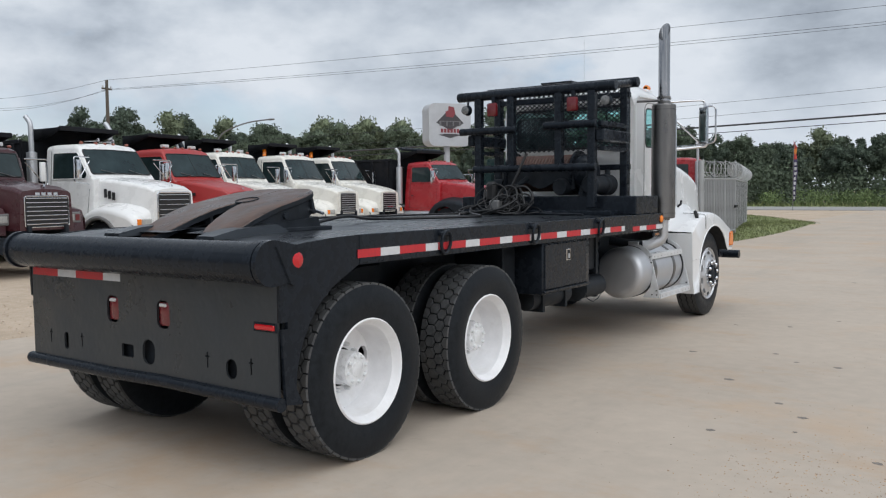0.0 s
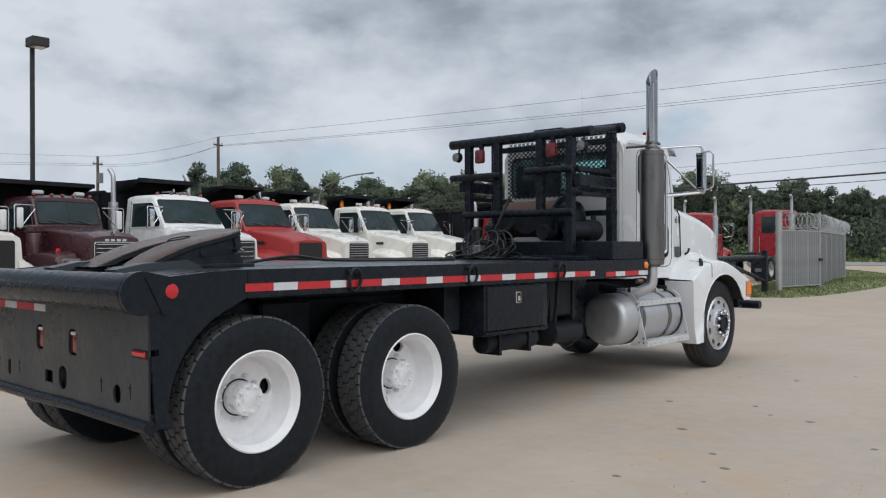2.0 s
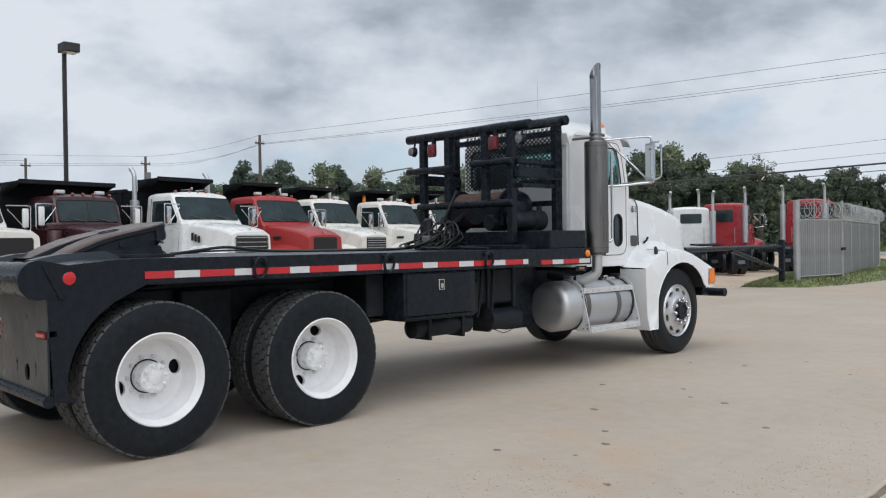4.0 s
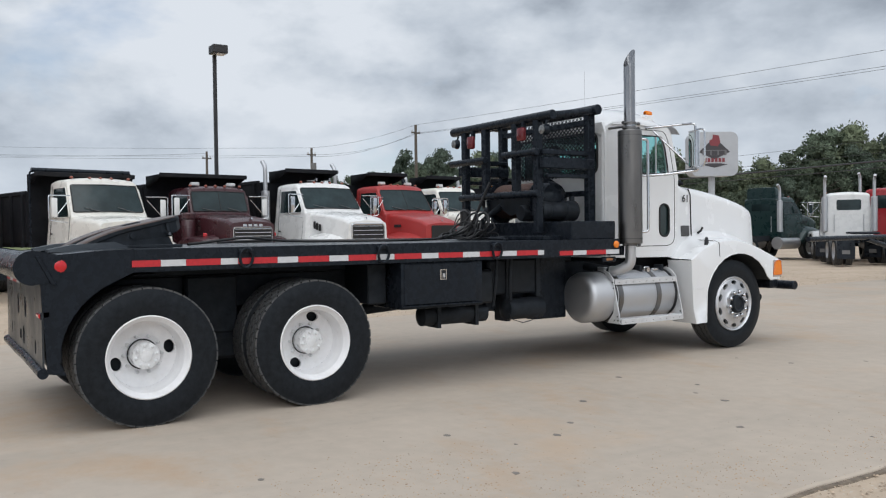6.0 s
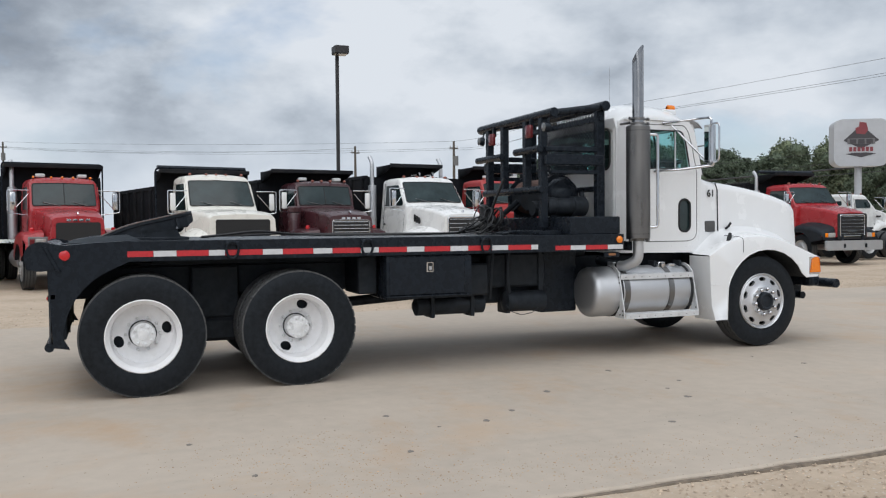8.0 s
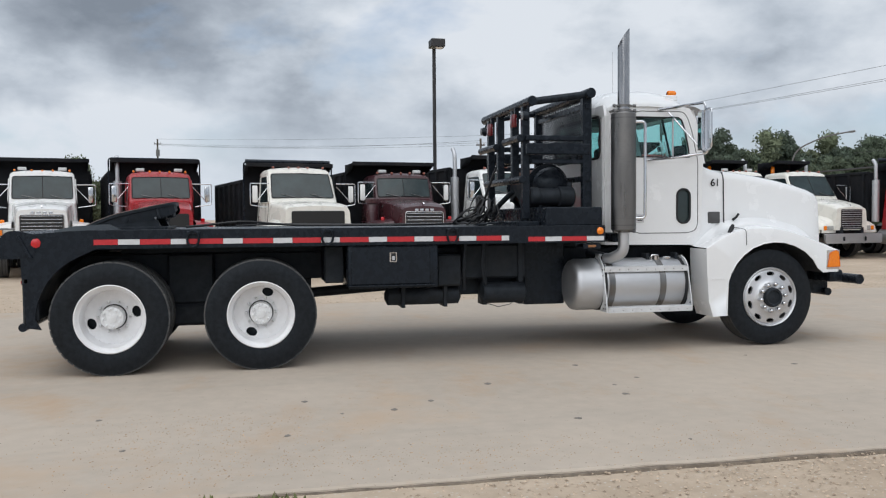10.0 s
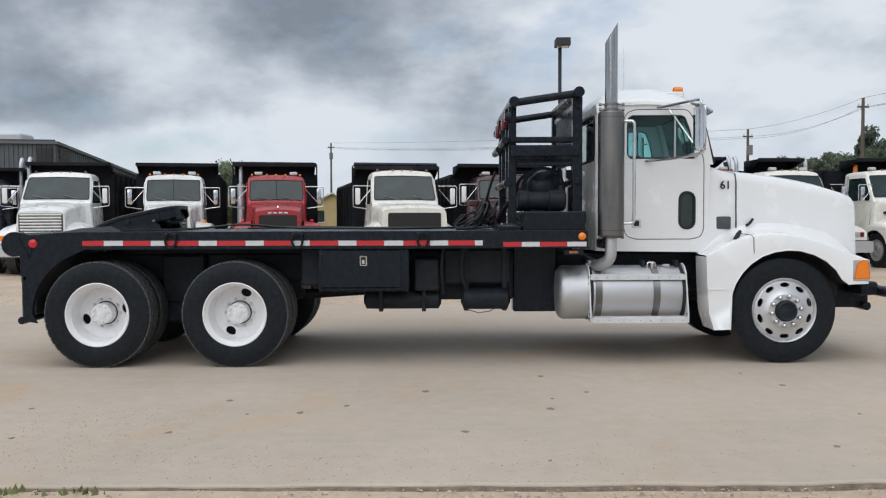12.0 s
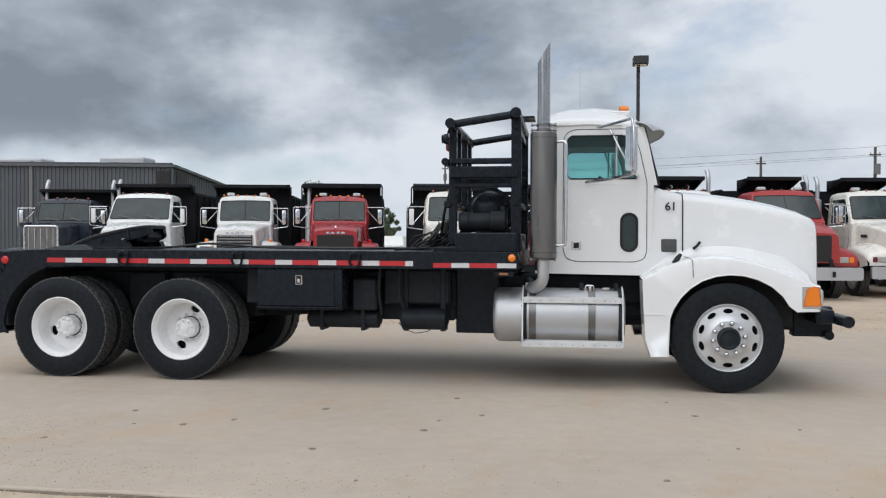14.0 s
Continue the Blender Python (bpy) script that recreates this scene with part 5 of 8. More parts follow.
# the roof: crowned, rounded at its edges
bm = bmesh.new()
rows = []
for y, top, w, e in ((4.995, 2.52, 0.79, 2.46), (5.01, 2.64, 0.80, 2.52), (5.05, 2.715, 0.82, 2.57), (5.12, 2.775, 0.838, 2.60), (5.22, 2.815, 0.842, 2.615), (5.35, 2.838, 0.844, 2.62), (5.60, 2.847, 0.844, 2.615), (5.80, 2.825, 0.84, 2.60), (5.93, 2.775, 0.83, 2.585), (6.02, 2.71, 0.81, 2.565), (6.055, 2.653, 0.79, 2.54)):
    r = []
    for k in range(25):
        a = -1 + 2 * k / 24
        q = abs(a) ** 4
        r.append(Vector((w * a, y, top - (top - e) * q)))
    rows.append(r)
skin(bm, rows, closed=False)
roof = part("cab_roof", bm, WHITE, truck, "rounded white cab roof")
sol = roof.modifiers.new("thickness", "SOLIDIFY")
sol.thickness, sol.offset = 0.02, -1
part("roof_gutter", tubed([(0.842, 5.10, 2.60), (0.846, 5.5, 2.612), (0.842, 5.85, 2.60)], 0.008, 6), WHITE, truck)
# windscreen and its posts
for s in (1, -1):
    bm = bmesh.new()
    skin(bm, [[Vector((s * x, y, z)) for x, y in ((0.83, yy), (0.80, yy + 0.05), (0.755, yy + 0.055), (0.77, yy))] for yy, z in ((6.155, 2.00), (6.07, 2.40), (6.02, 2.58))])
    part("screen_post", bm, WHITE, truck)
for x0, x1 in ((-0.76, -0.012), (0.012, 0.76)):
    bm = bmesh.new()
    skin(bm, [[Vector((x0, 6.215, 2.02)), Vector((x1, 6.215, 2.02))], [Vector((x0, 6.075, 2.57)), Vector((x1, 6.075, 2.57))]], closed=False)
    g = part("windscreen", bm, GLASS, truck, "green-tinted split windscreen", smooth=False)
    g.visible_shadow = False
part("screen_bar", tubed([(0, 6.22, 2.0), (0, 6.08, 2.58)], 0.012, 8), HOLES, truck)
part("screen_seal", tubed(bend([(-0.78, 6.22, 2.01), (0.78, 6.22, 2.01), (0.78, 6.075, 2.58), (-0.78, 6.075, 2.58), (-0.78, 6.22, 2.01)], 0.04), 0.012, 8), HOLES, truck)
bm = bmesh.new()
skin(bm, [[Vector((x * w, y - 0.19 * (y - 5.99) / 0.35 * abs(x) ** 2.5, z - 0.05 * abs(x) ** 4)) for x in (-1, -0.9, -0.75, -0.6, -0.4, -0.2, 0, 0.2, 0.4, 0.6, 0.75, 0.9, 1)] for y, z, w in ((5.99, 2.675, 0.84), (6.10, 2.668, 0.86), (6.22, 2.640, 0.87), (6.34, 2.585, 0.87), (6.34, 2.575, 0.87))], closed=False)
v = part("sun_visor", bm, ALU, truck, "stainless steel external sun visor")
so = v.modifiers.new("thickness", "SOLIDIFY")
so.thickness = 0.006
for x in (-0.62, 0.62):
    bm = bmesh.new()
    turned(bm, [(-0.05, 0.02), (-0.04, 0.034), (0.0, 0.036), (0.045, 0.030), (0.05, 0.0)], 16, (x, 5.885, 2.785), "y")
    lamp = part("roof_marker", bm, ORANGE, truck, "amber roof marker lamp")
    part("lamp_base", boxed(x - 0.045, x + 0.045, 5.76, 5.94, 2.70, 2.765, 0.012), WHITE, lamp)
part("antenna", tubed([(0.0, 5.45, 2.83), (0.0, 5.45, 3.35)], 0.0011, 5), GREY_PLASTIC, truck)
# inside the cab
part("cab_floor", boxed(-0.78, 0.78, 5.04, 6.10, 1.11, 1.16), INTERIOR, truck)
for x in (-0.42, 0.42):
    bm = bmesh.new()
    box(bm, x - 0.25, x + 0.25, 5.25, 5.72, 1.45, 1.62, 0.05, 2)
    box(bm, x - 0.24, x + 0.24, 5.12, 5.26, 1.58, 2.20, 0.05, 2)
    box(bm, x - 0.13, x + 0.13, 5.13, 5.23, 2.20, 2.36, 0.04, 2)
    box(bm, x - 0.18, x + 0.18, 5.3, 5.66, 1.16, 1.46)
    # dark panel added to give the rear window's left part a dim interior
    if x < 0:
        box(bm, -0.72, -0.06, 5.06, 5.13, 1.5, 2.44, 0.04, 2)
    part("cab_seat", bm, INTERIOR, truck)
bm = bmesh.new()
skin(bm, [[Vector((x, y, z)) for y, z in ((5.85, 1.60), (5.92, 1.98), (6.02, 2.06), (6.14, 2.05), (6.12, 1.4))] for x in (-0.78, 0.78)])
part("dashboard", bm, INTERIOR, truck)
ring = [(-0.42 + 0.22 * math.cos(t), 5.80 - 0.12 * math.sin(t), 2.02 + 0.15 * math.sin(t)) for t in [2 * math.pi * k / 24 for k in range(25)]]
part("steering_wheel", tubed(ring, 0.016, 8), INTERIOR, truck)
part("headliner", boxed(-0.77, 0.77, 5.05, 6.0, 2.55, 2.58), INTERIOR, truck)

# --- cowl, bonnet and wings
bm = bmesh.new()
skin(bm, [section(y, wb, wt, 1.14, z, 0.10, 5, 0.035) for y, wb, wt, z in ((6.11, 0.83, 0.80, 2.005), (6.20, 0.81, 0.785, 1.985), (6.30, 0.79, 0.77, 1.95), (6.452, 0.765, 0.75, 1.915))])
part("cowl", bm, WHITE, truck)
bm = bmesh.new()
skin(bm, [section(y, wb, wt, zb, z, r, 6, c) for y, wb, wt, zb, z, r, c in ((6.458, 0.77, 0.755, 1.10, 1.925, 0.09, 0.045), (6.70, 0.76, 0.74, 1.0, 1.898, 0.10, 0.055), (6.95, 0.745, 0.72, 0.95, 1.862, 0.10, 0.062), (7.20, 0.73, 0.70, 0.90, 1.818, 0.10, 0.065), (7.44, 0.715, 0.68, 0.88, 1.765, 0.10, 0.065), (7.62, 0.70, 0.66, 0.88, 1.715, 0.10, 0.06), (7.715, 0.69, 0.645, 0.88, 1.678, 0.10, 0.05), (7.75, 0.675, 0.63, 0.90, 1.645, 0.10, 0.04), (7.765, 0.65, 0.60, 0.92, 1.59, 0.10, 0.0))])
bonnet = part("bonnet", bm, WHITE, truck, "smooth white sloping bonnet")
for s in (1, -1):
    part("bonnet_seam", tubed([(s * 0.774, 6.455, 1.30), (s * 0.765, 6.455, 1.5), (s * 0.757, 6.455, 1.83), (s * 0.72, 6.455, 1.91)], 0.0065, 6), HOLES, bonnet)
    bm = bmesh.new()
    tube(bm, [(s * 0.775, 6.56, 1.37), (s * 0.80, 6.59, 1.40), (s * 0.80, 6.62, 1.44)], 0.014, 8)
    part("bonnet_catch", bm, HOLES, bonnet)
    bm = bmesh.new()
    tube(bm, [(s * 1.10, 6.33, 1.235), (s * 1.08, 6.365, 1.275), (s * 1.05, 6.40, 1.315)], [0.020, 0.026, 0.018], 8)
    part("bonnet_latch", bm, HOLES, bonnet, "black rubber bonnet latch")
    part("cowl_vent", boxed(s * 0.785 - 0.014, s * 0.785 + 0.014, 6.24, 6.395, 1.335, 1.465, 0.012, 2), SEAM, bonnet, "dark grey cowl vent grille")
# wing: outer face with its wheel arch, rounded top towards the bonnet, skirt behind the wheel
top = [(6.035, 1.065), (6.09, 1.095), (6.17, 1.137), (6.27, 1.182), (6.37, 1.218), (6.47, 1.244), (6.58, 1.26), (6.70, 1.266), (6.83, 1.26), (6.97, 1.238), (7.12, 1.20), (7.28, 1.146), (7.42, 1.092), (7.54, 1.052), (7.60, 1.032), (7.635, 1.015)]
arc = [(FRONT_Y + r * math.cos(radians(a)), AXLE_Z + 0.01 + r * math.sin(radians(a))) for a, r in ((30, 0.63), (40, 0.635), (52, 0.63), (65, 0.62), (78, 0.612), (90, 0.605), (102, 0.602), (115, 0.60), (128, 0.595), (140, 0.59), (152, 0.585), (162, 0.58))]
bottom = [(7.63, 0.79), (7.46, 0.785)] + arc + [(6.285, 0.64), (6.275, 0.34), (6.115, 0.335), (6.065, 0.50), (6.045, 0.80)]
for s in (1, -1):
    bm = bmesh.new()
    outline = top + bottom
    vs = [bm.verts.new((s * (1.150 - 0.02 * max(0, (6.3 - y))), y, z)) for y, z in outline]
    es = [bm.edges.new((vs[i], vs[(i + 1) % len(vs)])) for i in range(len(vs))]
    bmesh.ops.triangle_fill(bm, edges=es, use_beauty=True)
    nt = len(top)
    prof = ((1.150, 0.0), (1.143, 0.017), (1.122, 0.029), (1.08, 0.035), (1.0, 0.039), (0.92, 0.044), (0.85, 0.056), (0.79, 0.088), (0.74, 0.14), (0.70, 0.2))
    rows = []
    for k, (y, z) in enumerate(top):
        f = min(1.0, k / 3.0)
        lead = min(1.0, (nt - 1 - k) / 3.0)
        rows.append([Vector((s * (x - 0.02 * max(0, 6.3 - y)), y + (0.03 if k == nt - 1 else 0) * (1 if x < 1.14 else 0), z + dz * (0.35 + 0.65 * f) * (0.5 + 0.5 * lead))) for x, dz in prof])
    skin(bm, rows, closed=False)
    # skirt's rear face and the front face
    skin(bm, [[Vector((s * x, y, z)) for y, z in ((6.035, 1.065), (6.045, 0.80), (6.065, 0.50), (6.115, 0.335))] for x in (1.144, 1.12, 0.78)], closed=False)
    skin(bm, [[Vector((s * x, y + d, z)) for y, z in ((7.635, 1.015), (7.63, 0.79))] for x, d in ((1.15, 0), (1.13, 0.03), (1.0, 0.05), (0.6, 0.05))], closed=False)
    skin(bm, [[Vector((s * x, y, z)) for y, z in ((6.275, 0.34), (6.115, 0.335))] for x in (1.148, 0.80)], closed=False)
    bmesh.ops.remove_doubles(bm, verts=bm.verts, dist=0.004)
    wing = part("wing", bm, WHITE, truck, "flared white front wing", angle=32)
    bm = bmesh.new()
    skin(bm, [[Vector((s * x, y, z)) for x in (1.148, 0.62)] for y, z in [(7.46, 0.785)] + arc + [(6.285, 0.64), (6.275, 0.34)]], closed=False)
    part("wheel_arch_liner", bm, HOLES, wing)
    # black sheet added behind the wheel, in place of the arch's deep shade
    part("splash_panel", boxed(s * 0.782 - 0.005, s * 0.782 + 0.005, 6.28, 7.50, 0.62, 1.13), HOLES, wing)
    part("arch_lip", tubed([(s * 1.15, y, z) for y, z in [(7.46, 0.785)] + arc + [(6.285, 0.64), (6.275, 0.34)]], 0.008, 8), WHITE, wing)
    part("wing_crease", boxed(s * 1.148 - 0.004, s * 1.148 + 0.004, 6.05, 6.28, 0.735, 0.745), WHITE, wing)
    part("wing_seam", tubed([(s * (x + 0.004), y, z) for x, y, z in ((0.88, 6.455, 1.294), (1.0, 6.46, 1.288), (1.08, 6.475, 1.282), (1.12, 6.487, 1.276), (1.142, 6.494, 1.264), (1.151, 6.50, 1.245), (1.151, 6.505, 1.10))], 0.003, 6), HOLES, wing)
    bm = bmesh.new()
    skin(bm, [[Vector((s * x, y, z)) for y, z in ((7.535, 1.0), (7.60, 1.03), (7.64, 1.015), (7.66, 0.845), (7.505, 0.84))] for x in (1.12, 1.158, 1.162)])
    bmesh.ops.bevel(bm, geom=list(bm.edges), offset=0.006, segments=1, affect="EDGES")
    lamp = part("turn_lamp", bm, ORANGE, wing, "amber wrap-around turn lamp")
    part("lamp_bezel", boxed(s * 1.145 - 0.008, s * 1.145 + 0.008, 7.49, 7.66, 0.815, 1.03, 0.006), CHROME, lamp)
    bm = boxed(min(s * 0.66, s * 1.10), max(s * 0.66, s * 1.10), 7.60, 7.70, 0.84, 1.0, 0.02)
    part("headlamp", bm, LENS, truck)
part("radiator_grille", boxed(-0.5, 0.5, 7.755, 7.785, 0.92, 1.50, 0.01), CHROME, truck, "chrome radiator grille")

# bumper: a heavy black pipe bar on brackets
bm = bmesh.new()
box(bm, -0.98, 0.98, 7.66, 7.84, 0.66, 0.80, 0.03, 2)
part("bumper", bm, BLACK, truck, "heavy black steel bumper")
part("bumper_push_bar", tubed([(-1.17, 7.90, 0.70), (1.17, 7.90, 0.70)], 0.055, 18), BLACK, truck)
for x in (-0.52, 0.52):
    part("bumper_bracket", boxed(x - 0.07, x + 0.07, 7.55, 7.93, 0.50, 0.80, 0.012), BLACK, truck)
    part("bumper_hanger", boxed(x - 0.06, x + 0.06, 7.36, 7.60, 0.56, 0.84, 0.02), BLACK, truck)
part("bumper_low_pipe", tubed([(-0.66, 7.88, 0.52), (0.66, 7.88, 0.52)], 0.045, 16), BLACK, truck)
for x in (-1.172, 1.172):
    bm = bmesh.new()
    turned(bm, [(x - 0.006, 0.0), (x - 0.006, 0.052), (x, 0.056), (x + 0.006, 0.052), (x + 0.006, 0.0)], 18, (0, 7.90, 0.70))
    part("bar_end_cap", bm, BLACK, truck)

# mirrors on tubular arms
for s in (1, -1):
    mx = s * 1.31
    bm = bmesh.new()
    skin(bm, [[Vector((mx + s * (x), y, z)) for x, y in ((-0.046, 0.0), (0.046, 0.0), (0.050, 0.03), (0.045, 0.07), (0.026, 0.10), (0.0, 0.108), (-0.026, 0.10), (-0.045, 0.07), (-0.050, 0.03))] for z, in ((2.105,), (2.125,), (2.495,), (2.515,))])
    body = part("mirror", bm, CHROME, truck, "tall polished mirror on tubular arms", m=pose(0, 5.86, 0))
    bm = boxed(mx - 0.041, mx + 0.041, -0.006, 0.0, 2.125, 2.495, 0.003)
    part("mirror_glass", bm, MIRROR, body)
    part("mirror_arm", tubed(bend([(s * 0.84, 5.62, 2.575), (s * 1.15, 5.86, 2.60), (mx, 5.92, 2.60), (mx, 5.92, 2.50)], 0.04), 0.014, 10), CHROME, truck)
    part("mirror_arm", tubed(bend([(s * 0.84, 5.50, 2.03), (s * 1.05, 5.70, 2.04), (mx + s * 0.02, 5.93, 2.075), (mx + s * 0.02, 5.93, 2.13)], 0.05), 0.016, 10), CHROME, truck)
    part("mirror_arm", tubed([(s * 0.84, 6.02, 2.08), (mx, 5.94, 2.09)], 0.014, 8), CHROME, truck)
    part("mirror_loop", tubed(bend([(mx, 5.92, 2.53), (mx + s * 0.13, 5.92, 2.53), (mx + s * 0.13, 5.92, 2.12), (mx, 5.92, 2.10)], 0.05), 0.011, 8), CHROME, truck)
    part("mirror_stay", tubed([(s * 0.845, 5.74, 2.55), (mx - s * 0.04, 5.915, 2.10)], 0.011, 8), CHROME, truck)

# the unit number on the cowl
tx = bpy.data.curves.new("unit_number", "FONT")
tx.body, tx.size, tx.extrude, tx.align_x, tx.align_y = "61", 0.115, 0.001, "CENTER", "CENTER"
tx.offset = 0.002
tx.materials.append(HOLES)
num = new("unit_number", tx)
num.parent, num.matrix_basis = truck, pose(0.789, 6.335, 1.785, 90, 0, 90)
num["label"] = "black painted number 61"

# --- cables heaped on the deck by the winch, and one led back to the tail
rc = random.Random(8)
CABLE = material("black_cable", (0.012, 0.012, 0.013), 0.45, grain=0.3, size=30)
DZ = 1.345
heap = thing("cable_heap", None, "tangled heap of black cables on the truck deck", "cable")
for k in range(15):
    cx, cy, r = rc.uniform(-0.55, 0.12), rc.uniform(3.72, 4.0), rc.uniform(0.10, 0.26)
    tilt, rise = rc.uniform(-0.9, 0.9), rc.uniform(0.03, 0.22)
    pts = []
    for j in range(10):
        t = 2 * math.pi * j / 10 + k
        q = r * rc.uniform(0.75, 1.2)
        pts.append((cx + q * math.cos(t), cy + q * 0.7 * math.sin(t), DZ + 0.012 + max(0.0, rise * (0.5 + 0.5 * math.sin(t + tilt)) + rc.uniform(-0.02, 0.03))))
    curved(pts, rc.choice((0.007, 0.009, 0.011)), name="cable_loop", mat=CABLE, parent=heap, cyclic=True)
for k in range(9):
    # loops that stand up on edge
    cx, cy, r = rc.uniform(-0.5, 0.05), rc.uniform(3.78, 4.05), rc.uniform(0.09, 0.17)
    pts = []
    for j in range(9):
        t = 2 * math.pi * j / 9
        q = r * rc.uniform(0.8, 1.15)
        pts.append((cx + q * math.cos(t), cy + 0.35 * q * math.sin(t) + rc.uniform(-0.03, 0.03), DZ + 0.015 + r * 1.1 + q * math.sin(t)))
    curved(pts, rc.choice((0.007, 0.009, 0.012)), name="cable_loop", mat=CABLE, parent=heap, cyclic=True)
part("plug", boxed(-0.42, -0.30, 3.92, 4.02, DZ + 0.14, DZ + 0.36, 0.03), CABLE, heap, "black rubber cable plug")
box_ = part("plug_box", boxed(-0.30, -0.18, 3.80, 3.90, DZ + 0.05, DZ + 0.16, 0.015), GREY_PLASTIC, heap, "small grey plug box")
curved([(0.02, 4.06, 2.0), (-0.02, 4.0, 1.85), (-0.12, 3.95, 1.6), (-0.22, 3.92, 1.45), (-0.4, 3.85, DZ + 0.02), (-0.6, 3.7, DZ + 0.015)], 0.016, name="hanging_hose", mat=CABLE, parent=heap)
run = thing("air_hose", None, "black air hose lying along the truck deck", "hose")
curved([(-0.5, 3.75, DZ + 0.02), (-0.1, 3.3, DZ + 0.016), (0.25, 2.9, DZ + 0.016), (0.1, 2.4, DZ + 0.02), (-0.25, 2.0, DZ + 0.016), (-0.15, 1.5, DZ + 0.03), (0.05, 1.15, DZ + 0.09), (0.0, 0.85, DZ + 0.03), (0.12, 0.6, DZ + 0.016)], 0.013, name="hose", mat=CABLE, parent=run)
curved([(-0.62, 3.7, DZ + 0.016), (-0.9, 3.0, DZ + 0.016), (-0.7, 2.2, DZ + 0.016), (-0.85, 1.6, DZ + 0.04), (-0.6, 1.1, DZ + 0.016)], 0.010, name="hose", mat=CABLE, parent=run)
strap = thing("chain_hoist", None, "short steel chain lying across the truck deck", "chain")
curved([(0.35, 4.0, DZ + 0.03), (0.2, 3.86, DZ + 0.02), (0.5, 3.7, DZ + 0.02), (0.75, 3.82, DZ + 0.02), (0.9, 3.6, DZ + 0.016)], 0.012, name="chain", mat=UNDER, parent=strap)

# ---- the row of dump trucks across the yard, and the tractors beyond ----
def paint(name, c, rough=0.3):
    return material(name, c, rough, grain=0.04, size=3, stain=0.14, stain_size=0.5, stain_col=tuple(x * 0.72 + 0.03 for x in c), coat=0.3)


P_WHITE = paint("fleet_white", (0.80, 0.80, 0.79))
P_CREAM = paint("fleet_ivory", (0.78, 0.76, 0.70))
P_RED = paint("fleet_red", (0.36, 0.022, 0.028))
P_ORANGE_RED = paint("faded_red", (0.36, 0.030, 0.028), 0.45)
P_MAROON = paint("fleet_maroon", (0.050, 0.014, 0.018))
P_NAVY = paint("fleet_navy", (0.014, 0.020, 0.034))
P_GREEN = paint("fleet_green", (0.008, 0.028, 0.028))
BODY_BLACK = material("dump_body_black", (0.014, 0.015, 0.018), 0.7, grain=0.3, size=4, stain=0.5, stain_size=0.7, stain_col=(0.045, 0.040, 0.036), bump=0.003, bump_size=5, spec=0.12)
GRILLE_DARK = material("grille_dark", (0.012, 0.012, 0.013), 0.6, grain=0.2, size=30)
HEADLAMP = material("headlamp_glass", (0.40, 0.40, 0.38), 0.12, grain=0.2, size=60, coat=0.6)
STEEL_RIM = material("grey_steel_wheel", (0.42, 0.42, 0.42), 0.4, 0.5, grain=0.2, size=15)
DUST_TYRE = TYRE_FRONT

bm = bmesh.new()
turned(bm, [(-0.02, 0.0), (-0.02, 0.08), (0.02, 0.09), (0.02, 0.17), (-0.02, 0.22), (-0.03, 0.27), (-0.01, 0.30), (0.0, 0.322), (-0.02, 0.322)], 28)
nuts(bm, 0.14, 10, 0.0, 0.045, 0.015)
_r = part("rim", bm, STEEL_RIM)
RIM_FAR = _r.data
bpy.data.objects.remove(_r)
bm = bmesh.new()
turned(bm, [(-0.16, 0.0), (-0.06, 0.08), (-0.06, 0.10), (-0.17, 0.11), (-0.18, 0.24), (-0.04, 0.28), (0.0, 0.322), (-0.02, 0.322)], 28)
_r = part("rim", bm, STEEL_RIM)
RIM_DISH = _r.data
bpy.data.objects.remove(_r)


def add_wheel(parent, x, y, side, dual=False):
    w = new("wheel", RIM_DISH if dual else RIM_FAR)
    w.parent, w.matrix_basis = parent, pose(x, y, 0.52, 0, 0, 0 if side > 0 else 180)
    t = new("tyre", DUST_TYRE)
    t.parent = w
    if dual:
        t2 = new("tyre", DUST_TYRE)
        t2.parent, t2.matrix_basis = w, pose(-0.34, 0, 0)


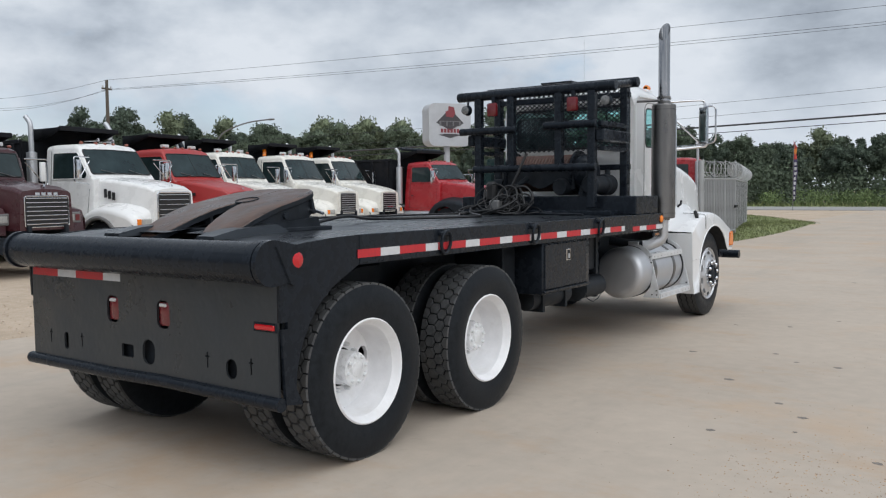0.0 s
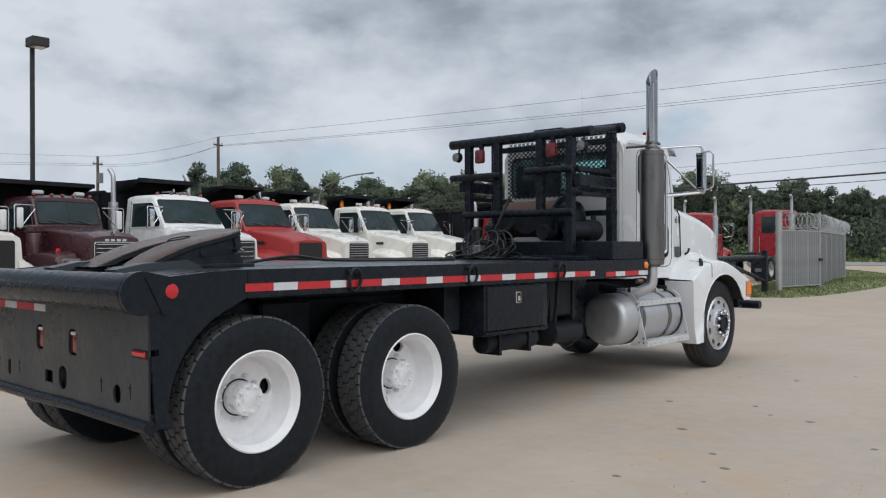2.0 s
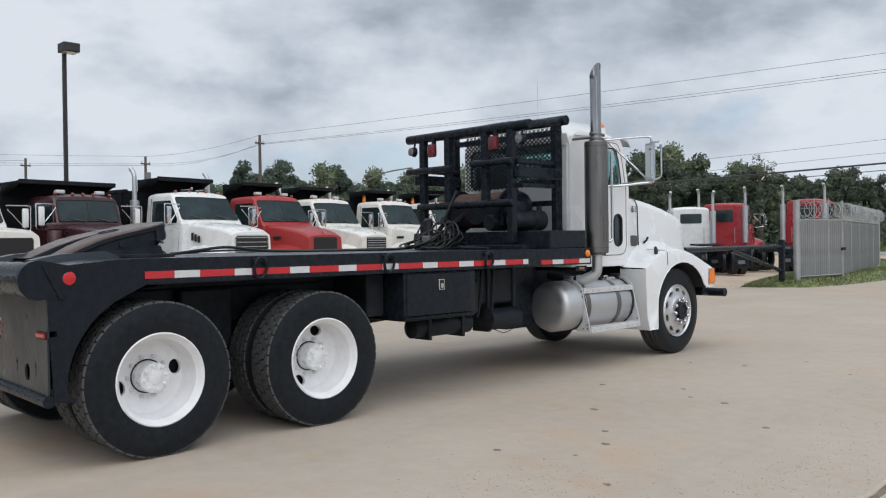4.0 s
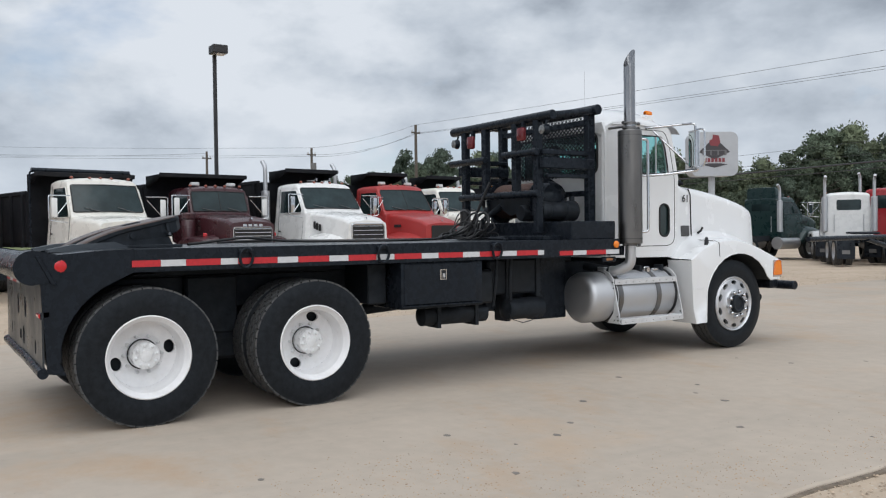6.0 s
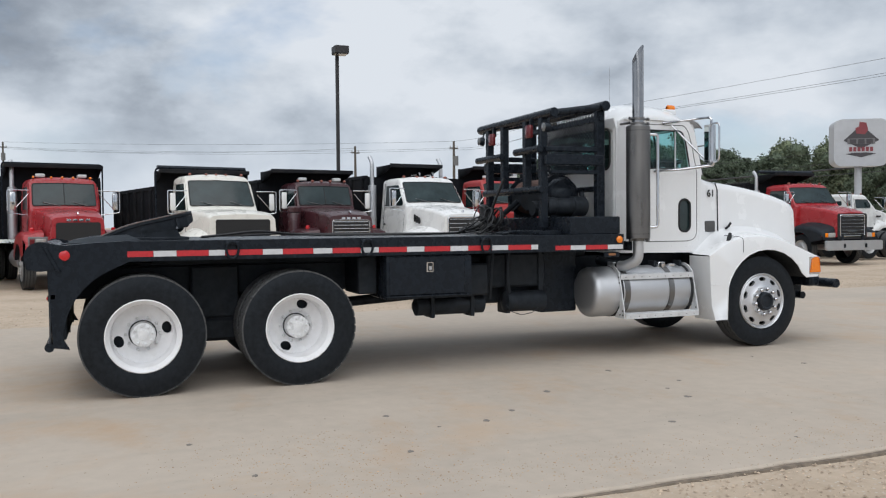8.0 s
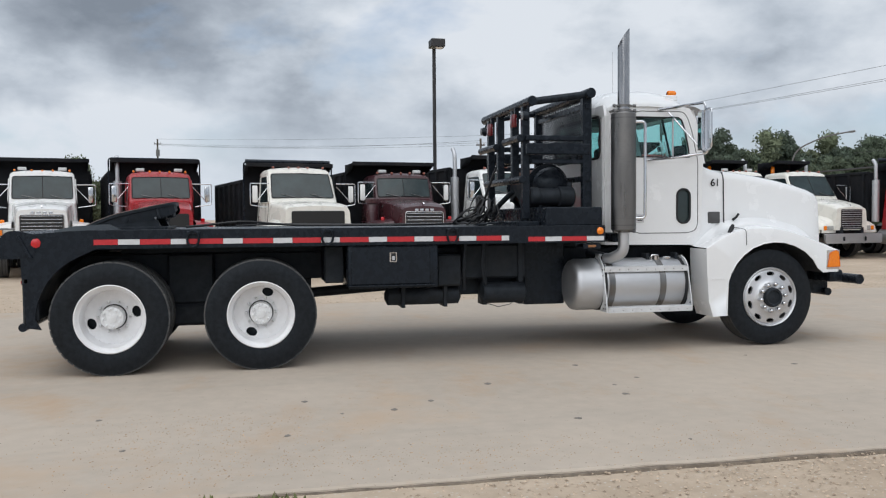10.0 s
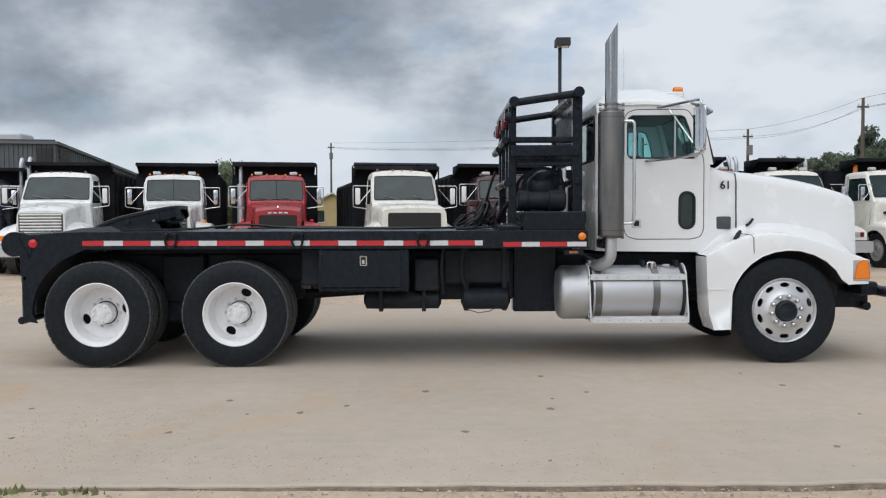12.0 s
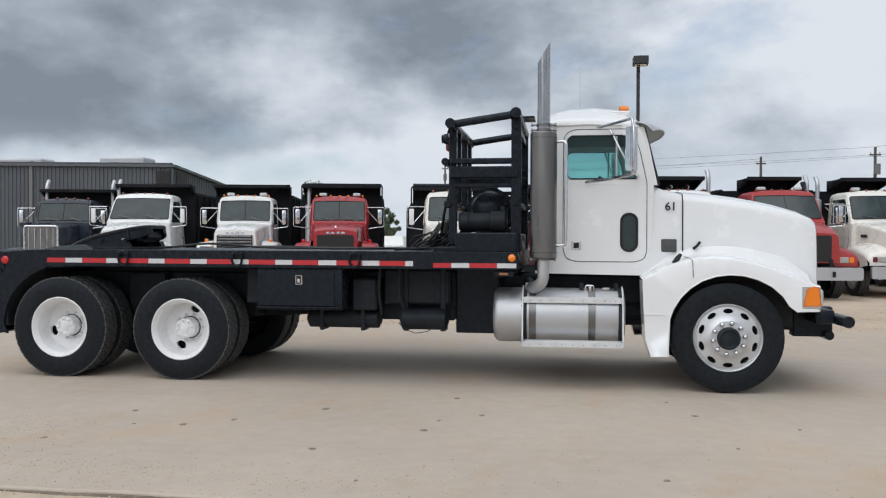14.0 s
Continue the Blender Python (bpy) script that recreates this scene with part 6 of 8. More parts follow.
def conventional(label, at, heading, roof_z, col, kind, opts=()):
    """A bonneted truck. at: the middle of the roof's front edge. It faces +y in its own frame, with the front axle below the origin."""
    o = set(opts)
    f = Vector((math.cos(radians(heading)), math.sin(radians(heading)), 0))
    S = {
        # axle to screen base, screen base z, screen top back-lean, cab half width, roof half width, bonnet nose y, nose z, nose half width
        "rd": dict(ws=-0.45, wz=1.98, lean=0.22, cw=0.88, rw=0.80, ny=1.22, nz=1.78, nw=0.60, bw=0.76, len=1.45, fz=1.22),
        "ch": dict(ws=-0.40, wz=2.03, lean=0.50, cw=1.02, rw=0.86, ny=1.18, nz=1.72, nw=0.64, bw=0.84, len=1.62, fz=1.22),
        "gr": dict(ws=-0.42, wz=2.05, lean=0.52, cw=1.03, rw=0.88, ny=1.16, nz=1.79, nw=0.62, bw=0.84, len=1.62, fz=1.26),
        "fo": dict(ws=-0.35, wz=1.93, lean=0.42, cw=0.97, rw=0.84, ny=1.05, nz=1.80, nw=0.84, bw=0.94, len=1.45, fz=1.20),
        "st": dict(ws=-0.40, wz=2.02, lean=0.52, cw=1.03, rw=0.88, ny=1.12, nz=1.78, nw=0.62, bw=0.82, len=1.55, fz=1.22),
        "kw": dict(ws=-0.62, wz=1.98, lean=0.16, cw=0.92, rw=0.80, ny=1.05, nz=1.86, nw=0.46, bw=0.56, len=1.35, fz=1.16),
    }[kind]
    top_y = S["ws"] - S["lean"]
    origin = Vector((at[0], at[1], at[2] if len(at) > 2 else -0.04)) - f * top_y
    T = thing("dump_truck" if "tractor" not in o else "tractor_truck", Matrix.Translation(origin) @ pose(0, 0, 0, 0, 0, heading - 90), label, "truck", "parked trucks in the yard")
    rz, ws, wz, cw, rw = roof_z, S["ws"], S["wz"], S["cw"], S["rw"]
    back = ws - S["len"]
    # cab
    bm = bmesh.new()
    rows = [section(back, cw, rw - 0.04, 0.95, rz - 0.10, 0.12, 5, 0.03), section(back + 0.06, cw, rw, 0.95, rz - 0.03, 0.12, 5, 0.04), section(back + 0.3, cw, rw, 0.95, rz, 0.12, 5, 0.045), section(top_y - 0.12, cw, rw, 0.95, rz, 0.12, 5, 0.045), section(top_y, cw, rw, 0.95, rz - 0.05, 0.10, 5, 0.03)]
    rows.append(section(ws, cw, cw - 0.06, 0.95, wz, 0.06, 5, 0.015))
    rows.append(section(ws + 0.06, cw - 0.02, cw - 0.10, 0.95, wz - 0.03, 0.06, 5, 0.015))
    skin(bm, rows)
    cab = part("cab", bm, col, T)
    # windscreen set on the slope, split by a bar
    dirv = Vector((0, ws - top_y, wz - (rz - 0.05)))
    nrm = Vector((0, -dirv.z, dirv.y)).normalized() * 0.012

    def on_screen(u, v):
        w = (rw - 0.07) * (1 - v) + (cw - 0.13) * v
        p = Vector((0, top_y, rz - 0.05)) + dirv * v
        return Vector((w * u, p.y, p.z)) + nrm + Vector((0, 0, 0.02 * (1 - u * u)))

    panes = ((-1, -0.007), (0.007, 1)) if "one_screen" not in o else ((-1, 1),)
    for u0, u1 in panes:
        bm = bmesh.new()
        skin(bm, [[on_screen(u0 + (u1 - u0) * j / 6, 0.13 + 0.76 * i / 4) for j in range(7)] for i in range(5)], closed=False)
        part("windscreen", bm, GLASS_DARK, cab, "dark reflecting windscreen")
    bm = bmesh.new()
    edge = [on_screen(-1, 0.12), on_screen(0, 0.12), on_screen(1, 0.12), on_screen(1, 0.9), on_screen(0, 0.9), on_screen(-1, 0.9), on_screen(-1, 0.12)]
    tube(bm, bend(edge, 0.06, 3), 0.014, 6)
    part("screen_seal", bm, GRILLE_DARK, cab)
    if len(panes) == 2:
        part("screen_bar", tubed([on_screen(0, 0.12), on_screen(0, 0.9)], 0.010, 6), GRILLE_DARK, cab)
    for u0, u1 in ((-0.75, -0.25), (0.15, 0.7)):
        part("wiper", tubed([on_screen(u0, 0.93) + nrm, on_screen(u1, 0.80) + nrm * 2], 0.008, 6), STEEL, cab)
    # side windows and doors
    for s in (-1, 1):
        def side_pt(y, z):
            t = (z - 0.95) / (rz - 0.95)
            x = cw + (rw - cw) * t
            return Vector((s * (x + 0.012), y, z))
        zb, zt = wz + 0.02, rz - 0.20
        yb = back + 0.30
        outline = [(yb, zb - 0.05), (ws - 0.08, zb - 0.05), (top_y + 0.02, zt), (yb, zt)]
        bm = bmesh.new()
        c = Vector((0, sum(p[0] for p in outline) / 4, sum(p[1] for p in outline) / 4))
        bm.faces.new([bm.verts.new(side_pt(*p)) for p in outline])
        part("side_window", bm, GLASS_DARK, cab, smooth=False)
        bm = tubed([side_pt(*p) for p in bend([(0, *q) for q in outline + outline[:1]], 0.05, 3) for p in ((p.y, p.z),)], 0.014, 6)
        part("window_frame", bm, col, cab)
        bm = tubed([side_pt(*p) for p in ((yb - 0.05, zt + 0.05), (yb - 0.05, 1.05), (ws - 0.1, 1.05), (ws - 0.03, zb))], 0.006, 5)
        part("door_gap", bm, GRILLE_DARK, cab)
        part("door_handle", boxed(s * (cw + 0.005) - 0.012, s * (cw + 0.005) + 0.012, yb + 0.05, yb + 0.15, 1.50, 1.54, 0.004), GRILLE_DARK, cab)
        # mirror on its arms
        mx, my = s * (cw + 0.32), ws + 0.05
        mir = part("mirror", boxed(mx - 0.065, mx + 0.065, my - 0.035, my + 0.035, wz - 0.03, wz + 0.40, 0.02, 2), P_WHITE if "white_mirror" in o else CHROME, T)
        part("mirror_glass", boxed(mx - 0.056, mx + 0.056, my - 0.043, my - 0.036, wz, wz + 0.38), GLASS_DARK, mir)
        bm = tubed(bend([(s * (cw - 0.06), ws - 0.05, wz + 0.46), (mx + s * 0.12, my, wz + 0.46), (mx + s * 0.12, my, wz - 0.10), (s * cw, ws, wz - 0.16)], 0.05), 0.014, 7)
        tube(bm, [(s * (cw - 0.05), ws - 0.02, wz + 0.38), (mx, my, wz - 0.05)], 0.010, 6)
        part("mirror_arm", bm, CHROME, T)
    # bonnet
    ny, nz, nw, bw = S["ny"], S["nz"], S["nw"], S["bw"]
    bm = bmesh.new()
    rows = []
    for k in range(8):
        t = k / 7
        y = ws + 0.03 + (ny - ws - 0.03) * t
        z = (wz - 0.03) + (nz - wz + 0.03) * (t ** 1.5 if kind != "kw" else t)
        w = bw + (nw - bw) * t
        r = 0.10 if kind != "fo" else 0.13
        rows.append(section(y, w + 0.02, w - 0.02, 0.95 if kind != "kw" else 0.9, z - (0.05 if k == 7 else 0), r, 5, 0.04))
    skin(bm, rows)
    bonnet = part("bonnet", bm, col, T)
    # grille
    gw = {"rd": 0.50, "ch": 0.44, "gr": 0.50, "fo": 0.68, "st": 0.56, "kw": 0.44}[kind]
    g0, g1 = {"rd": (1.02, 1.62), "ch": (0.98, 1.64), "gr": (1.0, 1.68), "fo": (0.98, 1.66), "st": (1.12, 1.69), "kw": (0.88, 1.83)}[kind]
    bm = bmesh.new()
    gy = ny + 0.004
    plate(bm, rounded(-gw, gw, g0, g1, 0.05), (), gy, 0.012, "y")
    if "black_wings" in o:
        plate(bm, rounded(-gw - 0.12, gw + 0.12, g0 - 0.12, g1 + 0.06, 0.06), (), gy - 0.008, 0.012, "y")
    grille = part("grille", bm, GRILLE_DARK if "grey_grille" not in o else STEEL, T, smooth=False)
    bars = CHROME if kind in ("gr", "kw") or "bright_grille" in o else (col if kind == "st" else ALU)
    if kind == "kw":
        for k in range(5):
            x = -gw + 2 * gw * (k + 0.5) / 5
            part("grille_bar", boxed(x - 0.008, x + 0.008, gy + 0.012, gy + 0.022, g0 + 0.03, g1 - 0.03), CHROME, grille, smooth=False)
        ol = rounded(-gw - 0.03, gw + 0.03, g0 - 0.03, g1 + 0.03, 0.06)
        part("grille_surround", tubed([(x, gy + 0.01, z) for x, z in ol + ol[:1]], 0.03, 8), CHROME, grille)
    elif "no_bars" not in o:
        n = {"rd": 7, "ch": 9, "gr": 6, "fo": 4, "st": 7}[kind]
        bh = 0.024 if kind == "st" else 0.010
        for k in range(n):
            z = g0 + (g1 - g0) * (k + 0.6) / n
            part("grille_bar", boxed(-gw + 0.03, gw - 0.03, gy + 0.008, gy + 0.024, z - bh, z + bh, 0.004), bars, grille, smooth=False)
        if kind in ("gr", "rd"):
            ol = rounded(-gw - 0.01, gw + 0.01, g0 - 0.01, g1 + 0.01, 0.06)
            part("grille_surround", tubed([(x, gy + 0.008, z) for x, z in ol + ol[:1]], 0.022 if kind == "gr" else 0.012, 8), CHROME if kind == "gr" or "bright_grille" in o else GRILLE_DARK, grille)
    if kind in ("rd", "ch", "gr"):
        # a small bright mascot and a plain badge bar
        bm = bmesh.new()
        skin(bm, [[Vector((a, ny - 0.10 + y, nz + 0.01 + z)) for a in (-0.018, 0.018)] for y, z in ((-0.08, 0.0), (-0.02, 0.05), (0.04, 0.075), (0.06, 0.03), (0.02, 0.0))], closed=False)
        part("bonnet_mascot", bm, CHROME, T)
        zz = g1 + 0.055 if kind == "rd" else g0 + 0.16
        if kind == "rd":
            for q in (-0.21, -0.07, 0.07, 0.21):
                part("badge_bar", boxed(q - 0.05, q + 0.05, ny + 0.005, ny + 0.016, zz - 0.028, zz + 0.028, 0.006), CHROME, grille)
        elif "no_bars" not in o:
            part("badge_bar", boxed(-0.20, 0.20, gy + 0.022, gy + 0.03, zz - 0.025, zz + 0.025, 0.004), CHROME, grille)
    # wings
    fcol = UNDER if "black_wings" in o else col
    for s in (-1, 1):
        R = 0.60
        bm = bmesh.new()
        n = 14
        if kind in ("rd", "kw"):
            outer, inner = 1.17, bw - 0.05
            tops = [(-0.78, 0.90), (-0.64, 1.16), (-0.46, 1.32), (-0.1, 1.39), (0.3, 1.40), (0.62, 1.39), (0.86, 1.33)] if kind == "rd" else [(-0.78, 0.86), (-0.62, 1.06), (-0.42, 1.16), (-0.1, 1.20), (0.3, 1.21), (0.62, 1.20), (0.86, 1.16)]
            fr = 0.92
        else:
            outer, inner = 1.19, nw - 0.08
            tops = [(-0.78, 0.82), (-0.66, 1.02), (-0.48, 1.18), (-0.22, 1.30), (0.12, 1.33), (0.5, 1.29), (0.85, 1.20), (1.02, 1.12)]
            fr = 1.08
        if "low_wings" in o:
            tops = [(y, z - 0.1) for y, z in tops]
        rise = 0.10 if kind not in ("rd", "kw") else 0.03
        rows = []
        for y, z in tops:
            g = [(outer, z - 0.10), (outer - 0.01, z - 0.05), (outer - 0.05, z), (outer - 0.14, z + rise * 0.4), ((outer + inner) / 2, z + rise), (inner, z + rise * 2.0)]
            rows.append([Vector((s * x, y, zz)) for x, zz in g])
        rows.append([Vector((s * min(x, outer - 0.06), fr, zz - 0.10)) for x, zz in g])
        rows.append([Vector((s * min(x, outer - 0.04), fr, 0.86)) for x, zz in g])
        skin(bm, rows, closed=False)
        # side skin with the wheel arch
        arcp = [(R * math.cos(radians(a)), 0.52 + R * math.sin(radians(a))) for a in range(18, 168, 12)]
        outl = [(y, z - 0.10) for y, z in tops] + [(fr, tops[-1][1] - 0.2), (fr, 0.86), (0.60, 0.80)] + arcp
        vs = [bm.verts.new((s * outer, y, z)) for y, z in outl]
        es = [bm.edges.new((vs[i], vs[(i + 1) % len(vs)])) for i in range(len(vs))]
        bmesh.ops.triangle_fill(bm, edges=es, use_beauty=True)
        wing = part("wing", bm, fcol, T, angle=40)
        bm = bmesh.new()
        skin(bm, [[Vector((s * x, y, z)) for x in (outer - 0.002, 0.6)] for y, z in arcp], closed=False)
        part("arch_liner", bm, UNDER, wing)
        if "dark_arch" in o:
            part("arch_lip", tubed([(s * outer, y, z) for y, z in arcp], 0.045, 8), GREY_PLASTIC, wing)
        lz = 1.02 if kind != "rd" else 1.17
        xa, xb = (0.62, 0.92) if kind not in ("rd",) else (0.66, 0.90)
        if kind == "rd":
            part("lamp_bezel", boxed(min(s * (xa - 0.05), s * (xb + 0.16)), max(s * (xa - 0.05), s * (xb + 0.16)), fr - 0.03, fr + 0.012, lz - 0.12, lz + 0.12, 0.02), GREY_PLASTIC, wing)
        lamp = part("headlamp", boxed(min(s * xa, s * xb), max(s * xa, s * xb), fr - 0.02, fr + 0.025, lz - 0.075, lz + 0.075, 0.02), HEADLAMP, wing, "rectangular headlamp")
        part("turn_lamp", boxed(min(s * (xb + 0.01), s * (xb + 0.13)), max(s * (xb + 0.01), s * (xb + 0.13)), fr - 0.02, fr + 0.02, lz - 0.07, lz + 0.07, 0.012), ORANGE if "red_turn" not in o else DARK_RED, wing)
        if kind == "rd":
            part("wing_lamp", boxed(s * 0.93 - 0.05, s * 0.93 + 0.05, 0.55, 0.61, 1.40, 1.50, 0.02), ORANGE if "red_turn" not in o else RED_LENS, wing)
        add_wheel(T, s * 1.10, 0.0, s)
        for k in range(2):
            add_wheel(T, s * 1.21, -5.0 - 1.36 * k + (0.6 if "tractor" in o else 0), s, True)
        part("fuel_tank", tubed([(s * 0.86, back - 0.1, 0.72), (s * 0.86, ws - 0.35, 0.72)], 0.27, 24), ALU, T)
    # bumper
    bm = bmesh.new()
    plate(bm, rounded(-1.18, 1.18, 0.52, 0.84, 0.06), (), S["ny"] + 0.04, 0.10, "y")
    bump_mat = ALU if "chrome_bumper" in o else (ALU if "grey_bumper" in o else BLACK)
    part("bumper", bm, bump_mat, T, smooth=False)
    for x in (-0.45, 0.45):
        part("tow_hook", boxed(x - 0.04, x + 0.04, S["ny"] + 0.14, S["ny"] + 0.18, 0.60, 0.74, 0.015), UNDER, T)
    for s in (-1, 1):
        part("chassis_rail", boxed(s * 0.43 - 0.04, s * 0.43 + 0.04, -6.9 if "tractor" not in o else -6.2, S["ny"] + 0.05, 0.80, 1.04), UNDER, T)
    # roof lamps
    for x in (-0.68, -0.26, 0.0, 0.26, 0.68):
        bm = bmesh.new()
        turned(bm, [(-0.05, 0.018), (-0.04, 0.030), (0.02, 0.032), (0.038, 0.022), (0.042, 0.0)], 12, (x, top_y - 0.10, rz + 0.04), "y")
        part("roof_lamp", bm, ORANGE if "amber_top" in o else material_lamp, cab)
    if "strobes" in o:
        for x in (-0.50, 0.50):
            lamp = part("strobe", boxed(x - 0.11, x + 0.11, top_y - 0.32, top_y - 0.18, rz + 0.045, rz + 0.135, 0.02), LENS, cab, "white rectangular roof strobe")
            part("strobe_foot", boxed(x - 0.05, x + 0.05, top_y - 0.30, top_y - 0.20, rz + 0.02, rz + 0.08), BLACK, lamp)
    if "horns" in o:
        for x in (-0.25, 0.20):
            bm = bmesh.new()
            turned(bm, [(0.0, 0.055), (-0.05, 0.03), (-0.35, 0.018), (-0.45, 0.018)], 14, (x, top_y - 0.1, rz + 0.12), "y")
            part("air_horn", bm, CHROME, cab)
    if "beacon" in o:
        bm = bmesh.new()
        turned(bm, [(rz + 0.02, 0.07), (rz + 0.22, 0.065), (rz + 0.26, 0.04), (rz + 0.27, 0.0)], 16, (0.55, back + 0.1, 0), "z")
        part("beacon", bm, ORANGE, cab, "amber roof beacon")
    # stacks behind the cab
    for tag, s in (("stack_r", 1), ("stack_l", -1)):
        if tag in o:
            x, y = s * (cw + (0.0 if "tractor" in o else 0.14)), back - 0.12
            part("muffler", tubed([(x, y, 1.2), (x, y, 1.22), (x, y, rz - 0.18), (x, y, rz - 0.16)], [0.07, 0.12, 0.12, 0.07], 20), ALU, T, "dull aluminium exhaust muffler")
            tip = rz + (0.52 if "tall" in o else 0.36)
            part("stack_pipe", tubed(bend([(x, y, rz - 0.17), (x, y, tip), (x, y - 0.16, tip + 0.16)], 0.14, 5), 0.06, 14), ALU, T)
    if "cleaner" in o:
        x, y = (cw + 0.12), ws + 0.25
        bm = bmesh.new()
        turned(bm, [(1.15, 0.0), (1.15, 0.14), (1.18, 0.165), (1.80, 0.165), (1.84, 0.15), (1.86, 0.10), (1.86, 0.185), (1.97, 0.19), (2.0, 0.16), (2.02, 0.0)], 24, (x, y, 0), "z")
        part("air_cleaner", bm, col, T, "upright cylindrical air cleaner")
    if "snorkel" in o:
        bm = tubed(bend([(-(cw + 0.02), back + 0.05, 1.6), (-(cw + 0.02), back + 0.02, rz + 0.05), (-(cw + 0.02), back - 0.12, rz + 0.32)], 0.1), 0.07, 12)
        part("intake_snorkel", bm, BLACK, T)
    if "vents" in o:
        for s in (-1, 1):
            for k in range(3):
                y = 0.02 + k * 0.13 - 0.45 + 0.25
                part("bonnet_vent", boxed(s * (bw - 0.02) - 0.012, s * (bw - 0.02) + 0.02, y, y + 0.085, 1.58 - 0.03 * k, 1.78 - 0.04 * k, 0.01), GRILLE_DARK, bonnet)
    elif kind == "ch":
        for s in (-1, 1):
            part("bonnet_vent", boxed(s * (bw - 0.03) - 0.012, s * (bw - 0.03) + 0.02, -0.10, 0.22, 1.60, 1.68, 0.01), GRILLE_DARK, bonnet)
    if "fairing" in o:
        bm = bmesh.new()
        rows = []
        for y, h, w in ((back + 0.02, 0.46, 0.72), (back + 0.10, 0.47, 0.74), (back + 0.45, 0.36, 0.70), (back + 0.85, 0.17, 0.60), (back + 1.05, 0.02, 0.50)):
            rows.append([Vector((w * x, y, rz - 0.02 + h * z)) for x, z in ((-1, 0), (-1, 0.75), (-0.9, 0.97), (0, 1.0), (0.9, 0.97), (1, 0.75), (1, 0))])
        skin(bm, rows)
        part("roof_fairing", bm, col, cab, "curved roof wind fairing")
    if "tractor" in o:
        part("fifth_wheel_plate", boxed(-0.45, 0.45, -5.4, -4.6, 1.12, 1.20, 0.03), UNDER, T)
        for s in (-1, 1):
            part("mud_flap", boxed(s * 0.90 - 0.30, s * 0.90 + 0.30, -6.45, -6.43, 0.25, 0.95, 0.005), BLACK_MATT, T)
            part("flap_mark", boxed(s * 0.90 - 0.13, s * 0.90 + 0.13, -6.456, -6.45, 0.42, 0.56), GREY_PLASTIC, T)
            part("grab_rail", tubed([(s * 0.55, back - 0.05, 1.2), (s * 0.55, back - 0.05, 1.9)], 0.015, 8), ALU, T)
        bm = bmesh.new()
        plate(bm, rounded(-0.46, 0.46, wz + 0.10, rz - 0.28, 0.06), (), back - 0.012, 0.012, "y")
        part("rear_window", bm, GLASS_DARK, cab, smooth=False)
        return T
    # dump body with a shield over the cab
    y1, y0, hw, z0, z1 = back - 0.45, back - 5.0, 1.20, 1.20, rz + (0.05 if kind != "fo" else -0.32)
    body_mat = BODY_BLACK
    lean = 0.10
    body = part("dump_floor", boxed(-hw, hw, y0, y1, z0, z0 + 0.10), body_mat, T)
    for s in (-1, 1):
        bm = bmesh.new()
        box(bm, s * hw - 0.03, s * hw + 0.03, y0, y1, z0 + 0.1, z1, 0.008)
        box(bm, s * hw - 0.06, s * hw + 0.06, y0, y1, z1 - 0.02, z1 + 0.09, 0.02)
        side = part("dump_side", bm, body_mat, T)
        for k in range(6):
            yy = y0 + 0.3 + k * (y1 - y0 - 0.5) / 5
            part("side_rib", boxed(s * (hw + 0.065) - 0.035, s * (hw + 0.065) + 0.035, yy - 0.05, yy + 0.05, z0, z1, 0.01), body_mat, side)
    zt = rz + (0.36 if "high_body" in o else 0.36 if kind in ("ch", "gr") else 0.12 if kind == "fo" else 0.30)
    # the shields of the newer bodies are narrow, over a lower headboard
    narrow = kind in ("ch", "gr")
    sw = 0.74 if kind == "ch" else 0.86 if narrow else hw
    bm = bmesh.new()
    box(bm, -hw, hw, y1 - 0.03, y1 + 0.03, z0, rz + 0.10 if narrow else zt + 0.05, 0.008)
    if narrow:
        box(bm, -sw, sw, y1 - 0.028, y1 + 0.028, rz + 0.10, zt + 0.05, 0.008)
    part("headboard", bm, body_mat, T)
    bm = bmesh.new()
    reach = 0.95 if "long_shield" in o else 0.55
    # the shield: a sloped sheet with turned-down sides and a raised front lip
    skin(bm, [[Vector((-sw, y1, zt - 0.26)), Vector((-sw, y1, zt + 0.04)), Vector((0, y1, zt + 0.06)), Vector((sw, y1, zt + 0.04)), Vector((sw, y1, zt - 0.26))],
              [Vector((-sw + 0.02, y1 + reach * 0.6, zt - 0.14)), Vector((-sw, y1 + reach * 0.6, zt + 0.05)), Vector((0, y1 + reach * 0.6, zt + 0.07)), Vector((sw, y1 + reach * 0.6, zt + 0.05)), Vector((sw - 0.02, y1 + reach * 0.6, zt - 0.14))],
              [Vector((-sw, y1 + reach, zt + 0.0)), Vector((-sw, y1 + reach, zt + 0.06)), Vector((0, y1 + reach, zt + 0.08)), Vector((sw, y1 + reach, zt + 0.06)), Vector((sw, y1 + reach, zt + 0.0))]], closed=False)
    sh = part("cab_shield", bm, body_mat, T, "black sheet-steel shield reaching over the cab")
    m = sh.modifiers.new("thickness", "SOLIDIFY")
    m.thickness = 0.03
    part("shield_lip", boxed(-sw - 0.02, sw + 0.02, y1 + reach - 0.03, y1 + reach + 0.03, zt - 0.02, zt + 0.09, 0.015), body_mat, T)
    if "hoop" in o:
        part("tarp_hoop", tubed(bend([(-hw - 0.05, y1 + 0.3, z0), (-hw - 0.05, y1 + 0.3, zt + 0.12), (hw + 0.05, y1 + 0.3, zt + 0.12), (hw + 0.05, y1 + 0.3, z0)], 0.1), 0.022, 8), BLACK, T)
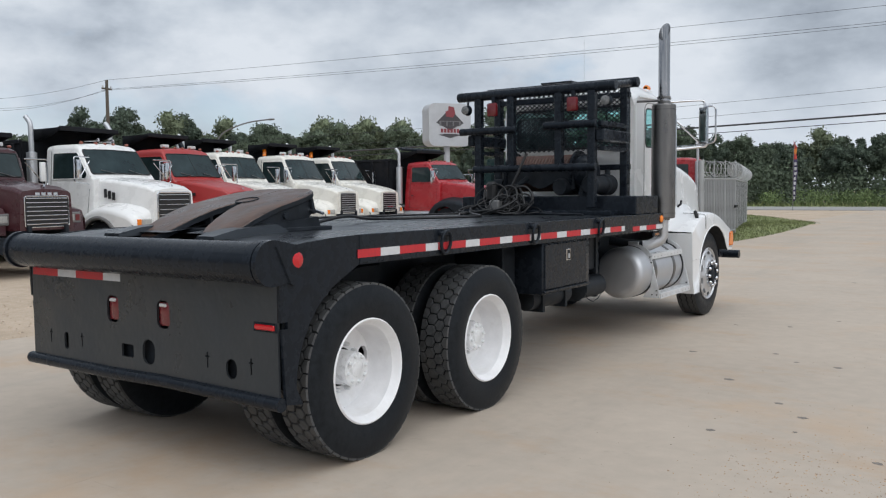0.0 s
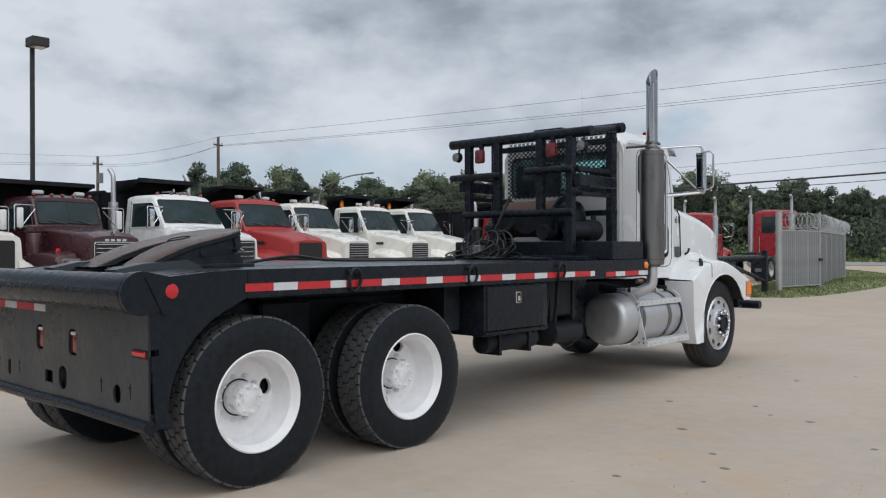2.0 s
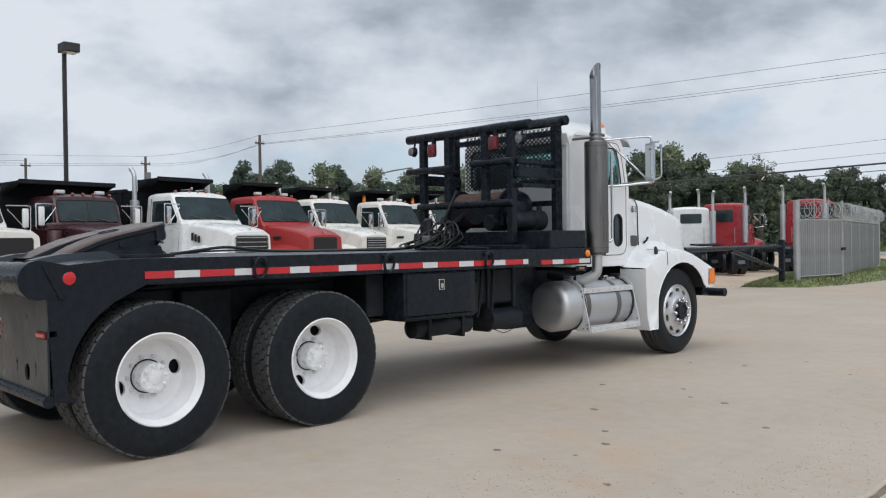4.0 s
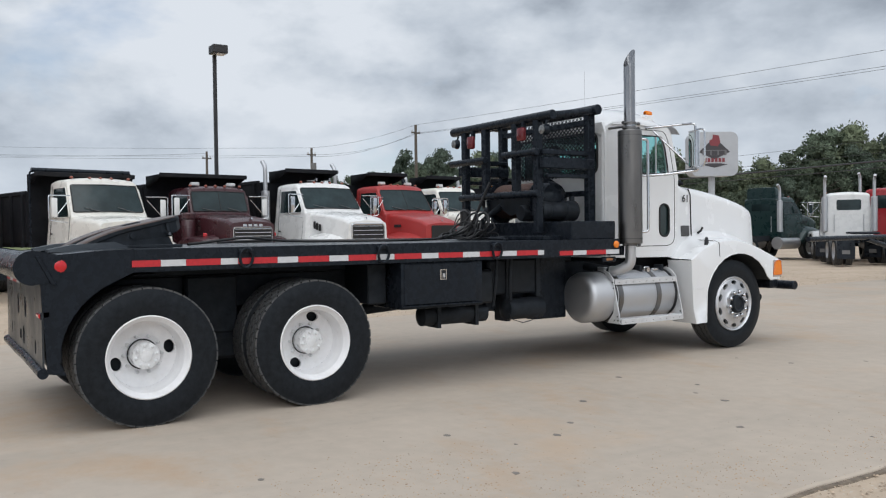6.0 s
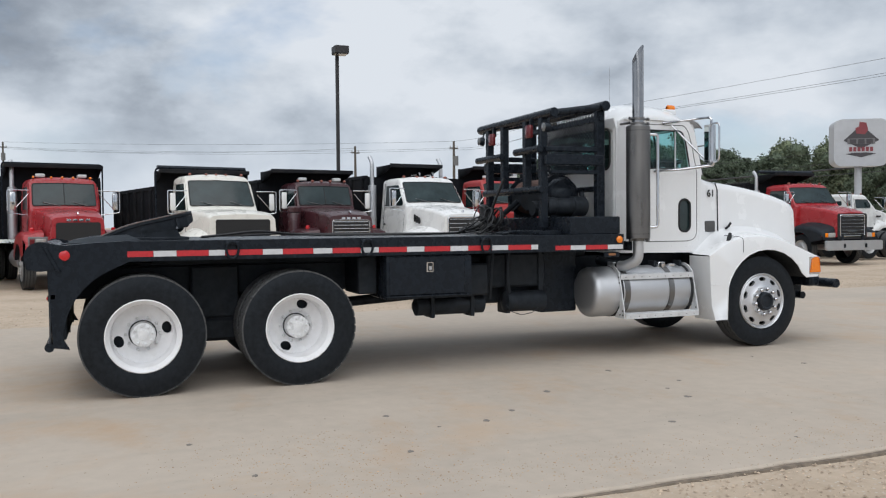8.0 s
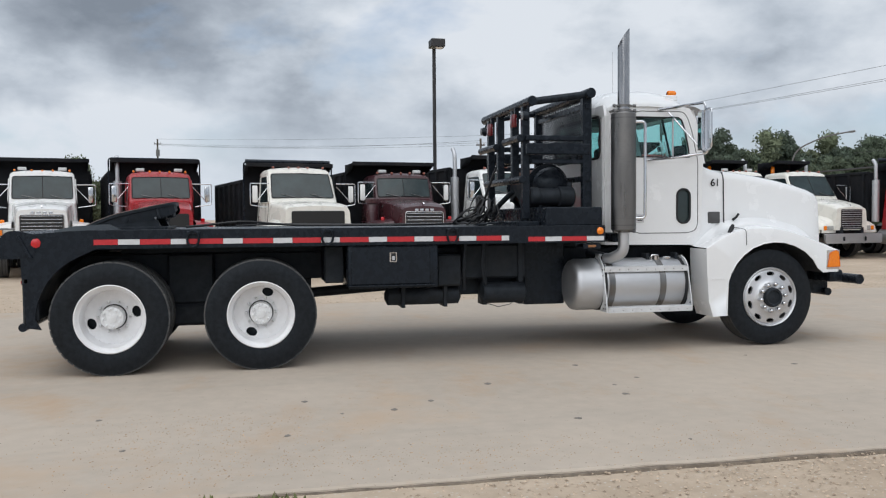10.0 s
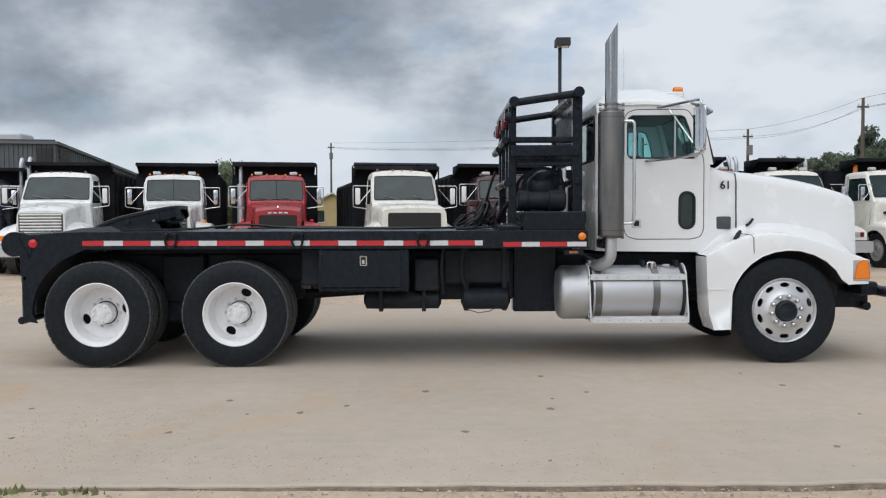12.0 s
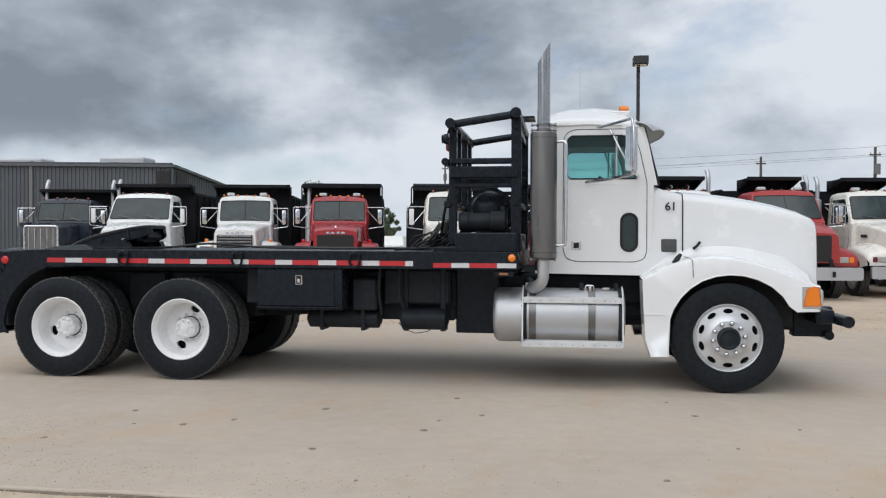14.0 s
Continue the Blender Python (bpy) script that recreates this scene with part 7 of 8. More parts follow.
    if "tarp" in o:
        part("tarp_roll", tubed([(-hw, y1 + reach * 0.5, zt + 0.14), (hw, y1 + reach * 0.5, zt + 0.14)], 0.06, 12), BLACK_MATT, T)
    return T


material_lamp = material("dull_amber_lens", (0.30, 0.10, 0.07), 0.35, grain=0.2, size=40)
conventional("dark navy old dump truck with a tall grey radiator", (-15.0, -10.25), 12, 2.72, P_NAVY, "kw", {"stack_l", "stack_r", "grey_grille", "cleaner", "tall"})
conventional("plain white dump truck with a sloping bonnet", (-15.2, -7.7), 10, 2.88, P_WHITE, "st", {"one_screen", "stack_r", "white_mirror", "grey_bumper"})
conventional("white dump truck with a flat split windscreen", (-15.3, -4.40), 12, 2.80, P_WHITE, "rd", {"bright_grille", "amber_top", "strobes", "high_body"})
conventional("red dump truck with a hoop over its black body", (-14.75, -1.28), 12, 2.745, P_RED, "rd", {"no_bars", "strobes", "amber_top", "hoop", "high_body", "stack_r", "red_turn"})
conventional("white dump truck with a square black grille", (-13.5, 2.42), 12, 2.80, P_CREAM, "fo", {"one_screen", "no_bars", "white_mirror", "hoop", "tarp"})
conventional("dark maroon dump truck with a bright grille", (-13.65, 5.24), 8, 2.67, P_MAROON, "rd", {"bright_grille", "strobes", "cleaner", "white_mirror", "long_shield", "red_turn"})
conventional("white dump truck with a chrome grille frame", (-14.0, 8.4), 8, 2.84, P_WHITE, "gr", {"one_screen", "vents", "stack_l", "stack_r", "tall", "dark_arch", "long_shield", "horns"})
conventional("faded red dump truck with a sloping bonnet", (-14.7, 11.25), 7, 2.86, P_ORANGE_RED, "ch", {"no_bars", "strobes", "snorkel", "stack_l", "long_shield", "grey_bumper"})
for x, y, rz, lab, op in ((-15.9, 14.1, 2.90, "ivory white dump truck with a barred grille", {"stack_r", "stack_l", "strobes", "chrome_bumper", "red_turn"}), (-16.5, 17.45, 2.93, "ivory white dump truck with a barred grille and beacon", {"stack_l", "strobes", "beacon", "chrome_bumper"}), (-16.9, 20.2, 2.95, "ivory white dump truck at the end of the row", {"beacon", "chrome_bumper", "stack_l"})):
    conventional(lab, (x, y), 7, rz, P_CREAM, "ch", op | {"long_shield"})
conventional("red dump truck with black wings", (-14.2, 23.0), -3, 2.80, P_RED, "gr", {"one_screen", "black_wings", "stack_r", "chrome_bumper", "tarp", "long_shield"})
# tractors with bare frames, their backs to the yard
conventional("dark green tractor truck with a roof fairing", (-16.1, 31.5, 0.0), 92, 2.72, P_GREEN, "ch", {"tractor", "stack_r", "fairing"})
conventional("white tractor truck with a bare frame", (-13.0, 31.7, 0.0), 132, 2.78, P_WHITE, "kw", {"tractor", "stack_r", "stack_l", "tall"})
conventional("red tractor truck with a bare frame", (-12.1, 34.1, 0.0), 102, 2.98, P_RED, "gr", {"tractor", "stack_r", "stack_l", "tall"})
conventional("red tractor truck with cab lamps, beside the fence", (-9.4, 37.0, 0.0), 93, 3.12, P_RED, "kw", {"tractor", "stack_r", "stack_l", "tall"})
conventional("small white tractor truck with a bare frame", (-20.2, 31.6, 0.0), 96, 2.62, P_WHITE, "ch", {"tractor"})

# ---- street, fence, sign, lamps, poles and trees round the yard ----
road = part("road", boxed(-300, 300, 66, 78, -0.2, 0.01), ASPHALT)
tagged(road, "grey two-lane street beyond the yard", "road", kind="structure")


def grass_patch(name, label, outline, n, seed, tall=0.12):
    """Turf: a low uneven sheet with single blades on it."""
    rg = random.Random(seed)
    xs, ys = [p[0] for p in outline], [p[1] for p in outline]

    def inside(x, y):
        hit = False
        for (x0, y0), (x1, y1) in zip(outline, outline[1:] + outline[:1]):
            if (y0 > y) != (y1 > y) and x < (x1 - x0) * (y - y0) / (y1 - y0) + x0:
                hit = not hit
        return hit
    bm = bmesh.new()
    plate(bm, outline, (), -0.09, 0.095 if tall > 0.055 else 0.03, "z")
    verts, faces = [], []
    tries = 0
    while len(faces) < n and tries < n * 6:
        tries += 1
        x, y = rg.uniform(min(xs), max(xs)), rg.uniform(min(ys), max(ys))
        if not inside(x, y):
            continue
        h = tall * rg.uniform(0.4, 1.3)
        a = rg.uniform(0, math.pi)
        w = 0.02 + h * 0.12
        lx, ly = rg.uniform(-0.5, 0.5) * h, rg.uniform(-0.5, 0.5) * h
        k = len(verts)
        z = 0.0 if tall > 0.055 else -0.055
        verts += [(x - w * math.cos(a), y - w * math.sin(a), z), (x + w * math.cos(a), y + w * math.sin(a), z), (x + lx, y + ly, z + h)]
        faces.append((k, k + 1, k + 2))
    me = bpy.data.meshes.new(name + "_blades")
    me.from_pydata(verts, [], faces)
    bm.from_mesh(me)
    bpy.data.meshes.remove(me)
    ob = part(name, bm, LEAF_GRASS, smooth=False)
    return tagged(ob, label, "grass", kind="stuff")


LEAF_GRASS = material("grass_blades", (0.175, 0.200, 0.090), 0.8, spec=0.2, grain=0.35, size=0.8, stain=0.5, stain_size=3.0, stain_col=(0.19, 0.19, 0.085), vary=0.3, island=True)
# the verge by the fence is a low bank: stations of (y, front edge, back edge)
BANK = ((20.9, -4.6, -5.0), (21.6, -3.3, -5.3), (23, -3.0, -5.8), (25, -2.95, -6.4), (28, -3.0, -6.8), (32, -3.2, -7.2), (36, -3.5, -7.8), (39.4, -3.65, -9.5), (42, -5.0, -12), (47, -7.5, -14), (52, -10.5, -14.5), (55, -13.5, -14.5))


def bank_at(y):
    for (ya, fa, ba), (yb, fb, bb) in zip(BANK, BANK[1:]):
        if ya <= y <= yb:
            k = (y - ya) / (yb - ya)
            return fa + (fb - fa) * k, ba + (bb - ba) * k
    return BANK[-1][1:]


def bank_height(x, y):
    front, back = bank_at(y)
    k = max(0.0, min(1.0, min(front - x, x - back, (y - 20.9) * 0.8) / 1.1))
    far = max(0.0, min(1.0, (y - 30) / 11))
    return -0.05 + 0.05 * min(1.0, k * 6) + 0.2 * k * k * (3 - 2 * k) * (1 - far * far * (3 - 2 * far))


def grass_bank(name, label, n, seed):
    """A low turf bank with single short blades on it."""
    rg = random.Random(seed)
    bm = bmesh.new()
    rows = []
    for k in range(70):
        y = 20.9 + 34.1 * k / 69
        front, back = bank_at(y)
        rows.append([Vector((front + (back - front) * u / 16, y, bank_height(front + (back - front) * u / 16, y))) for u in range(17)])
    skin(bm, rows, closed=False)
    verts, faces = [], []
    while len(faces) < n:
        y = 20.9 + 34.1 * rg.random() ** 1.3
        front, back = bank_at(y)
        x = rg.uniform(back, front)
        h, a = 0.07 * rg.uniform(0.4, 1.3), rg.uniform(0, math.pi)
        w, z, k = 0.012 + h * 0.12, bank_height(x, y) - 0.01, len(verts)
        verts += [(x - w * math.cos(a), y - w * math.sin(a), z), (x + w * math.cos(a), y + w * math.sin(a), z), (x + rg.uniform(-0.7, 0.7) * h, y + rg.uniform(-0.7, 0.7) * h, z + h)]
        faces.append((k, k + 1, k + 2))
    me = bpy.data.meshes.new(name + "_blades")
    me.from_pydata(verts, [], faces)
    bm.from_mesh(me)
    bpy.data.meshes.remove(me)
    return tagged(part(name, bm, LEAF_GRASS, smooth=False), label, "grass", kind="stuff")


grass_bank("grass", "short green grass bank under the fence", 22000, 3)
grass_patch("grass", "rough green grass beyond the street", [(-160, 78.5), (120, 78.5), (120, 90), (-160, 90)], 16000, 5, 0.45)
grass_patch("grass", "thin grass tufts along the broken concrete edge", [(4.96, -1.5), (5.08, -1.5), (5.12, 0.6), (5.06, 1.6), (4.96, 1.6)], 160, 7, 0.05)

# trees
# leaf bases are lifted and greyed, with the distance haze mixed into them
LEAF = [material("leaves_a", (0.098, 0.124, 0.084), 0.8, spec=0.2, grain=0.4, size=0.5, vary=0.28, island=True), material("leaves_b", (0.128, 0.150, 0.092), 0.8, spec=0.2, grain=0.4, size=0.5, vary=0.28, island=True), material("leaves_c", (0.082, 0.106, 0.078), 0.8, spec=0.2, grain=0.4, size=0.5, vary=0.28, island=True)]
BRAMBLE = material("bramble_leaves", (0.155, 0.205, 0.09), 0.8, spec=0.2, grain=0.3, size=0.4, vary=0.25, island=True)
BARK = material("bark", (0.10, 0.085, 0.07), 0.9, grain=0.4, size=6, bump=0.02, bump_size=12)


def leaf_cloud(rg, centres, count, size):
    """Small leaf-shaped faces thrown round the clump centres (x, y, z, radius)."""
    verts, faces = [], []
    for _ in range(count):
        cx, cy, cz, r = rg.choice(centres)
        d = Vector((rg.gauss(0, 1), rg.gauss(0, 1), rg.gauss(0, 0.8))).normalized() * (r * rg.uniform(0.55, 1.05))
        p = Vector((cx, cy, cz)) + d
        u = Vector((rg.gauss(0, 1), rg.gauss(0, 1), rg.gauss(0, 0.6))).normalized()
        v = u.orthogonal().normalized()
        v.rotate(Matrix.Rotation(rg.uniform(0, 6.28), 3, u))
        s = size * rg.uniform(0.6, 1.4)
        k = len(verts)
        verts += [p - v * s, p + u.cross(v) * s * 0.5, p + v * s, p - u.cross(v) * s * 0.5]
        faces.append((k, k + 1, k + 2, k + 3))
    return verts, faces


def tree_kind(seed, height, spread, trunk_h, leaf, count, size=0.20, sparse=False):
    """A trunk with limbs and a crown; returns the three meshes."""
    rg = random.Random(seed)
    bm = bmesh.new()
    lean = [Vector((rg.uniform(-0.3, 0.3), rg.uniform(-0.3, 0.3), 0)) for _ in range(2)]
    spine = [Vector((0, 0, -0.1)), Vector((0, 0, trunk_h * 0.5)) + lean[0] * 0.5, Vector((0, 0, trunk_h)) + lean[0], Vector((0, 0, height * 0.8)) + lean[0] + lean[1]]
    r0 = 0.018 * height + 0.05
    tube(bm, spine, [r0 * 1.25, r0, r0 * 0.75, r0 * 0.2], 8)
    centres = []
    n = 16 if not sparse else 7
    for k in range(n):
        a = k * 2.4 + rg.uniform(-0.4, 0.4)
        t = rg.uniform(0.0, 1.0)
        start = spine[2].lerp(spine[3], t * 0.8)
        reach = spread * rg.uniform(0.45, 1.0) * (1.0 - 0.45 * t)
        tip = start + Vector((math.cos(a) * reach, math.sin(a) * reach, rg.uniform(0.1, 0.45) * reach + 0.3))
        mid = start.lerp(tip, 0.5) + Vector((0, 0, -0.08 * reach))
        tube(bm, [start, mid, tip], [r0 * 0.4, r0 * 0.25, r0 * 0.08], 5)
        for q in range(3 if not sparse else 2):
            w = Vector((rg.gauss(0, 0.28), rg.gauss(0, 0.28), rg.gauss(0, 0.16))) * spread
            c = tip * 0.75 + start * 0.25 + w
            centres.append((c.x, c.y, min(c.z, height), spread * rg.uniform(0.11, 0.25) * (1.1 if sparse else 1.0)))
    centres += [(spine[3].x + rg.gauss(0, 0.2) * spread, spine[3].y + rg.gauss(0, 0.2) * spread, height * rg.uniform(0.80, 0.98), spread * rg.uniform(0.2, 0.32)) for _ in range(4)]
    o = part("trunk", bm, BARK)
    trunk = o.data
    bpy.data.objects.remove(o)
    v, f = leaf_cloud(rg, centres, count, size)
    # dense twigs and leaves inside each clump
    for cx, cy, cz, r in centres if not sparse else ():
        k, rr = len(v), r * 0.66
        for i in range(5):
            for j in range(8):
                p, q = math.pi * (i + 0.5) / 5, 2 * math.pi * j / 8
                d = rr * rg.uniform(0.75, 1.1)
                v.append(Vector((cx + d * math.sin(p) * math.cos(q), cy + d * math.sin(p) * math.sin(q), cz + d * math.cos(p))))
        f += [(k + i * 8 + j, k + i * 8 + (j + 1) % 8, k + (i + 1) * 8 + (j + 1) % 8, k + (i + 1) * 8 + j) for i in range(4) for j in range(8)]
    crown = bpy.data.meshes.new("crown")
    crown.from_pydata(v, [], f)
    crown.materials.append(leaf)
    return trunk, crown


KINDS = [tree_kind(11, 8.0, 3.2, 2.4, LEAF[0], 12000, 0.13), tree_kind(12, 8.5, 2.9, 3.0, LEAF[2], 11500, 0.13), tree_kind(13, 7.2, 3.4, 2.0, LEAF[1], 12000, 0.13), tree_kind(14, 9.0, 2.6, 3.8, LEAF[0], 10500, 0.13), tree_kind(15, 8.0, 3.0, 2.6, LEAF[2], 12000, 0.13), tree_kind(16, 9.5, 2.0, 6.0, LEAF[1], 900, 0.09, sparse=True)]


def plant(x, y, kind, scale, turn, label="leafy green tree in the wood beyond the street"):
    t = thing("tree", Matrix.Translation((x, y, -0.05)) @ Matrix.Rotation(radians(turn), 4, "Z") @ Matrix.Scale(scale, 4), label, "tree", "trees beyond the street")
    for name, me in zip(("trunk", "crown"), KINDS[kind]):
        o = new(name, me)
        o.parent = t
    return t


rt = random.Random(21)
# the wood: an arc seen from the yard, as azimuth from -x towards +y, with tree-top elevation
profile = [(24, 3.2), (26, 3.9), (29, 5.1), (33, 5.2), (36, 4.9), (40, 4.5), (44, 4.5), (46.5, 5.2), (50.5, 4.6), (53, 4.1), (55, 3.9), (57.5, 6.2), (59.5, 5.6), (62, 4.6), (65, 4.4), (69, 4.1), (73, 3.4), (76, 3.5), (80, 3.8), (84, 3.9), (90, 4.0), (97, 4.2), (105, 4.5)]


def top_el(a):
    for (a0, e0), (a1, e1) in zip(profile, profile[1:]):
        if a0 <= a <= a1:
            return e0 + (e1 - e0) * (a - a0) / (a1 - a0)
    return 3.5


a = 23.5
k = 0
while a < 106:
    for row in range(2):
        aa = a + rt.uniform(-0.7, 0.7) + row * 0.9
        dist = (92 if a < 56 else 98) + row * 9 + rt.uniform(-3, 3)
        x, y = 7.5 - dist * math.cos(radians(aa)), -1.5 + dist * math.sin(radians(aa))
        if y < 84 and aa > 62:
            continue
        h = 1.5 + dist * math.tan(radians(top_el(aa) * (1.0 if row else rt.uniform(0.72, 1.0))))
        kind = rt.choice((0, 1, 2, 3, 4))
        plant(x, y, kind, h / (8.0, 8.5, 7.2, 9.0, 8.0)[kind], rt.uniform(0, 360))
        k += 1
    a += 1.75
plant(-33.7, 83.4, 5, 1.15, 40, "thin bare-stemmed tree above the wood")
plant(7.5 - 75 * math.cos(radians(3.5)), -1.5 + 75 * math.sin(radians(-8)), 2, 0.55, 30, "small leafy tree behind the dump trucks")
plant(-27.5, -5.9, 2, 0.53, 120, "small leafy tree behind the dump trucks")
plant(-78, -14, 0, 0.6, 80, "small leafy tree behind the dump trucks")

plant(-32.8, 86.5, 2, 0.85, 15)
plant(-30.0, 90, 0, 0.9, 200)

# undergrowth under the wood, past counting
rg = random.Random(31)
cent = []
for _ in range(1300):
    aa, dist = rg.uniform(23, 108), rg.uniform(88, 112)
    x, y = 7.5 - dist * math.cos(radians(aa)), -1.5 + dist * math.sin(radians(aa))
    if aa > 62 and y < 82:
        continue
    cent.append((x, y, rg.uniform(0.2, 3.6) if dist < 102 else rg.uniform(0.5, 6.0), rg.uniform(1.0, 2.2)))
v, f = leaf_cloud(rg, cent, 150000, 0.18)
me = bpy.data.meshes.new("undergrowth")
me.from_pydata(v, [], f)
me.materials.append(LEAF[0])
tagged(new("undergrowth", me), "dense dark green undergrowth below the trees", "bushes", kind="stuff")
rg = random.Random(33)
cent = [(rg.uniform(-70, 60), rg.uniform(80, 88), rg.uniform(0.1, 1.0), rg.uniform(0.5, 1.1)) for _ in range(420)]
v, f = leaf_cloud(rg, cent, 48000, 0.12)
me = bpy.data.meshes.new("bramble")
me.from_pydata(v, [], f)
me.materials.append(BRAMBLE)
tagged(new("bramble", me), "light green brambles along the street", "bushes", kind="stuff")

# the yard lamp
STEEL_DARK = material("dark_bronze_pole", (0.035, 0.034, 0.036), 0.5, 0.2, grain=0.2, size=4)
lamp = thing("yard_lamp", pose(-22.33, 7.98, -0.05), "tall dark square-headed yard lamp on a straight pole", "lamp post")
part("pole", boxed(-0.06, 0.06, -0.06, 0.06, 0.3, 7.95, 0.01), STEEL_DARK, lamp)
part("footing", tubed([(0, 0, 0), (0, 0, 0.5)], 0.25, 16), CONCRETE, lamp)
head = part("lamp_head", boxed(-0.02, 0.54, -0.21, 0.33, 7.92, 8.22, 0.02), STEEL_DARK, lamp)
part("lens", boxed(0.06, 0.48, -0.15, 0.27, 7.905, 7.925), LENS, head)

# utility poles and their wires
WOOD = material("pole_wood", (0.10, 0.085, 0.07), 0.9, grain=0.3, size=3, bump=0.01, stretch=(1, 1, 0.1))
WIRE = material("wire_black", (0.05, 0.05, 0.055), 0.6, grain=0.1, size=5)
tops = []
for x, y, h, tr in ((-114, -12.4, 12.7, True), (-77, 24.3, 9.8, False), (-68, 31.8, 9.7, True), (-55.1, 35.9, 10.7, False), (26, 53, 12.3, False)):
    p = thing("utility_pole", pose(x, y, -0.1, 0, 0, 10), "weathered wooden utility pole with crossarm and wires", "utility pole", "utility poles")
    part("pole", tubed([(0, 0, 0), (0, 0, h * 0.5), (0, 0, h)], [0.17, 0.15, 0.11], 12), WOOD, p)
    arm = part("crossarm", boxed(-0.05, 0.05, -0.48, 0.48, h - 0.75, h - 0.62), WOOD, p)
    for d in (-0.4, 0.0, 0.4):
        part("insulator", tubed([(0, d, h - 0.62), (0, d, h - 0.45)], 0.06, 8), LENS, arm)
    if tr:
        part("transformer", tubed([(0.35, 0, h - 2.4), (0.35, 0, h - 1.5)], 0.26, 14), GREY_PLASTIC, p)
    tops.append((Vector((x, y, h))))


def wire(a, b, sag, r):
    pts = []
    for k in range(25):
        t = k / 24
        q = a.lerp(b, t)
        pts.append((q.x, q.y, q.z - sag * 4 * t * (1 - t)))
    return pts


wires = thing("overhead_wires", None, "thin dark overhead power lines between utility poles", "power line")
for i, j in ((0, 2), (2, 3), (3, 4)):
    A, B = tops[i], tops[j]
    for dy, dz, sag in ((0.0, -0.1, 0.35), (0.4, -0.75, 0.5), (-0.4, -0.95, 0.6)):
        part("wire", tubed(wire(A + Vector((-dy * 0.2, dy, dz)), B + Vector((-dy * 0.2, dy, dz)), sag, 0.02), 0.011, 5), WIRE, wires)
A, B = tops[3] + Vector((0, 0, -6.6)), tops[4] + Vector((0, 0, -5.2))
part("telephone_cable", tubed(wire(A, B, 0.5, 0.03), 0.05, 6), WIRE, wires)
part("telephone_cable", tubed(wire(A + Vector((0, 0, -0.25)), B + Vector((0, 0, -0.3)), 0.6, 0.03), 0.02, 6), WIRE, wires)
A, B = tops[3] + Vector((3, 14, -4.2)), tops[4] + Vector((4, 14, -1.6))
for dz in (0.0, -0.9):
    part("wire", tubed(wire(A + Vector((0, 0, dz)), B + Vector((0, 0, dz)), 0.6, 0.02), 0.012, 5), WIRE, wires)
part("wire", tubed(wire(tops[0] + Vector((0, 0, -0.8)), tops[1] + Vector((0, 0, -0.3)), 0.6, 0.02), 0.014, 5), WIRE, wires)
# street lamp arm near the wood
arm = thing("street_lamp", pose(-52, 44, 0), "slender street lamp with a long curved arm", "street lamp")
part("pole", tubed(bend([(0, 0, 0), (0, 0, 6.6), (2.4, 1.2, 7.6), (4.2, 2.1, 7.8)], 1.2, 6), 0.06, 8), GREY_PLASTIC, arm)
part("lamp_head", boxed(4.1, 4.7, 2.0, 2.25, 7.72, 7.86, 0.04), GREY_PLASTIC, arm)

# the sign on its post
sg = thing("pole_sign", pose(-20.6, 32.6, -0.05, 0, 0, 0), "white box sign with a diamond badge on a grey post", "sign")
# the backlit face's shade is put into this grey base colour
SIGN_W = material("sign_panel", (0.50, 0.51, 0.53), 0.5, grain=0.05, size=2, stain=0.2, stain_size=0.7)
sign_turn = pose(0, 0, 0, 0, 0, 58)
bm = bmesh.new()
plate(bm, rounded(-1.18, 1.18, 4.03, 6.22, 0.36, 6), (), -0.45, 0.9, "y")
box_ = part("sign_box", bm, SIGN_W, sg, smooth=False, m=sign_turn)
part("post", tubed([(0, 0, 0), (0, 0, 4.2)], 0.16, 18), SIGN_W, sg)
DARK_BADGE = material("badge_dark", (0.06, 0.055, 0.06), 0.5, grain=0.1, size=10)
BADGE_GREY = material("badge_grey", (0.16, 0.155, 0.16), 0.5, grain=0.1, size=10)
BADGE_RED = material("badge_red", (0.24, 0.045, 0.055), 0.5, grain=0.1, size=10)
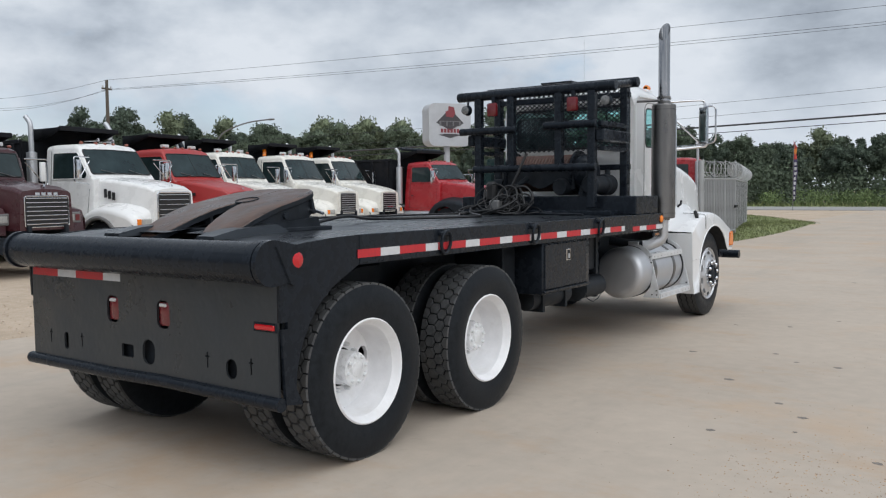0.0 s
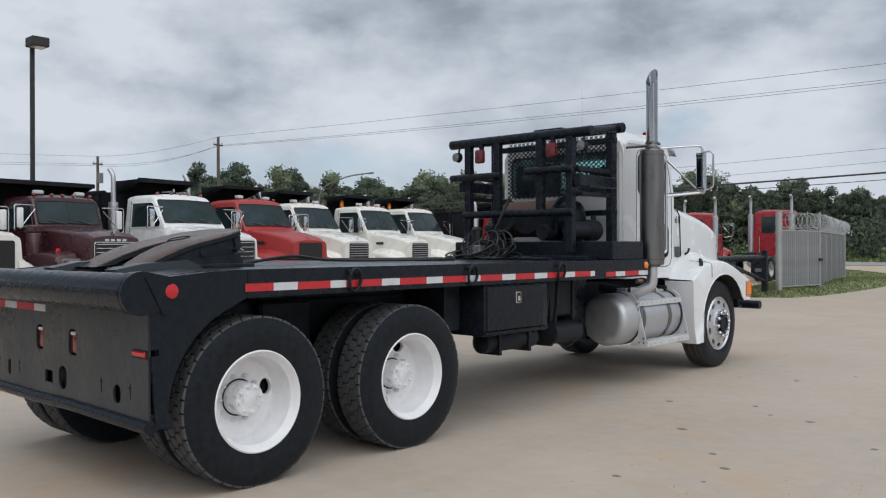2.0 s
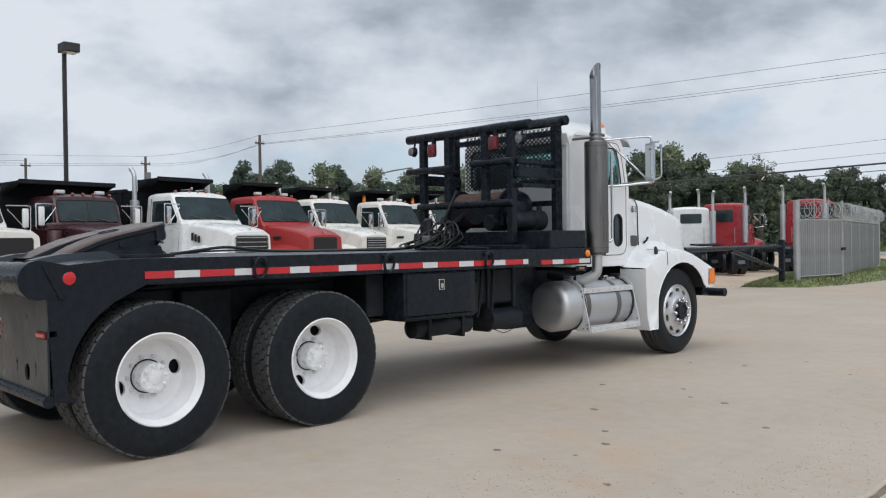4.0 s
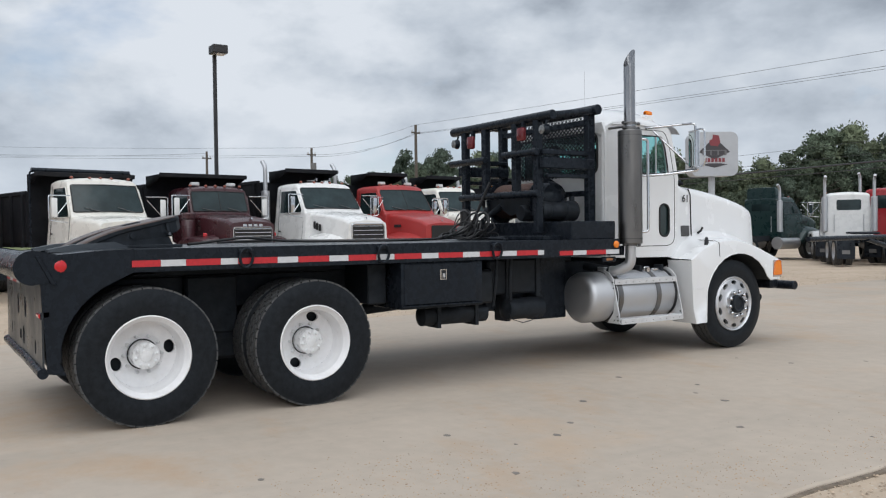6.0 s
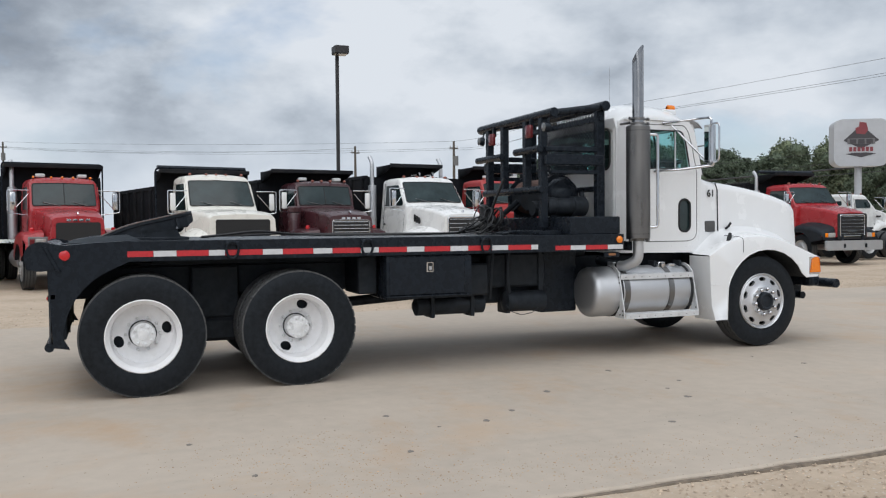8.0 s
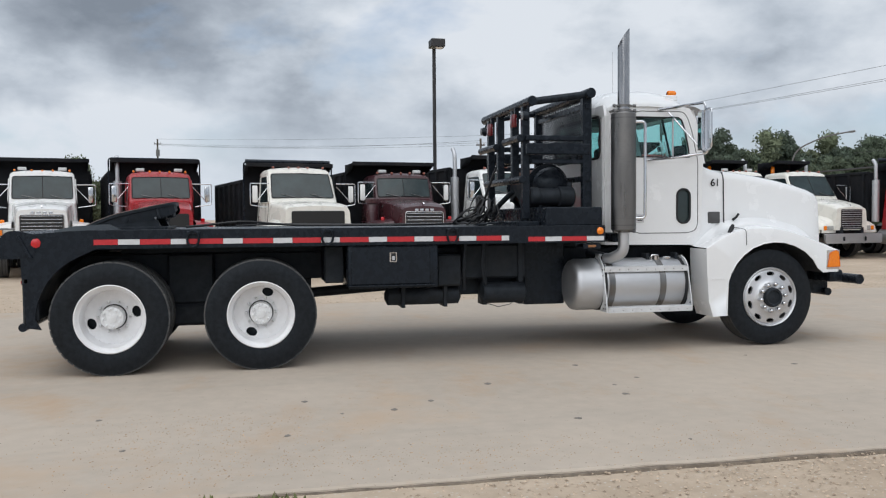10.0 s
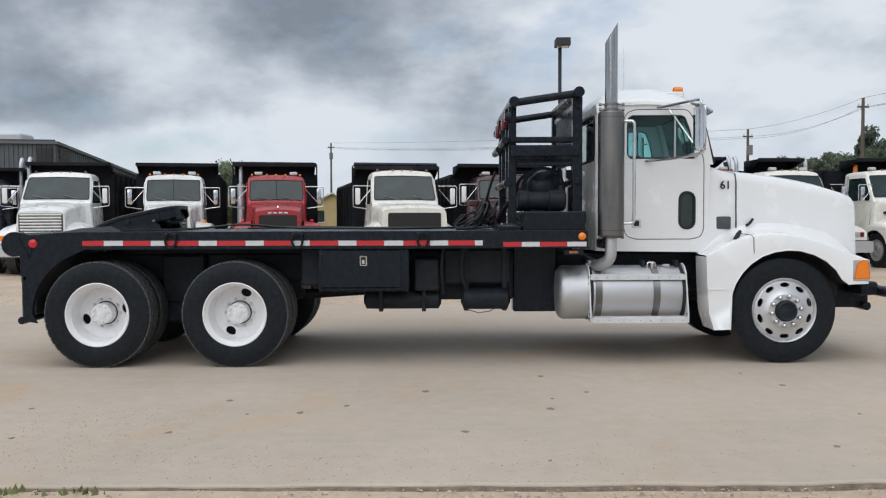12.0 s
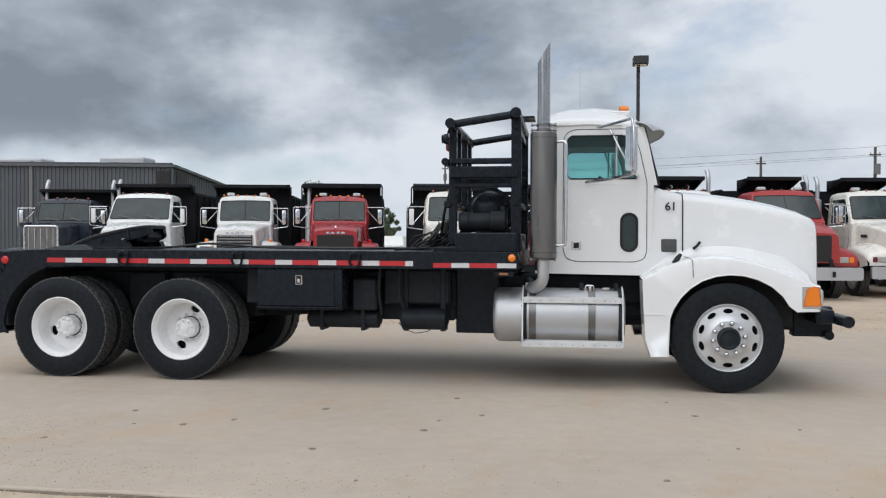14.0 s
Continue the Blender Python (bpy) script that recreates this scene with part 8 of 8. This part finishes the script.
for side in (-1, 1):
    yy = side * 0.455
    bm = bmesh.new()
    plate(bm, [(-0.78, 5.22), (0.0, 4.85), (0.78, 5.22), (0.0, 5.95)], (), yy - 0.004, 0.008, "y")
    part("badge_diamond", bm, DARK_BADGE, box_, smooth=False)
    bm = bmesh.new()
    plate(bm, [(-0.22, 5.55), (-0.26, 5.80), (-0.10, 5.86), (-0.08, 6.08), (0.22, 6.04), (0.30, 5.70), (0.16, 5.50)], (), yy + side * 0.008 - 0.004, 0.008, "y")
    part("badge_emblem", bm, BADGE_RED, box_, smooth=False)
    part("badge_band", boxed(-0.60, 0.60, yy + side * 0.006 - 0.006, yy + side * 0.006 + 0.006, 5.06, 5.32), BADGE_GREY, box_, smooth=False)
    for k in range(3):
        part("badge_stroke", boxed(-0.50 + k * 0.36, -0.22 + k * 0.36, yy + side * 0.012 - 0.006, yy + side * 0.012 + 0.006, 5.07, 5.28), DARK_BADGE, box_, smooth=False)
    for k in range(6):
        part("badge_stroke", boxed(-0.52 + k * 0.18, -0.39 + k * 0.18, yy + side * 0.004 - 0.006, yy + side * 0.004 + 0.006, 4.72, 4.92), BADGE_RED, box_, smooth=False)
    bm = bmesh.new()
    plate(bm, [(-0.66, 4.60), (-0.3, 4.52), (0.0, 4.44), (0.3, 4.52), (0.66, 4.60), (0.3, 4.66), (-0.3, 4.66)], (), yy - 0.004, 0.008, "y")
    part("badge_swoosh", bm, DARK_BADGE, box_, smooth=False)

# the fence: a slatted gate leaf standing ajar, then a plain length, with coiled wire on top
GALV = material("galvanised_steel", (0.42, 0.43, 0.43), 0.45, 0.7, grain=0.15, size=4, stain=0.3, stain_size=0.5, stain_col=(0.3, 0.3, 0.3))
SLAT = material("grey_privacy_slat", (0.215, 0.222, 0.225), 0.5, grain=0.25, size=2, stain=0.6, stain_size=0.9, stain_col=(0.36, 0.345, 0.33), vary=0.05)
fence = thing("yard_fence", pose(-3.94, 22.3, -0.05), "grey slatted steel fence with coiled wire on top", "fence")
slat_data = None
for (ax, ay), (bx, by), low, bays in (((0.02, 0.14), (0.31, 2.66), 0.30, 3), ((0.24, 2.82), (-2.20, 13.39), 0.22, 5)):
    a, b = Vector((ax, ay, 0)), Vector((bx, by, 0))
    way = (b - a).normalized()
    across = Vector((way.y, -way.x, 0))
    for z in (low, 2.0):
        part("rail", tubed([a + Vector((0, 0, z)), b + Vector((0, 0, z))], 0.024, 8), GALV, fence)
    for k in range(bays + 1):
        p = a.lerp(b, k / bays)
        part("stile", tubed([p + Vector((0, 0, low)), p + Vector((0, 0, 2.0))], 0.022, 8), GALV, fence)
        part("wire_arm", tubed([p + Vector((0, 0, 2.0)), p + Vector((0, 0, 2.62))], 0.016, 6), GALV, fence)
    n = int((b - a).length / 0.0615)
    for k in range(n):
        if slat_data is None:
            fence_slat = part("slat", boxed(-0.027, 0.027, -0.005, 0.005, 0.0, 1.72), SLAT, fence)
            slat_data = fence_slat.data
        else:
            fence_slat = new("slat", slat_data)
            fence_slat.parent = fence
        p = a + way * (0.04 + k * 0.0615) + across * 0.005 * (k % 2)
        fence_slat.matrix_basis = pose(p.x, p.y, low + 0.01, 0, 0, math.degrees(math.atan2(way.y, way.x)))
    turns = int((b - a).length * 3.6)
    pts = []
    for k in range(turns * 14):
        q = 2 * math.pi * k / 14
        pts.append(a.lerp(b, k / (turns * 14)) + across * (0.24 * math.cos(q)) + Vector((0, 0, 2.30 + 0.25 * math.sin(q) + 0.02 * math.sin(q * 0.37))))
    part("coiled_wire", tubed(pts, 0.011, 4), GALV, fence)
    for z in (2.12, 2.34, 2.56):
        part("top_wire", tubed([a + Vector((0, 0, z)), b + Vector((0, 0, z))], 0.006, 4), GALV, fence)
for x, y, r, h in ((0, 0, 0.095, 2.57), (0.27, 2.74, 0.04, 2.6), (-2.2, 13.39, 0.045, 2.57)):
    part("post", tubed([(x, y, 0), (x, y, h)], r, 14), GALV, fence)
for z in (0.9, 1.25, 1.6, 1.95, 2.2):
    part("hinge_band", tubed([(0, 0, z - 0.03), (0, 0, z + 0.03)], 0.108, 14), GALV, fence)
part("latch_box", boxed(0.22, 0.36, 2.55, 2.83, 1.05, 1.14, 0.01), HOLES, fence)
# black swing gate across the truck park
gate = thing("swing_gate", pose(-4.15, 21.75, 0.0, 0, 0, 92.4), "black steel pipe swing gate with a diagonal brace", "gate")
part("gate_post", boxed(-0.075, 0.075, -0.075, 0.075, 0, 1.36, 0.01), BLACK, gate)
part("gate_rail", tubed([(-0.06, 0, 1.17), (-5.95, 0, 1.15)], 0.06, 12), BLACK, gate)
part("gate_brace", tubed([(-0.06, 0, 0.45), (-3.4, 0, 1.11)], 0.055, 12), BLACK, gate)

# feather flag by the street
FLAG = material("flag_cloth", (0.45, 0.06, 0.05), 0.8, grain=0.3, size=3)
FLAG2 = material("flag_stripe", (0.06, 0.05, 0.11), 0.8, grain=0.3, size=3)
FLAG3 = material("flag_orange", (0.60, 0.20, 0.04), 0.8, grain=0.3, size=3)
fl = thing("feather_flag", pose(-10.4, 64.6, -0.02), "tall narrow feather flag, red and orange over navy", "flag")
part("pole", tubed([(0.02, 0, 0), (0, 0, 3.4), (0.02, 0, 4.7), (0.10, 0, 5.15), (0.2, 0, 5.3)], 0.025, 8), GREY_PLASTIC, fl)


def flag_edge(z):
    """Where the free edge of the flag hangs: wavy, rounded off at the top and the foot."""
    return (0.27 + 0.06 * math.sin(2.3 * z + 0.5) + 0.02 * math.sin(7 * z)) * min(1.0, max(0.15, (5.34 - z) * 1.9)) * min(1.0, 0.5 + (z - 0.6) * 0.6)


for z0, z1, mt in ((4.72, 5.3, FLAG), (4.3, 4.72, FLAG3), (3.9, 4.3, FLAG), (0.7, 3.9, FLAG2)):
    bm = bmesh.new()
    skin(bm, [[Vector((flag_edge(z) * u, 0.07 * math.sin(2.6 * z + 2.2 * u) * u, z)) for u in (0.02, 0.3, 0.6, 1.0)] for z in [z0 + (z1 - z0) * k / 10 for k in range(11)]], closed=False)
    part("cloth", bm, mt, fl).modifiers.new("cloth", "SOLIDIFY").thickness = 0.004
for k in range(8):
    z = 0.85 + k * 0.37
    w = flag_edge(z + 0.12)
    bm = bmesh.new()
    skin(bm, [[Vector((w * u, 0.07 * math.sin(2.6 * zz + 2.2 * u) * u - 0.012, zz)) for u in (0.25, 0.5, 0.8)] for zz in (z, z + 0.12, z + 0.23)], closed=False)
    part("letter_bar", bm, SIGN_W, fl)

# the dark shed behind the dump trucks
SHED = material("dark_grey_cladding", (0.080, 0.090, 0.104), 0.5, grain=0.1, size=0.6, stain=0.2, stain_size=2.5)
shed = thing("metal_shed", pose(-45.0, -21.3, -0.05), "dark grey corrugated steel shed with a shallow roof", "building")
# the gable end faces north-east, the long side the yard
L, W, H0, H1 = 40.0, 20.0, 6.85, 4.7


def ribbed(bm, a, b, z0, za, zb, step=0.30, deep=0.05):
    a, b = Vector(a), Vector(b)
    d = b - a
    n = int(d.length / step)
    out = Vector((d.y, -d.x, 0)).normalized()
    rows = []
    for k in range(n):
        for q, o in ((0.0, 0.0), (0.55, 0.0), (0.65, deep), (0.90, deep)):
            t = (k + q) / n
            p = a + d * t + out * o
            rows.append([Vector((p.x, p.y, z0)), Vector((p.x, p.y, za + (zb - za) * t))])
    rows.append([Vector((b.x, b.y, z0)), Vector((b.x, b.y, zb))])
    skin(bm, rows, closed=False)


bm = bmesh.new()
ribbed(bm, (0, -L, 0), (0, 0, 0), 0.0, H0 + 0.4, H0 - 0.3)
part("wall", bm, SHED, shed, smooth=False)
bm = bmesh.new()
ribbed(bm, (0, 0, 0), (-W, 0, 0), 0.0, H0 - 0.3, H1)
part("wall", bm, SHED, shed, smooth=False)
bm = bmesh.new()
skin(bm, [[Vector((0.25, -L, H0 + 0.42)), Vector((0.25, 0.25, H0 - 0.28))], [Vector((-W, -L, H1 + 0.72)), Vector((-W, 0.25, H1 + 0.02))]], closed=False)
rf = part("roof", bm, SHED, shed, smooth=False)
m_ = rf.modifiers.new("thickness", "SOLIDIFY")
m_.thickness = 0.18
part("gutter", tubed([(0.15, -L, H0 + 0.42), (0.15, 0, H0 - 0.25)], 0.09, 8), STEEL_DARK, shed)
part("corner_post", boxed(-0.12, 0.12, -10.7, -10.45, 0, H0 + 0.05), GREY_PLASTIC, shed)
for k in range(8):
    part("louvre", boxed(0.06, 0.14, -1.25, -0.2, 5.0 + k * 0.15, 5.09 + k * 0.15), STEEL_DARK, shed)
    part("louvre", boxed(-1.9, -0.25, 0.06, 0.14, 5.0 + k * 0.15, 5.09 + k * 0.15), STEEL_DARK, shed)
for y in (-4.6, -12.5):
    part("roof_vent", boxed(-3.2, -1.4, y - 1.7, y + 1.7, H0 - 0.5, H0 + 0.42, 0.1), SIGN_W, shed)

# a tan house, cars and fence far behind the row
hs = thing("house", pose(-93, -9.6, -0.05, 0, 0, 7), "tan gabled house with a brown roof, far off", "house")
TAN = material("tan_wall", (0.50, 0.37, 0.19), 0.8, grain=0.1, size=1, stain=0.2, stain_size=1.5)
BROWN = material("brown_roof", (0.17, 0.13, 0.09), 0.9, grain=0.2, size=2)
TRIM = material("pale_trim", (0.6, 0.58, 0.52), 0.7, grain=0.1, size=3)
bm = bmesh.new()
plate(bm, [(-2.8, 0), (2.8, 0), (2.8, 3.0), (0, 4.4), (-2.8, 3.0)], (), -6, 12, "x")
part("wall", bm, TAN, hs, smooth=False)
for s in (-1, 1):
    bm = bmesh.new()
    skin(bm, [[Vector((x, s * 3.3, 2.80)), Vector((x, 0, 4.45)), Vector((x, 0, 4.60)), Vector((x, s * 3.3, 2.95))] for x in (-6.4, 6.4)])
    part("roof", bm, BROWN, hs, smooth=False)
    part("barge_board", tubed([(6.42, s * 3.3, 2.82), (6.42, 0, 4.47)], 0.10, 6), TRIM, hs)
for y in (-1.5, 1.5):
    w = part("window", boxed(5.98, 6.06, y - 0.6, y + 0.6, 1.2, 2.5), GLASS_DARK, hs)
    part("window_sill", boxed(6.0, 6.12, y - 0.7, y + 0.7, 1.1, 1.2), TRIM, w)
grass_patch("grass", "mown grass behind the parked trucks", [(-112, -46), (-36, -20), (-30, -8), (-34, 6), (-112, 20)], 5000, 12, 0.10)
for x, y, c in (((-45.4, -5.9, P_WHITE),)):
    car = thing("pickup", pose(x, y, -0.03, 0, 0, 80), "white pickup parked far behind the trucks", "car")
    bm = bmesh.new()
    skin(bm, [section(yy, 0.95, w, 0.45, z, 0.12, 3) for yy, w, z in ((-2.6, 0.9, 1.1), (-0.6, 0.9, 1.12), (-0.4, 0.75, 1.7), (0.7, 0.75, 1.72), (1.2, 0.9, 1.15), (2.5, 0.85, 1.0))])
    part("body", bm, c, car)
    for s in (-1, 1):
        for yy in (-1.6, 1.6):
            part("wheel", tubed([(s * 0.95, yy, 0.36), (s * 0.72, yy, 0.36)], 0.36, 18), RUBBER, car)
